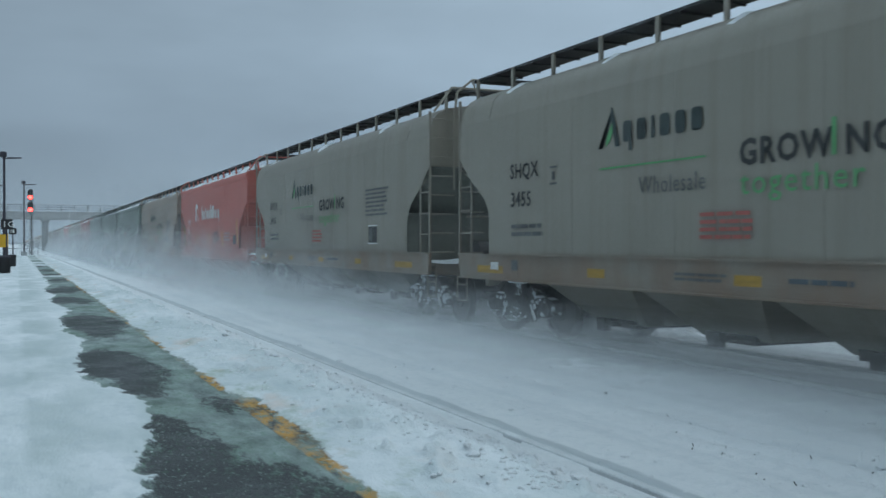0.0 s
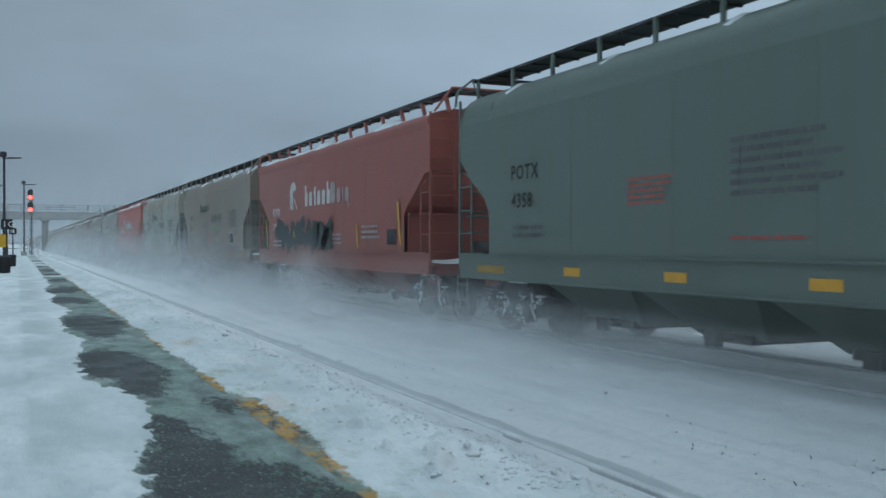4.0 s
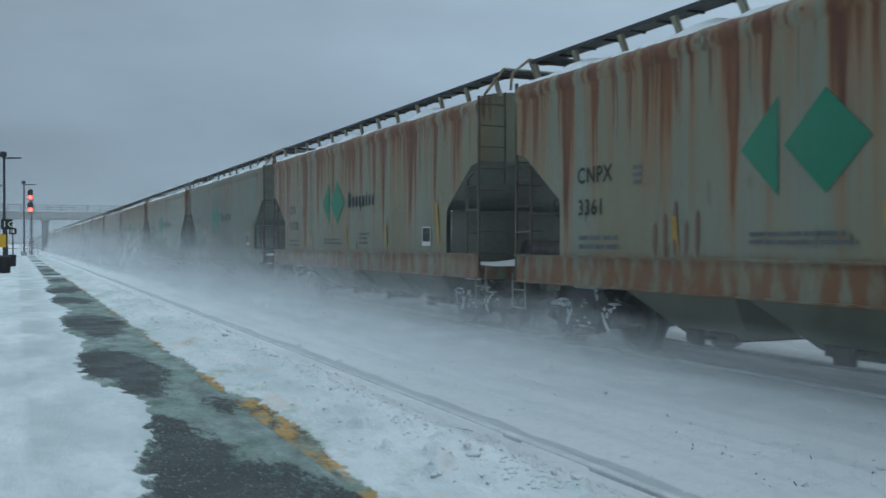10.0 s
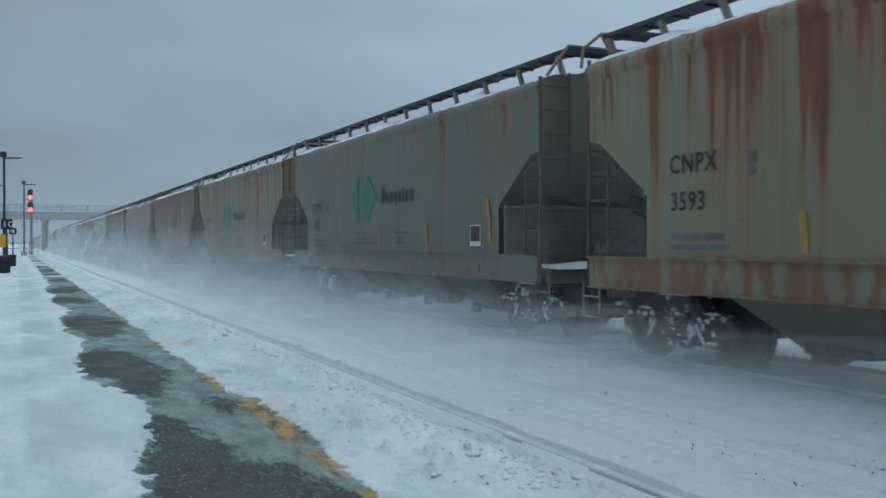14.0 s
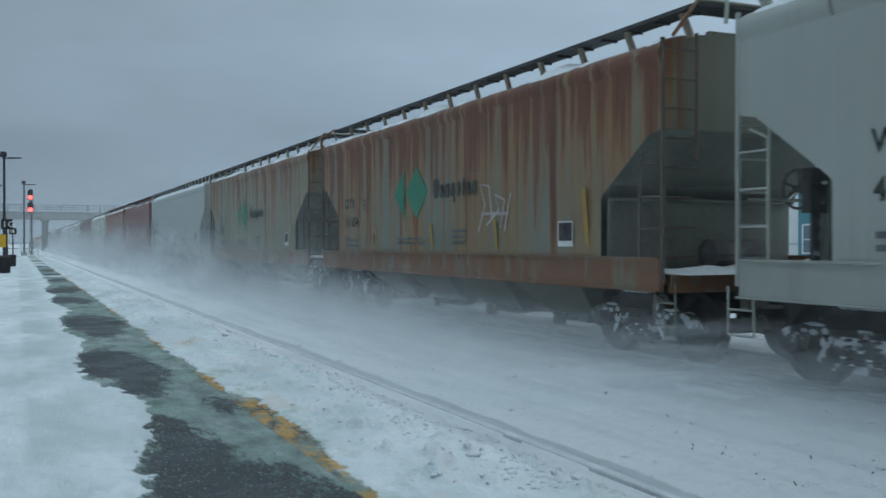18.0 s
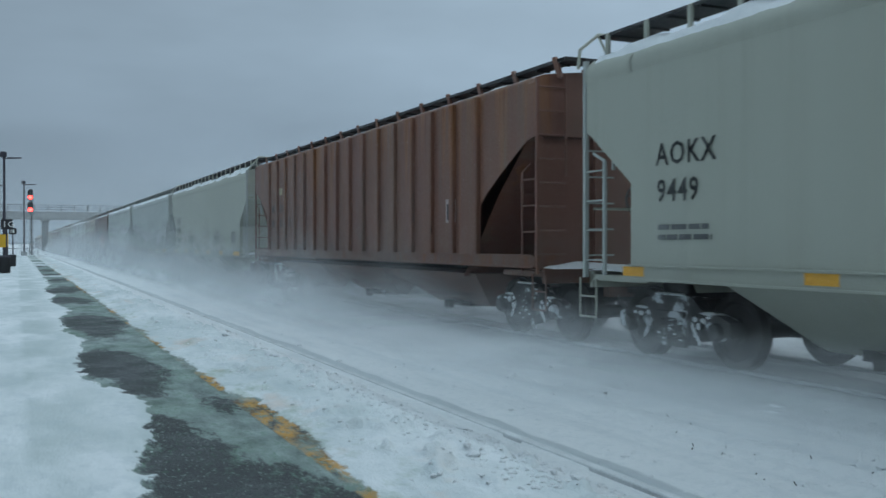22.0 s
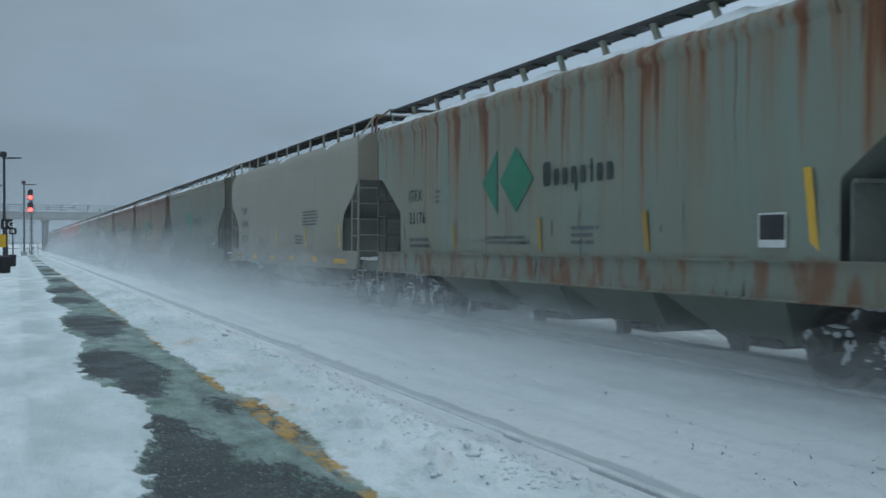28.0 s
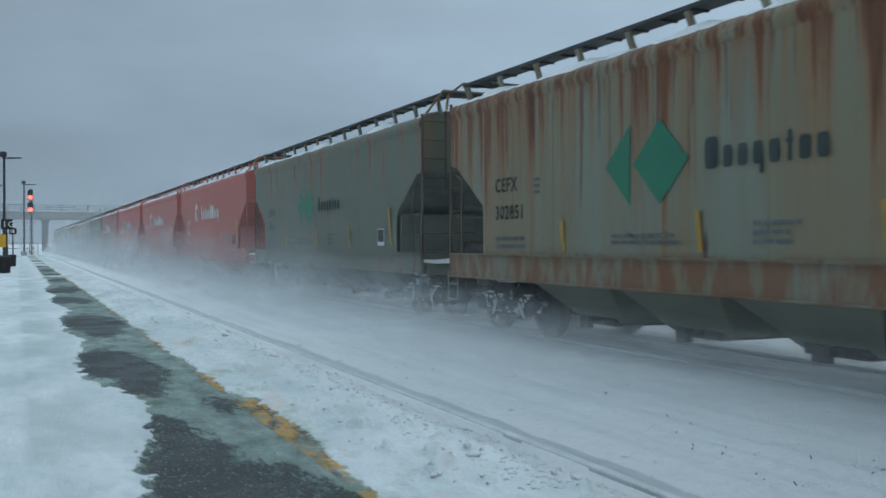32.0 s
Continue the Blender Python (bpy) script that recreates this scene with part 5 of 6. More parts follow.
def build_car(pitch, shape, livery, mark, number, seed, detail=True):
    lb = round(pitch - 1.38, 2)
    half = lb / 2
    paint = P_[LIVERY[livery]]
    car = thing("hopper_wagon", DESCRIBE[livery], "hopper wagon", "train wagons")
    low = SHAPES[shape]["low"]
    part("body", body_mesh(shape, lb), paint, car)
    modern, ribbed = shape == "modern", shape == "ribbed"
    # these liveries take the bay colour with the recess shade painted in
    bay_paint = SHADED_BAY if livery.startswith(("agrium", "slate", "diamond", "plain", "beige", "white", "pale")) else paint
    for sg in (-1, 1):
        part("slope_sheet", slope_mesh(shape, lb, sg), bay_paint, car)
    if ribbed:
        for i in range(16):
            part("rib", simple("rib", "rib", lambda b: (prism(b, [(-0.085, 1.34), (0.085, 1.34), (0.085, 3.98), (-0.085, 3.98)], -HALF - 0.07, -HALF + 0.01), box(b, -HALF - 0.075, -HALF - 0.065, -0.05, 0.05, 1.36, 3.96))), paint, car, m=pose(0, -half + 1.98 + (lb - 3.96) * i / 15, 0))
    else:
        for i in range(1, 5 if not modern else 1):
            part("seam", simple(("seam", low, SHAPES[shape]["eave"]), "seam", lambda b: box(b, -HALF - 0.003, -HALF + 0.004, -0.010, 0.010, low, SHAPES[shape]["eave"])), paint, car, m=pose(0, -half + 1.4 + (lb - 2.8) * i / 5, 0))
    for sx in (-1, 1):
        if modern:
            part("side_sill", sill_mesh(lb - 2.1, sx, 1.07, 1.25), paint, car)
        else:
            part("side_sill", sill_mesh(lb, sx, 0.94 if not ribbed else 1.16, low), paint, car)
    lr = round(lb + 0.5, 2)
    th = 0.04 if shape in ("round", "modern") else 0.055
    rb = RB_Z if not ribbed else RB_Z - 0.12
    inner = 0.72 if shape in ("round", "modern") else 0.96
    for sx in (-1, 1):
        x0, x1 = sorted((sx * inner, sx * 1.25))
        part("walkway", board_mesh(lr, x0, x1, rb, th), GRATE, car, "dark grated roof walkway")
    for sy in (-1, 1):
        part("cross_walkway", simple(("cross", rb, inner), "cross_walkway", lambda b: box(b, -inner, inner, -0.22, 0.22, rb - 0.04, rb)), GRATE, car, m=pose(0, sy * (lr / 2 - 0.22), 0))
    part("hatch_trough", simple(("trough", lb), "hatch_trough", lambda b: (box(b, -0.34, 0.34, -lb / 2 + 0.5, lb / 2 - 0.5, 4.10, 4.30), [box(b, -0.38, 0.38, -lb / 2 + 0.6 + i * 1.2, -lb / 2 + 0.68 + i * 1.2, 4.28, 4.33) for i in range(int((lb - 1) / 1.2))])), paint, car)
    step = {"round": 1.22, "modern": 0.86, "angle": 1.15, "ribbed": 1.3}[shape]
    n = int((lr - 0.5) / step) + 1
    step = (lr - 0.5) / (n - 1)
    zr = 4.02
    if shape == "angle" or ribbed:
        post = simple("bracket", "walkway_bracket", lambda b: prism(b, [(-0.16, 4.02), (-0.06, 4.02), (0.12, 4.36), (0.02, 4.36)], -1.27, -1.22))
        pm_ = paint
    else:
        post = simple("rbpost", "walkway_post", lambda b: box(b, -1.275, -1.235, -0.035, 0.035, zr, RB_Z - 0.01))
        pm_ = paint
    for i in range(n):
        y = -(lr - 0.5) / 2 + i * step
        if abs(y) > half:
            continue
        part("walkway_post", post, pm_, car, m=pose(0, y, 0))
    part("far_post_row", simple(("farposts", shape, lr), "far_post_row", lambda b: [box(b, 1.22, 1.27, -(lr - 0.5) / 2 + i * step - 0.03, -(lr - 0.5) / 2 + i * step + 0.03, zr, RB_Z - 0.05) for i in range(n) if abs(-(lr - 0.5) / 2 + i * step) < half]), paint, car)
    amt = {"angle": 0.84, "modern": 1.05, "round": 0.34, "ribbed": 0.5}[shape]
    part("roof_snow", simple(("rsnow", shape, lb, seed % 3), "roof_snow", roof_snow_fn(shape, lb, seed % 3, amt), True), SNOW_CAR, car, "patchy snow along the roof edge")
    # running gear
    part("centre_sill", simple(("csill", pitch), "centre_sill", lambda b: box(b, -0.33, 0.33, -pitch / 2 + 0.7, pitch / 2 - 0.7, 0.80, 1.10)), IRON, car)
    for sy in (-1, 1):
        make_truck(car, sy * (pitch / 2 - 1.88))
        part("coupler", simple("coupler", "coupler", lambda b: (box(b, -0.12, 0.12, -0.75, 0.0, 0.76, 0.98), box(b, -0.20, 0.16, -0.18, 0.06, 0.70, 1.02), bar(b, (0.25, -0.6, 0.8), (0.32, -0.15, 0.45), 0.03, 6))), IRON, car, m=pose(0, sy * (pitch / 2), 0, 0, 0, 0 if sy > 0 else 180))
        part("end_platform", simple(("endplat", shape), "end_platform", lambda b: (box(b, -1.50, 1.50, -1.25, 0.06, 1.02, 1.10), box(b, -1.50, 1.50, 0.0, 0.07, 0.92, 1.14), box(b, -0.45, 0.45, 0.07, 0.22, 0.70, 1.14))), paint, car, m=pose(0, sy * half, 0, 0, 0, 0 if sy > 0 else 180))
        part("platform_snow", simple("drift", "platform_snow", drift_fn, True), SNOW_CAR, car, "snow heaped on the end platform", m=pose(0, sy * (half - 0.25), 1.14))
        if detail:
            for sx in (-1, 1):
                st = 0.030 if modern else 0.020
                rung = P_["modern"] if modern else RUSTY_IRON if livery.startswith("diamond") else paint
                part("ladder", simple(("sidelad", st, sy), "ladder", side_ladder_fn(st, sy)), rung, car, m=pose(sx * 1.60, sy * (half + 0.02), 0))
                part("end_ladder", simple(("endlad", st, sx), "end_ladder", end_ladder_fn(st, sx)), rung, car, m=pose(sx * 1.58, sy * (half + 0.06), 0))
                part("stirrup", simple("stirrup", "stirrup", lambda b: (bar(b, (0, -0.2, 1.05), (0, -0.2, 0.52), 0.016, 5), bar(b, (0, 0.2, 1.05), (0, 0.2, 0.52), 0.016, 5), bar(b, (0, -0.2, 0.52), (0, 0.2, 0.52), 0.016, 5), bar(b, (0, -0.2, 0.8), (0, 0.2, 0.8), 0.014, 5))), paint, car, m=pose(sx * 1.56, sy * (half + 0.02), 0))
            if ribbed:
                if sy > 0:
                    continue
                part("end_bulkhead", simple("bulkhead", "end_bulkhead", lambda b: (box(b, -1.5, 1.5, -0.05, 0.0, 1.12, 3.14), [box(b, x - 0.05, x + 0.05, 0.0, 0.07, 1.12, 3.2) for x in (-1.53, -0.5, 0.5, 1.53)])), paint, car, "rusty end bulkhead", m=pose(0, sy * (half - 0.08), 0, 0, 0, 0 if sy > 0 else 180))
                continue
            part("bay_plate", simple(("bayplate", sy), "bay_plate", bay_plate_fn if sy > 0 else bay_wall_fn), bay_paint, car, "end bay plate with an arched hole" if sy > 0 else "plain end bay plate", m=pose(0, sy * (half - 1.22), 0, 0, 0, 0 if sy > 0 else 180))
            part("end_rail", simple(("endrail", modern), "end_rail", lambda b: (bar(b, (-1.60, 0.22, 3.95), (-1.56, 0.24, 4.22), 0.024, 6), bar(b, (-1.56, 0.24, 4.22), (-1.25, 0.25, RB_Z + 0.02), 0.024, 6), bar(b, (-1.25, 0.25, RB_Z + 0.02), (1.25, 0.25, RB_Z + 0.02), 0.024, 6), bar(b, (1.25, 0.25, RB_Z + 0.02), (1.60, 0.22, 4.0), 0.024, 6), bar(b, (-1.25, 0.25, RB_Z), (-1.25, 0.0, 4.1), 0.02, 6))), paint, car, m=pose(0, sy * half, 0, 0, 0, 0 if sy > 0 else 180))
            if sy > 0:
                part("slope_post", simple("slopepost", "slope_post", lambda b: (box(b, -0.55, -0.47, -0.05, 0.05, 1.1, 2.95), box(b, 0.47, 0.55, -0.05, 0.05, 1.1, 2.95), bar(b, (-1.5, 0.05, 2.0), (1.5, 0.05, 2.0), 0.02, 5))), paint, car, m=pose(0, sy * (half - 0.08), 0))
    if detail and not ribbed:
        part("brake_wheel", simple("brakewheel", "brake_wheel", brake_wheel_fn), FRAME_IRON, car, "round iron hand brake wheel", m=pose(-0.62, half + 0.16, 2.14))
        part("brake_gear", simple("brakegear", "brake_gear", brake_gear_fn), CAKED_IRON, car, "snow-caked brake gear", m=pose(-0.60, half + 0.12, 0))
    if detail:
        part("brake_cylinder", simple("brakecyl", "brake_cylinder", lambda b: lathe(b, [(0.05, -0.35), (0.17, -0.3), (0.17, 0.3), (0.05, 0.36)], 14)), FRAME_IRON, car, m=pose(0.15, half - 0.60, 1.36))
        part("air_tank", simple("airtank", "air_tank", lambda b: lathe(b, [(0.05, -0.5), (0.2, -0.44), (0.2, 0.44), (0.05, 0.5)], 14)), FRAME_IRON, car, m=pose(0.2, -half + 0.8, 1.38))
    # discharge hoppers
    bays = 3 if modern or ribbed else 4
    span = pitch - 3.76 - 2.2
    for i in range(bays):
        y = -span / 2 + span * (i + 0.5) / bays
        wd = span / bays / 2
        xo = HALF - 0.04 if modern else (1.35 if not ribbed else 1.5)
        zt = 1.25 if modern else 1.0
        hop = part("hopper", simple(("hop", shape, bays, round(wd, 2)), "hopper", lambda b: frustum(b, (-0.62, 0.62, -wd * 0.50, wd * 0.50, 0.34), (-xo, xo, -wd * 0.99, wd * 0.99, zt))), paint, car, m=pose(0, y, 0))
        part("gate", simple("gate", "gate", lambda b: (box(b, -0.72, 0.72, -0.45, 0.45, 0.30, 0.42), bar(b, (-1.0, -0.1, 0.36), (1.0, -0.1, 0.36), 0.035, 8), box(b, -1.05, -0.95, -0.2, 0.02, 0.27, 0.45))), IRON, hop, "outlet gate")
    if detail:
        paint_side(Side(car, lb), lb, shape, livery, mark, number, seed)
    return car


def marks(s, a, mark, number, mat, small=None, z=2.52, size=0.32):
    if mark:
        s.text(mark, a, z, size, mat, 0.95, 0.006)
        s.text(number, a + 0.02, z - 0.44, size, mat, 0.95, 0.006)
        s.lines(a + 0.05, z - 0.92, 1.1, 0.24, 2, small or FAINT_TEXT, 11)


def reflectors(s, lb, z, w, n, end_w, mat=REFLECT):
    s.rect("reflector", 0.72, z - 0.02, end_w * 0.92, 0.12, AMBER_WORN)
    for i in range(1, n):
        s.rect("reflector", 1.2 + (lb - 2.6) * i / n, z, w, 0.12, mat)
    s.rect("reflector", lb - 1.75, z - 0.02, end_w * 0.92, 0.12, mat)


def paint_side(s, lb, shape, livery, mark, number, seed):
    k = lb / 14.0
    if livery.startswith("agrium"):
        marks(s, 1.84 * k, mark, number, DARK_TEXT, None, 2.54)
        s.rect("test_plate", 3.05 * k, 2.38, 0.20, 0.03, FAINT_TEXT)
        s.rect("test_plate", 3.05 * k, 2.62, 0.20, 0.03, FAINT_TEXT)
        s.rect("test_plate", 3.11 * k, 2.45, 0.08, 0.12, FAINT_TEXT)
        s.poly("logo_peak", "peak", [(0, 0), (0.11, 0), (0.30, 0.46), (0.30, 0.52), (0.33, 0.52), (0.50, 0.0), (0.40, 0.0), (0.30, 0.36), (0.10, 0.0)], LOGO_DARK, 4.30 * k, 2.78, "dark green peaked logo shape")
        s.poly("logo_leaf", "leaf", [(0, 0), (0.06, 0.16), (0.16, 0.3), (0.17, 0.18), (0.10, 0.06)], GREEN_TEXT, 4.47 * k, 2.80)
        s.word("name_blocks", 4.86 * k, 2.82, 0.40, "gnixnn", LOGO_DARK, "dark trade name blocks", 1.56, 0.13)
        s.rect("rule", 4.34 * k, 2.50, 2.15, 0.022, GREEN_TEXT)
        s.text("Wholesale", 5.20 * k, 2.14, 0.31, FAINT_TEXT, 0.86)
        s.text("GROW NG", 6.98 * k, 2.37, 0.385, DARK_TEXT, 0.99, 0.012)
        s.rect("letter_stem", 8.24 * k, 2.37, 0.05, 0.36, GREEN_TEXT)
        s.text("together", 7.0 * k, 2.05, 0.38, GREEN_TEXT, 1.12)
        s.lines(6.35 * k, 1.56, 0.95, 0.34, 4, RED_TEXT, 5)
        s.lines(10.48 * k, 2.12, 1.5, 0.64, 7, FAINT_TEXT, 6)
        s.rect("data_plate", 10.68 * k, 1.54, 0.52, 0.36, BLACK)
        s.rect("data_plate", 10.72 * k, 1.58, 0.20, 0.26, FAINT_TEXT)
        s.rect("data_plate_frame", 10.65 * k, 1.90, 0.58, 0.03, WHITE_TEXT)
        s.rect("data_plate_frame", 10.65 * k, 1.51, 0.58, 0.03, WHITE_TEXT)
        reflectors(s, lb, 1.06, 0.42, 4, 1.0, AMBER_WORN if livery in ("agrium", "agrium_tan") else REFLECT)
        s.rect("label_plate", 1.9 * k, 1.10, 0.20, 0.16, FAINT_TEXT)
        s.rect("label_plate", 1.2 * k, 1.10, 0.26, 0.12, WHITE_TEXT)
        s.lines(5.9 * k, 1.08, 1.1, 0.12, 2, FAINT_TEXT, 7)
        s.lines(7.7 * k, 1.10, 0.9, 0.10, 1, SMOKE, 19)
        if livery == "agrium_white":
            bubbles(s, "tag", 3.6 * k, 1.0, 3.82, 1.08, SMOKE, 0.035)
            s.rect("reflector", 3.7 * k, 1.18, 0.42, 0.14, REFLECT)
        if livery == "agrium_pale":
            bubbles(s, "tag_f", 3.2 * k, 0.98, 3.6, 1.15, BLACK, 0.055, True)
            bubbles(s, "tag_g", 7.45 * k, 0.98, 2.9, 1.3, BLACK, 0.055)
    elif livery.startswith("potash"):
        marks(s, 1.85 * k, mark, number, WHITE_TEXT, FAINT_LIGHT, 2.34, 0.31)
        rays = [smooth_line([(0.02 + i * 0.1, 0.0), (0.03 + i * 0.085, 0.35), (0.1 + i * 0.06, 0.62), (0.42, 0.74 - i * 0.08), (0.62 - i * 0.06, 0.55)], False, 4) for i in range(4)]
        s.ribbon("swirl_logo", "swirl", rays + [smooth_line([(0.42, 0.30), (0.55, 0.2), (0.72, 0.0)])], 0.07, WHITE_TEXT, 3.85 * k, 2.48, "white swirl logo")
        s.word("name_blocks", 5.40 * k, 2.52, 0.55, "uxtxnu", WHITE_TEXT, "bold white trade name blocks", 2.26, 0.19)
        s.word("name_blocks", 7.71 * k, 2.52, 0.52, "Uxig", FAINT_LIGHT if livery == "potash_old" else WHITE_TEXT, "thin white trade name blocks", 1.44, 0.10)
        for a, h in ((1.0, 0.85), (4.25, 0.45), (7.0, 0.50), (9.75, 0.55), (12.4, 0.95)):
            s.rect("amber_stripe", a * k, 1.42, 0.10, h, YELLOW, -0.10)
        s.lines(5.4 * k, 1.50, 0.6, 0.2, 3, FAINT_LIGHT, 8)
        s.lines(7.9 * k, 1.50, 0.8, 0.3, 3, FAINT_LIGHT, 9)
        s.lines(10.1 * k, 1.62, 1.2, 0.35, 3, FAINT_LIGHT, 10)
        s.rect("data_plate", 11.75 * k, 1.50, 0.5, 0.32, BLACK)
        s.rect("data_plate", 11.79 * k, 1.54, 0.18, 0.22, WHITE_TEXT)
        if livery == "potash_old":
            spray(s, seed, 2.2 * k, 1.38, 5.5, 0.75, LOGO_DARK, (), 7, 0.0)
        elif number == "2420":
            bubbles(s, "tag_h", 2.0 * k, 1.5, 1.0, 0.5, BLACK, 0.03)
            s.ribbon("graffiti_outline", "loop", [smooth_line([(0, 0), (0.05, 0.9), (0.28, 1.15), (0.5, 0.9), (0.42, 0.1), (0.62, -0.2)])], 0.05, BLACK, 4.0 * k, 1.2)
            bubbles(s, "tag_i", 7.9 * k, 1.45, 1.4, 0.6, BLACK, 0.05)
    elif livery.startswith("slate"):
        marks(s, 1.88 * k, mark, number, DARK_TEXT)
        s.lines(5.0 * k, 2.0, 0.95, 0.38, 5, RED_TEXT, 15)
        s.lines(6.9 * k, 2.02, 1.6, 0.7, 6, FAINT_TEXT, 16)
        s.lines(6.9 * k, 1.55, 1.3, 0.08, 1, RED_TEXT, 17)
        s.lines(11.0 * k, 1.7, 0.7, 0.24, 2, FAINT_TEXT, 18)
        if livery == "slate_name":
            s.word("name_blocks", 10.45 * k, 2.70, 0.56, "UUUU", LOGO_DARK, "bold dark trade name blocks", 1.6, 0.24)
        reflectors(s, lb, 1.06, 0.42, 5, 1.05)
    elif livery.startswith("diamond") or livery in ("white_angle", "pale_angle"):
        marks(s, 1.78 * k, mark, number, DARK_TEXT, None, 2.35, 0.31)
        s.lines(3.1 * k, 2.26, 0.24, 0.28, 3, FAINT_TEXT, 24)
        if livery.startswith("diamond"):
            h = 0.51
            s.poly("diamond", "diamond", [(-0.55, 0), (0, -h), (0.55, 0), (0, h)], LOGO_GREEN, 6.25 * k, 2.52, "emerald green diamond")
            s.poly("half_diamond", "half", [(-0.55, 0), (0.0, -h), (0.0, h)], LOGO_GREEN, 5.62 * k, 2.52, "emerald green half diamond")
            big = number == "150100"
            s.word("name_blocks", (7.45 if big else 7.10) * k, 2.36, 0.46 if big else 0.36, "Uxngxtxx", LOGO_DARK, "dark trade name blocks", 2.6 if big else 1.82, 0.14)
        s.lines(5.2 * k, 1.5, 1.65, 0.17, 2, FAINT_TEXT, 21)
        s.lines(7.9 * k, 1.5, 0.7, 0.30, 3, FAINT_TEXT, 22)
        for a, h in ((3.9, 0.42), (6.95, 0.48), (9.6, 0.5)):
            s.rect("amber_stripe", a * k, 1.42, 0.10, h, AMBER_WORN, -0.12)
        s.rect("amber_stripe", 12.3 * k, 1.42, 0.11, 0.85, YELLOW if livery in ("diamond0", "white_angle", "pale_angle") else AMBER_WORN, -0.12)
        if number in ("302106", "150100"):
            s.rect("amber_stripe", 1.1 * k, 1.42, 0.11, 0.9, YELLOW, -0.12)
        s.rect("data_plate_frame", 11.62 * k, 1.48, 0.40, 0.36, WHITE_TEXT)
        s.rect("data_plate", 11.64 * k, 1.56, 0.36, 0.26, BLACK)
        s.rect("data_plate", 11.68 * k, 1.60, 0.10, 0.18, FAINT_TEXT)
        s.lines(11.82 * k, 1.60, 0.14, 0.18, 4, FAINT_LIGHT, 23)
        if number == "150100":
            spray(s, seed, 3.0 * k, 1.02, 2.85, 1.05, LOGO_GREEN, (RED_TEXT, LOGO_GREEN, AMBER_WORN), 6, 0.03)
            spray(s, seed + 60, 6.2 * k, 0.98, 4.4, 1.35, BLACK, (SILVER_SPRAY, CREAM_SPRAY, FAINT_TEXT), 8, 0.05, CREAM_SPRAY)
        if number in ("3361", "3014"):
            for j in range(5):
                s.poly("rust_run", ("paw", j), smooth_line([(0.01, 0), (0.02, 0.2 + 0.12 * (j % 3)), (0.05, 0.30 + 0.12 * (j % 3)), (0.085, 0.2 + 0.12 * (j % 3)), (0.07, 0.0), (0.04, -0.10)], True, 4)[:-1], P_["ribs"], (3.5 + 0.20 * j) * k, 1.48, "dark rust run")
        if number == "3014":
            s.poly("graffiti_panel", "panel", [(0, 0.72), (2.45, 0.80), (3.05, 0.0), (0.5, 0.02)], BLACK, 5.25 * k, 1.06, "slanted black painted panel")
            strokes = [[(0.08 + 0.13 * j, 0.46 + 0.02 * (j % 3)), (0.14 + 0.13 * j, 0.72 + 0.03 * (j % 2))] for j in range(8)]
            strokes += [[(1.55 + 0.13 * j, 0.48 + 0.02 * (j % 2)), (1.61 + 0.13 * j, 0.78 - 0.02 * (j % 3))] for j in range(6)]
            strokes += [[(1.25, 0.36), (1.85, 0.44)], [(1.9, 0.10), (2.7, 0.10)], [(1.92, 0.06), (2.75, 0.14)]]
            s.ribbon("graffiti_stroke", "neon", strokes, 0.045, GREEN_SPRAY, 5.25 * k, 1.07, "neon green sprayed strokes")
        if number == "3791":
            s.poly("white_patch", "patch", smooth_line([(0, 0), (0.7, 0.05), (0.75, 0.4), (0.5, 0.5), (0.62, 0.9), (0.42, 1.1), (0.3, 0.7), (0.1, 0.6), (0.15, 0.3)], True, 4)[:-1], WHITE_SPRAY, 10.25 * k, 1.42, "splash of white paint")
        if livery == "diamond_brown":
            spray(s, seed, 5.5 * k, 0.98, 5.1, 1.35, LEMON_SPRAY, (CRIMSON_SPRAY,), 7, 0.035, VIOLET_SPRAY)
            s.ribbon("graffiti_stroke", "scribble", [[(0.06 * j, 0.5 - 0.04 * j), (0.10 + 0.07 * j, 0.95 - 0.05 * j), (0.14 + 0.07 * j, 0.35 - 0.02 * j)] for j in range(9)], 0.03, LEMON_SPRAY, 10.7 * k, 1.4)
        if number == "151654":
            s.ribbon("graffiti_outline", "scrawl", [[(0, 0), (0.25, 0.45), (0.05, 0.8), (0.4, 0.75), (0.5, 0.2)], [(0.3, 0.1), (0.75, 0.35), (0.6, 0.6), (0.95, 0.5), (0.8, 0.05)], [(0.1, 0.3), (1.1, 0.28)], [(0.95, 0.0), (1.15, 0.6)]], 0.05, FAINT_LIGHT, 9.0 * k, 1.72, "faded white scrawl")
    elif livery in ("maroon", "orange"):
        marks(s, (1.80 if livery == "maroon" else 1.48) * k, mark, number, WHITE_TEXT, FAINT_LIGHT, 2.52 if livery == "maroon" else 2.3, 0.35 if livery == "maroon" else 0.28)
        s.rect("test_plate", 2.9 * k, 2.36, 0.18, 0.22, FAINT_LIGHT)
        for a, h in ((0.95, 0.9), (3.65 if livery == "maroon" else 4.2, 0.5), (6.95, 0.5), (9.5, 0.5)):
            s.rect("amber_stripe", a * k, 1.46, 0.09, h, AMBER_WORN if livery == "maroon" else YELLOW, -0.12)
        s.lines(7.4 * k, 1.56, 0.7, 0.3, 4, FAINT_LIGHT, 31)
        s.lines(10.4 * k, 2.0, 0.9, 0.36, 3, FAINT_LIGHT, 32)
        s.rect("data_plate", 10.9 * k, 1.50, 0.36, 0.30, BLACK)
        s.rect("data_plate", 10.94 * k, 1.54, 0.12, 0.20, FAINT_LIGHT)
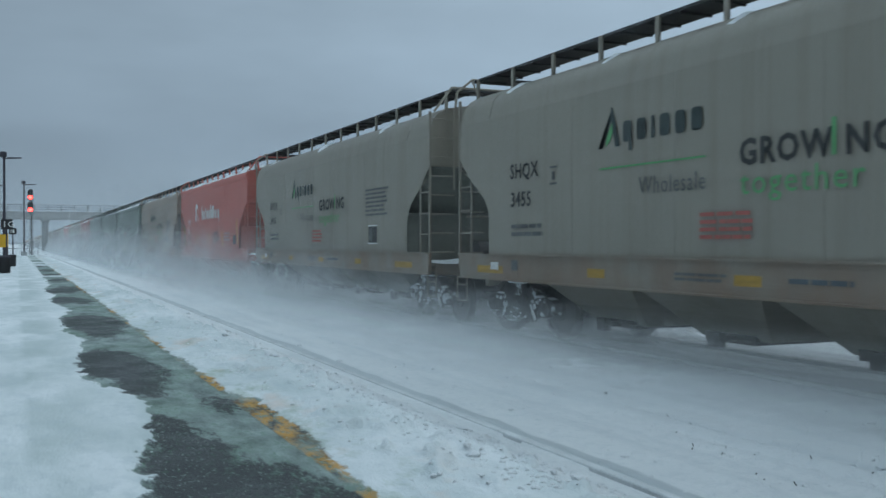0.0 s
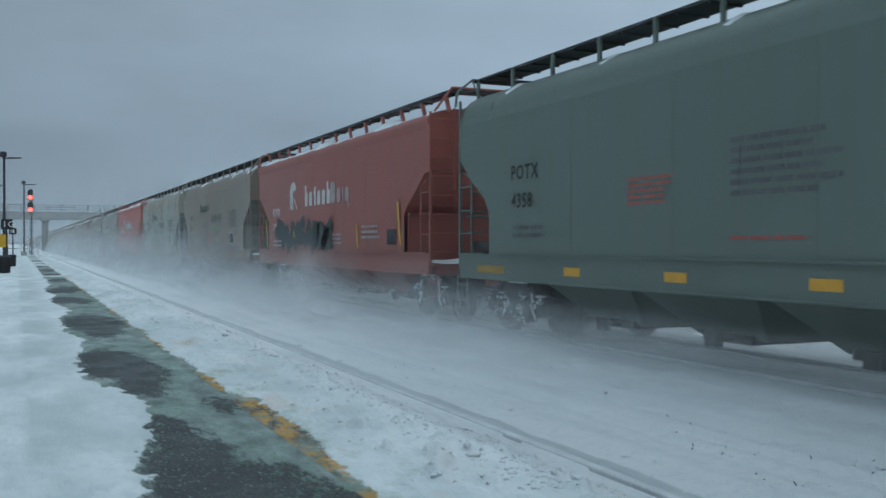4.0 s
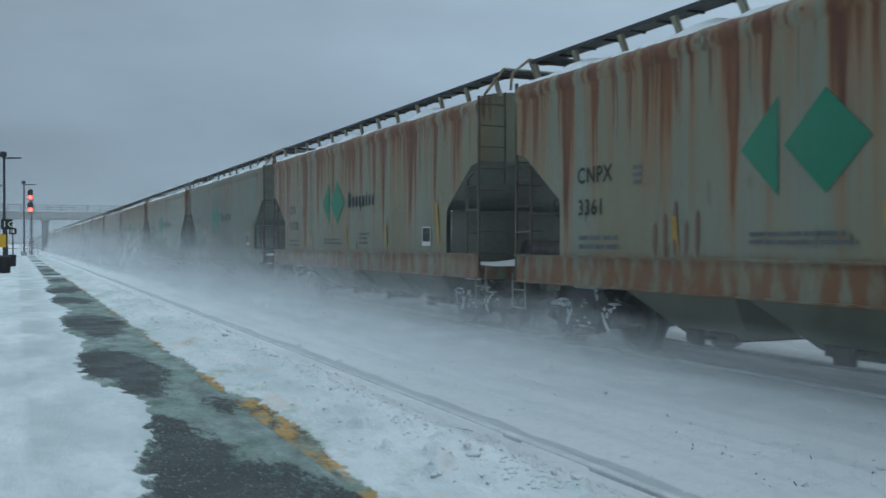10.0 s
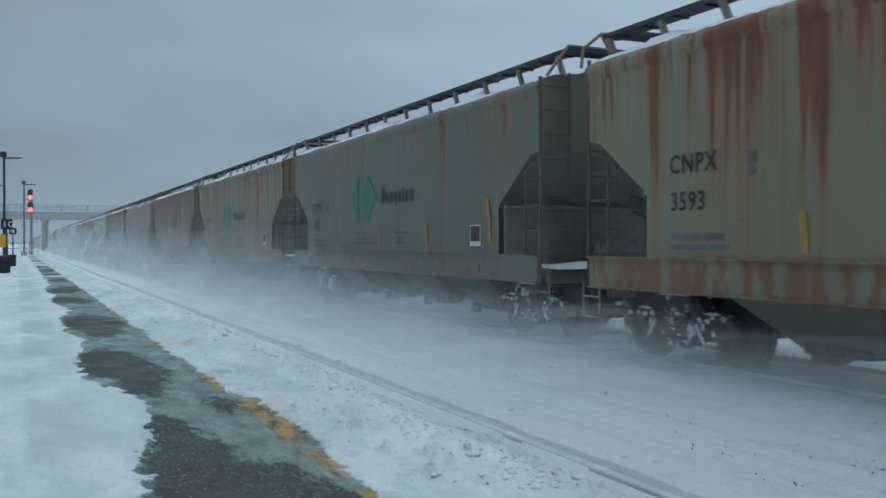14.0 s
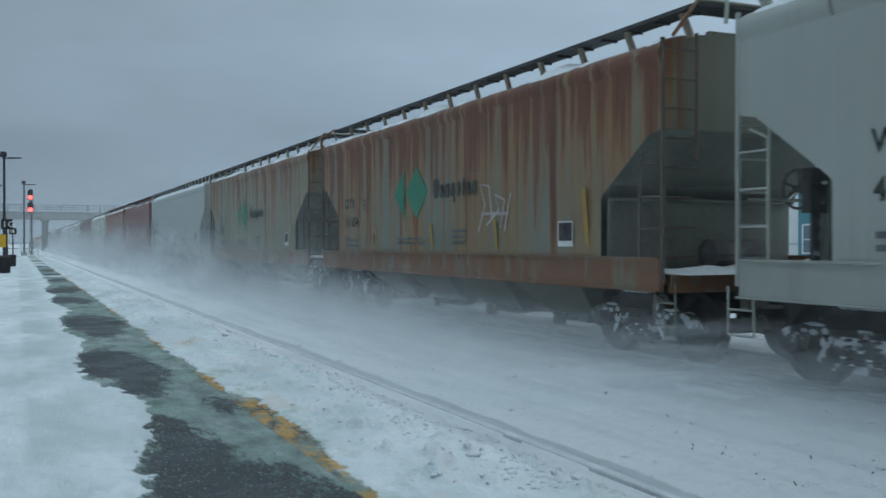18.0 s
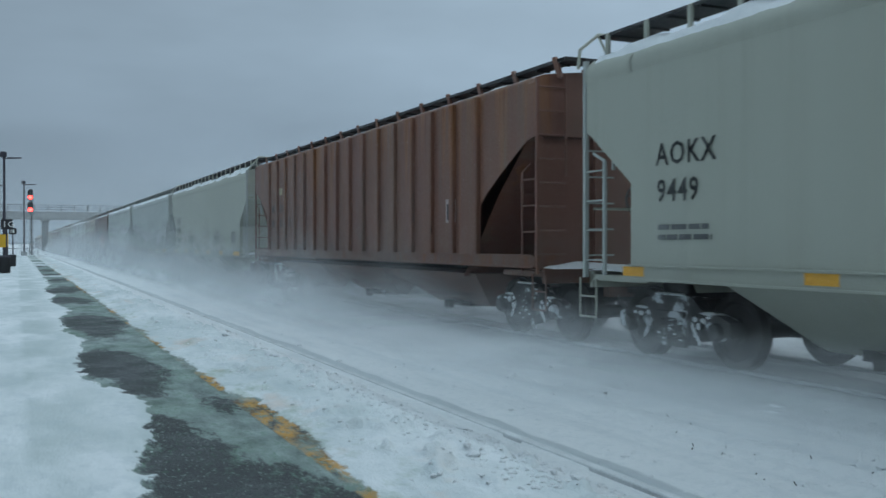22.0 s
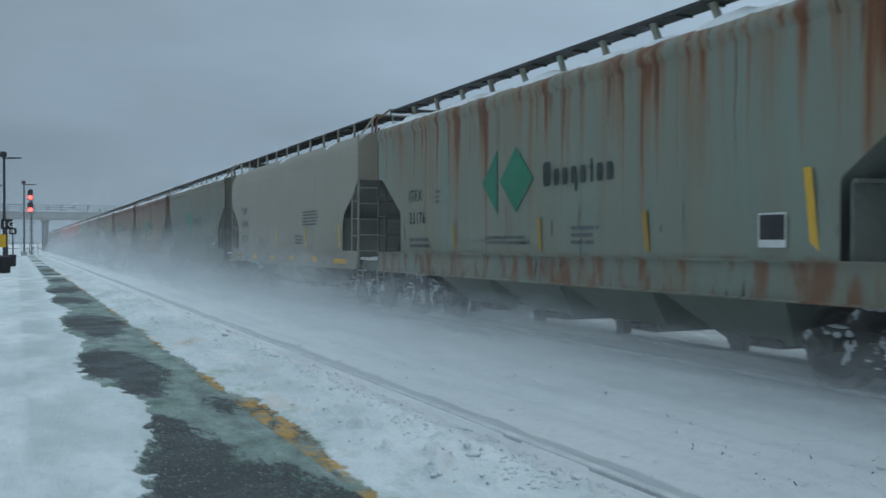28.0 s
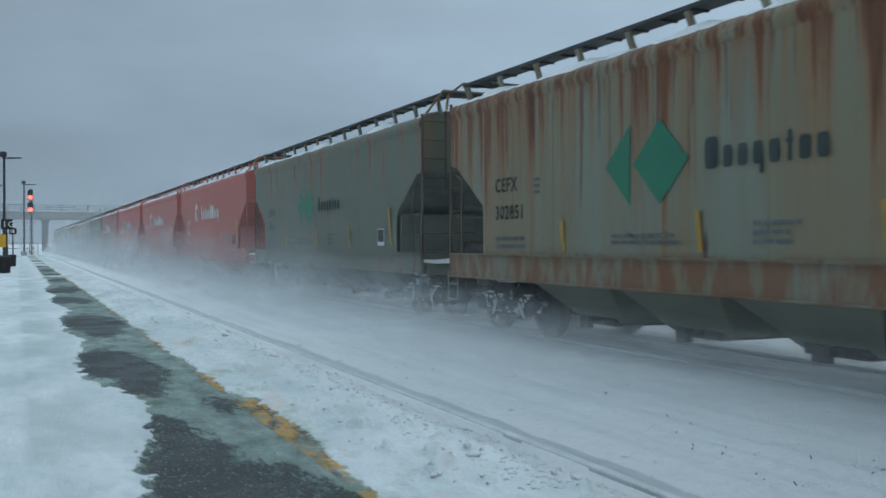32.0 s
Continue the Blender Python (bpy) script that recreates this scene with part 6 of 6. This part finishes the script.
        if livery == "orange":
            for j, (aa, hh, ww) in enumerate(((3.3, 1.15, 0.28), (5.5, 1.30, 0.45), (6.1, 0.9, 0.4), (7.3, 1.55, 0.5), (9.3, 1.72, 0.4), (11.0, 1.5, 0.5), (12.0, 1.1, 0.4))):
                s.poly("graffiti_cloud", ("cloud", j), smooth_line([(-ww, 0), (-ww * 0.8, hh * 0.6), (-ww * 0.35, hh * 0.95), (ww * 0.3, hh), (ww * 0.75, hh * 0.7), (ww, 0)], False, 5), BLACK, aa * k, 1.02)
            spray(s, seed + 5, 2.4 * k, 1.0, 3.9, 1.2, CREAM_SPRAY, (TEAL_SPRAY, TEAL_SPRAY, LOGO_GREEN, POOL_SPRAY), 9, 0.03)
            spray(s, seed + 70, 7.1 * k, 1.0, 5.2, 1.55, TEAL_SPRAY, (PINK_SPRAY, CREAM_SPRAY, SILVER_SPRAY, SMOKE), 11, 0.04)
            for j in range(26):
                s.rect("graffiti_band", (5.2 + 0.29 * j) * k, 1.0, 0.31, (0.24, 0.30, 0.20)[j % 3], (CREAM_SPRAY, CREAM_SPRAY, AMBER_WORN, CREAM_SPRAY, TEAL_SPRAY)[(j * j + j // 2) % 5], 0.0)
            s.rect("amber_stripe", 12.4 * k, 1.48, 0.11, 0.9, YELLOW, -0.12)
    elif shape == "modern":
        marks(s, 1.58, mark, number, DARK_TEXT, FAINT_TEXT, 2.47, 0.38)
        s.lines(5.2, 1.56, 1.4, 0.34, 4, FAINT_TEXT, 41)
        s.lines(10.9, 1.52, 1.5, 0.32, 4, FAINT_TEXT, 42)
        s.lines(11.6, 1.92, 0.5, 0.10, 2, FAINT_TEXT, 43)
        s.lines(14.4, 1.55, 0.9, 0.42, 5, FAINT_TEXT, 44)
        for a in (0.9, 4.0, 6.9, 9.6, 12.3):
            s.rect("reflector", a, 1.11, 0.44, 0.12, REFLECT)
        s.rect("reflector", lb - 2.05, 1.10, 0.95, 0.14, REFLECT)
        s.text("DO NOT HAMMER ON CAR", 5.2, 1.12, 0.12, DARK_TEXT, 0.9)
        s.text("DO NOT HAMMER ON CAR", 10.4, 1.12, 0.12, DARK_TEXT, 0.9)
        s.rect("label_plate", lb - 2.6, 1.12, 0.30, 0.10, BLACK)
    elif shape == "ribbed":
        gap = (lb - 3.96) / 15
        for j, (up, lo_) in enumerate((("MC", "48"), ("CX", "22"), ("", "22"))):
            s.text(up, 1.98 + gap * (j + 0.25), 2.45, 0.30, DARK_TEXT, 0.9, 0.008)
            s.text(lo_, 1.98 + gap * (j + 0.25), 2.02, 0.30, DARK_TEXT, 0.9, 0.008)
        s.rect("notice", 1.98 + gap * 1.2, 2.95, 0.34, 0.2, CREAM_SPRAY)
        s.rect("data_plate", 15.2, 1.9, 0.42, 0.42, FAINT_LIGHT)
        s.rect("data_plate", 15.25, 1.95, 0.32, 0.28, BLACK)
    else:
        marks(s, 1.6 * k, mark, number, FAINT_TEXT if livery == "plain_pink" else DARK_TEXT)
        s.lines(9.4 * k, 2.0, 1.6, 0.42, 5, FAINT_TEXT, 61)
        s.lines(8.6 * k, 1.5, 0.8, 0.28, 3, FAINT_TEXT, 62)
        s.lines(4.3 * k, 1.5, 0.6, 0.24, 3, FAINT_TEXT, 63)
        if livery == "beige":
            for a in (6.5, 9.6, 12.6):
                s.rect("amber_stripe", a * k, 1.42, 0.10, 0.55, YELLOW, -0.12)
        reflectors(s, lb, 1.06, 0.42, 5, 1.05)


# ---------------------------------------------------------------- train: the wagons in order
# place of the far end of the side sheets at the time zero of the fit, body shape, livery, mark, number
TRAIN = [
    (18.00, "round", "agrium", "SHQX", "3455"), (33.67, "round", "agrium", "SHQX", "3410"), (49.15, "angle", "potash", "POTX", "2420"), (65.01, "round", "agrium_tan", "SHQX", "3483"),
    (80.60, "angle", "slate", "POTX", "2175"), (96.02, "round", "slate_name", "POTX", "4341"), (111.58, "round", "slate_name", "POTX", "4358"), (126.82, "angle", "potash_old", "POTX", "2381"),
    (142.06, "round", "agrium_tan", "SHQX", "3704"), (157.81, "round", "agrium_white", "SHQX", "2256"), (173.50, "angle", "potash", "POTX", "3001"), (188.85, "round", "agrium_pale", "SHQX", "3658"),
    (204.32, "round", "agrium_tan", "SHQX", "3713"), (219.56, "angle", "diamond2", "CNPX", "150100"), (235.11, "round", "plain_pink", "TCMX", "313451"), (250.51, "angle", "diamond1", "CNPX", "3361"),
    (265.91, "angle", "diamond1", "CITX", "151588"), (281.22, "angle", "diamond_green", "CNPX", "1203"), (296.68, "angle", "diamond0", "CNPX", "3014"), (312.25, "angle", "diamond1", "CNPX", "3791"),
    (327.62, "round", "plain_pink", "TCMX", "313457"), (342.87, "angle", "diamond1", "CNPX", "3593"), (357.97, "angle", "diamond_green", "CNPX", "1062"), (373.21, "angle", "diamond1", "CNPX", "3502"),
    (388.32, "angle", "diamond2", "CNPX", "3418"), (403.55, "round", "plain_pink", "TCMX", "313485"), (419.40, "angle", "diamond1", "CEFX", "302012"), (434.68, "angle", "white_angle", "WFRX", "414123"),
    (450.03, "angle", "diamond2", "CITX", "151654"), (465.49, "angle", "diamond1", "CITX", "151306"), (483.85, "modern", "modern", "TCMX", "321146"), (499.02, "round", "maroon", "MOCX", "412478"),
    (514.59, "angle", "orange", "MOCX", "416087"), (532.85, "modern", "cream", "AOKX", "9449"), (552.71, "ribbed", "ribs", "", ""), (570.96, "modern", "cream", "AOKX", "494503"),
    (589.19, "modern", "modern", "TCMX", "321222"), (607.50, "modern", "modern", "TCMX", "321128"), (622.83, "angle", "diamond_brown", "", ""), (638.31, "round", "beige", "TCMX", "313402"),
    (653.67, "angle", "pale_angle", "NAHX", "20611"), (669.04, "angle", "pale_angle", "NAHX", "20656"), (684.40, "angle", "diamond0", "ITFX", "33176"), (699.75, "round", "beige", "TCMX", "309554"),
    (715.14, "angle", "diamond_green", "CNPX", "1601"), (730.52, "angle", "diamond2", "CITX", "151482"), (745.91, "angle", "diamond2", "CEFX", "302106"), (761.49, "angle", "diamond1", "CNPX", "3558"),
    (776.60, "angle", "diamond1", "CEFX", "302851"), (792.01, "angle", "diamond_green", "CNPX", "1540"), (807.41, "angle", "potash", "POTX", "2402"), (822.78, "angle", "potash", "POTX", "2417"),
    (838.24, "angle", "potash", "POTX", "2433"), (853.70, "angle", "potash_old", "POTX", "2309"), (869.16, "angle", "diamond_green", "", ""), (884.62, "round", "agrium", "", ""),
    (900.08, "round", "agrium_tan", "", ""), (915.54, "angle", "diamond1", "", ""), (931.00, "round", "agrium", "", ""), (946.46, "angle", "slate", "", ""),
    (961.92, "round", "agrium", "", ""), (977.38, "angle", "diamond1", "", ""),
]
SPEED, GAIN = 23.694, 1.0663


def run(t):
    """How far the train has moved along the line by t."""
    return -SPEED * t - GAIN * (t - 16) ** 2 / 100


TIMES = [i * 4.0 for i in range(9)]
MOVERS = []
prev = TRAIN[0][0] - 15.7
for i, (far_end, shape, livery, mark, number) in enumerate(TRAIN):
    pitch = round((far_end - prev) * 20) / 20
    car = build_car(pitch, shape, livery, mark, number, i, i < 55)
    MOVERS.append((car, far_end + 0.69 - (far_end - prev) / 2))
    prev = far_end


# ---------------------------------------------------------------- snow dust whipped up by the train
def dust_mat(name, strength, height, x_in, x_out, stretch=(0.5, 0.5, 0.5), scale=0.6, seed_k=91.0, edge=0.30, zpow=2.0, rise=0.0):
    """Thin airborne snow: white scatter with gaps, thinning upwards and outwards."""
    k = Mat(name)
    m, nt = k.m, k.nt
    nt.nodes.remove(k.p)
    x, y, z = k.xyz()
    off = k.rand3(seed_k)
    nz = k.noise(k.vec(stretch, off), scale, 3, 0.55)
    gaps = k.rng(nz, edge, 0.72, 0.12, 1.5)
    up = k.math("POWER", k.rng(z, 0.0, height, 1.0, 0.0), zpow)
    if rise:
        up = k.math("MULTIPLY", up, k.rng(z, 0.0, rise, 0.05, 1.0, True))
    ax = k.math("ABSOLUTE", x)
    out = k.rng(ax, x_out, x_in, 0.0, 1.0, True)
    a = k.math("MULTIPLY", k.math("MULTIPLY", gaps, up), k.math("MULTIPLY", out, strength))
    a = k.math("MINIMUM", a, 0.93)
    dif, tra, tp = k.n("ShaderNodeBsdfDiffuse"), k.n("ShaderNodeBsdfTranslucent"), k.n("ShaderNodeBsdfTransparent")
    dif.inputs["Color"].default_value = tra.inputs["Color"].default_value = (0.90, 0.92, 0.93, 1)
    half_, mx, o = k.n("ShaderNodeMixShader"), k.n("ShaderNodeMixShader"), k.out
    half_.inputs[0].default_value = 0.5
    k.link(dif.outputs[0], half_.inputs[1])
    k.link(tra.outputs[0], half_.inputs[2])
    k.link(a, mx.inputs[0])
    k.link(tp.outputs[0], mx.inputs[1])
    k.link(half_.outputs[0], mx.inputs[2])
    k.link(mx.outputs[0], o.inputs[0])
    return m


DUST_WALL = dust_mat("blown_snow_across", 0.075, 6.4, 1.2, 4.8, zpow=2.2, rise=1.2)
DUST_SKIRT = dust_mat("blown_snow_low", 0.24, 1.5, 1.6, 3.9, (0.9, 0.22, 1.0), 0.8, zpow=1.2)
DUST_BANK = dust_mat("hanging_snow_dust", 0.29, 5.5, 1.0, 5.2, (0.3, 0.3, 0.35), 1.0, zpow=2.4, rise=0.25)
HAZE_FAR = dust_mat("distant_air_haze", 0.17, 15.0, 10.0, 60.0, (0.05, 0.05, 0.1), 1.0, zpow=1.6)


def bed_mat(name, strength, wisps):
    """Snow dust along the train: low and thin by the near wagons, deep and thick farther down the line."""
    k = Mat(name)
    nt = k.nt
    nt.nodes.remove(k.p)
    geo, sp = k.n("ShaderNodeNewGeometry"), k.n("ShaderNodeSeparateXYZ")
    k.link(geo.outputs["Position"], sp.inputs[0])
    y, z = sp.outputs[1], sp.outputs[2]
    y_obj = k.xyz()[1]
    thick = k.math("ADD", k.math("ADD", k.rng(y, 5.0, 12.0, 0.10, 0.48), k.rng(y, 11.0, 20.0, 0.0, 0.35)), k.rng(y, 22.0, 60.0, 0.0, 0.5))
    tall = k.math("ADD", k.rng(y, 5.0, 20.0, 0.75, 1.45), k.math("ADD", k.rng(y, 20.0, 40.0, 0.0, 0.9), k.rng(y, 40.0, 110.0, 0.0, 3.2)))
    nz = k.noise(k.vec((0.8, 0.20, 0.5), k.rand3(91.0)), 1.1, 4, 0.6)
    lift = k.rng(nz, 0.3, 0.7, 0.55, 1.45)
    h = k.math("DIVIDE", z, k.math("MULTIPLY", tall, lift))
    fall = k.math("POWER", k.rng(h, 0.0, 1.0, 1.0, 0.0), 1.6)
    foot = k.rng(z, -0.05, 0.12, 0.15, 1.0, True)
    a = k.math("MULTIPLY", k.math("MULTIPLY", thick, fall), k.math("MULTIPLY", foot, strength))
    if wisps:
        a = k.math("MULTIPLY", a, k.math("MULTIPLY", k.rng(nz, 0.40, 0.70, 0.0, 1.6), k.rng(k.math("ABSOLUTE", y_obj), 9.5, 6.0, 0.0, 1.0, True)))
    a = k.math("MINIMUM", a, 0.9)
    dif, tra, tp = k.n("ShaderNodeBsdfDiffuse"), k.n("ShaderNodeBsdfTranslucent"), k.n("ShaderNodeBsdfTransparent")
    dif.inputs["Color"].default_value = tra.inputs["Color"].default_value = (0.93, 0.95, 0.96, 1)
    half_, mx = k.n("ShaderNodeMixShader"), k.n("ShaderNodeMixShader")
    half_.inputs[0].default_value = 0.25
    k.link(dif.outputs[0], half_.inputs[1])
    k.link(tra.outputs[0], half_.inputs[2])
    k.link(a, mx.inputs[0])
    k.link(tp.outputs[0], mx.inputs[1])
    k.link(half_.outputs[0], mx.inputs[2])
    k.link(mx.outputs[0], k.out.inputs[0])
    return k.m


DUST_BED = bed_mat("rolling_snow_dust", 0.155, False)
DUST_UNDER = bed_mat("shaded_snow_dust", 0.75, False)
DUST_WISP = bed_mat("torn_snow_wisps", 0.26, True)


def wave_sheet(bm, pts, z0, z1, lean=0.0):
    """A sheet above a wavy ground line, upright or leaning towards +x."""
    lo = [bm.verts.new((x, y, z0)) for x, y in pts]
    hi = [bm.verts.new((x + lean, y, z1)) for x, y in pts]
    for i in range(len(pts) - 1):
        bm.faces.new((lo[i], lo[i + 1], hi[i + 1], hi[i]))


def cloud_meshes(seed):
    rnd = random.Random(seed)
    a = bmesh.new()
    for i in range(4):
        y0 = -6.0 + i * 3.9 + rnd.uniform(-0.5, 0.5)
        wave_sheet(a, [(-4.8 + j * 0.8, y0 + 0.3 * math.sin(j * 0.7 + seed + i)) for j in range(5)], -0.05, 6.4)
    b = bmesh.new()
    for i, z0 in enumerate((0.07, 0.18, 0.36, 0.65)):
        lo = [b.verts.new((-0.6, -7.95 + j * 0.7, z0 + 0.04 * math.sin(j * 0.8 + i + seed))) for j in range(24)]
        hi = [b.verts.new((-4.5, -7.95 + j * 0.7, z0 * 0.7 + 0.05 * math.sin(j * 1.1 + i))) for j in range(24)]
        for j in range(23):
            b.faces.new((lo[j], lo[j + 1], hi[j + 1], hi[j]))
    c = bmesh.new()
    for i, x in enumerate((-3.7, -3.1, -2.5, -2.0)):
        wave_sheet(c, [(x, -9.6 + j * 0.8) for j in range(25)], -0.06, 2.6, 1.0)
    return mesh_of("veil", a), mesh_of("skirt", b), mesh_of("wisps", c)


CLOUDS = [cloud_meshes(s) for s in range(3)]
for i, (far_end, *_rest) in enumerate(TRAIN):
    cl = thing("snow_cloud", "thin cloud of blown snow dust beside the wagons", "snow cloud", "blown snow", "stuff")
    part("veil", CLOUDS[i % 3][0], DUST_WALL, cl)
    part("skirt", CLOUDS[i % 3][1], DUST_SKIRT, cl)
    part("wisps", CLOUDS[i % 3][2], DUST_WISP, cl)
    MOVERS.append((cl, far_end - 7.5))
# sheets added across the line to pale the bridge like hazy air
for y in (95, 140, 190):
    hz = thing("snow_haze", "faint sheet across the line standing in for distant air haze", "snow haze", "snow haze", "stuff", m=pose(6, y, 0))
    bm = bmesh.new()
    wave_sheet(bm, [(-60 + j * 6, 2 * math.sin(j)) for j in range(21)], -0.3, 16)
    part("veil", bm, HAZE_FAR, hz)


# dust that hangs over the farther stretch of the line
for i in range(17):
    y = 25 + 6.6 * i + 0.11 * i * i
    hz = thing("snow_haze", "low bank of snow dust hanging by the track", "snow haze", "snow haze", "stuff", m=pose(TRACK_X, y, 0))
    bm = bmesh.new()
    wave_sheet(bm, [(-5.2 + j * 0.65, 0.8 * math.sin(j * 0.9 + i * 1.7)) for j in range(17)], -0.1, 5.5)
    part("veil", bm, DUST_BANK, hz)

# dust churned up beneath the wagons
for x in (8.25, 9.2, 10.3):
    hz = thing("snow_haze", "grey snow dust churned up beneath the wagons", "snow haze", "snow haze", "stuff", m=pose(x, 0, 0))
    bm = bmesh.new()
    wave_sheet(bm, [(0.0, 2.0 + j * 2.2) for j in range(60)], -0.06, 2.4, 0.3)
    part("veil", bm, DUST_UNDER, hz)

# dust rolling along the foot of the train
for i in range(9):
    x = 4.7 + 0.26 * i
    hz = thing("snow_haze", "long low drift of snow dust along the rails", "snow haze", "snow haze", "stuff", m=pose(x, 0, 0))
    bm = bmesh.new()
    wave_sheet(bm, [(0.0, 2.0 + j * 2.2) for j in range(95)], -0.06, 5.6, 2.2)
    part("veil", bm, DUST_BED, hz)


# ---------------------------------------------------------------- motion of the train
def motions():
    for ob, s0 in MOVERS:
        walk(ob, [(t, pose(TRACK_X, s0 + run(t), 0)) for t in TIMES])


motions()
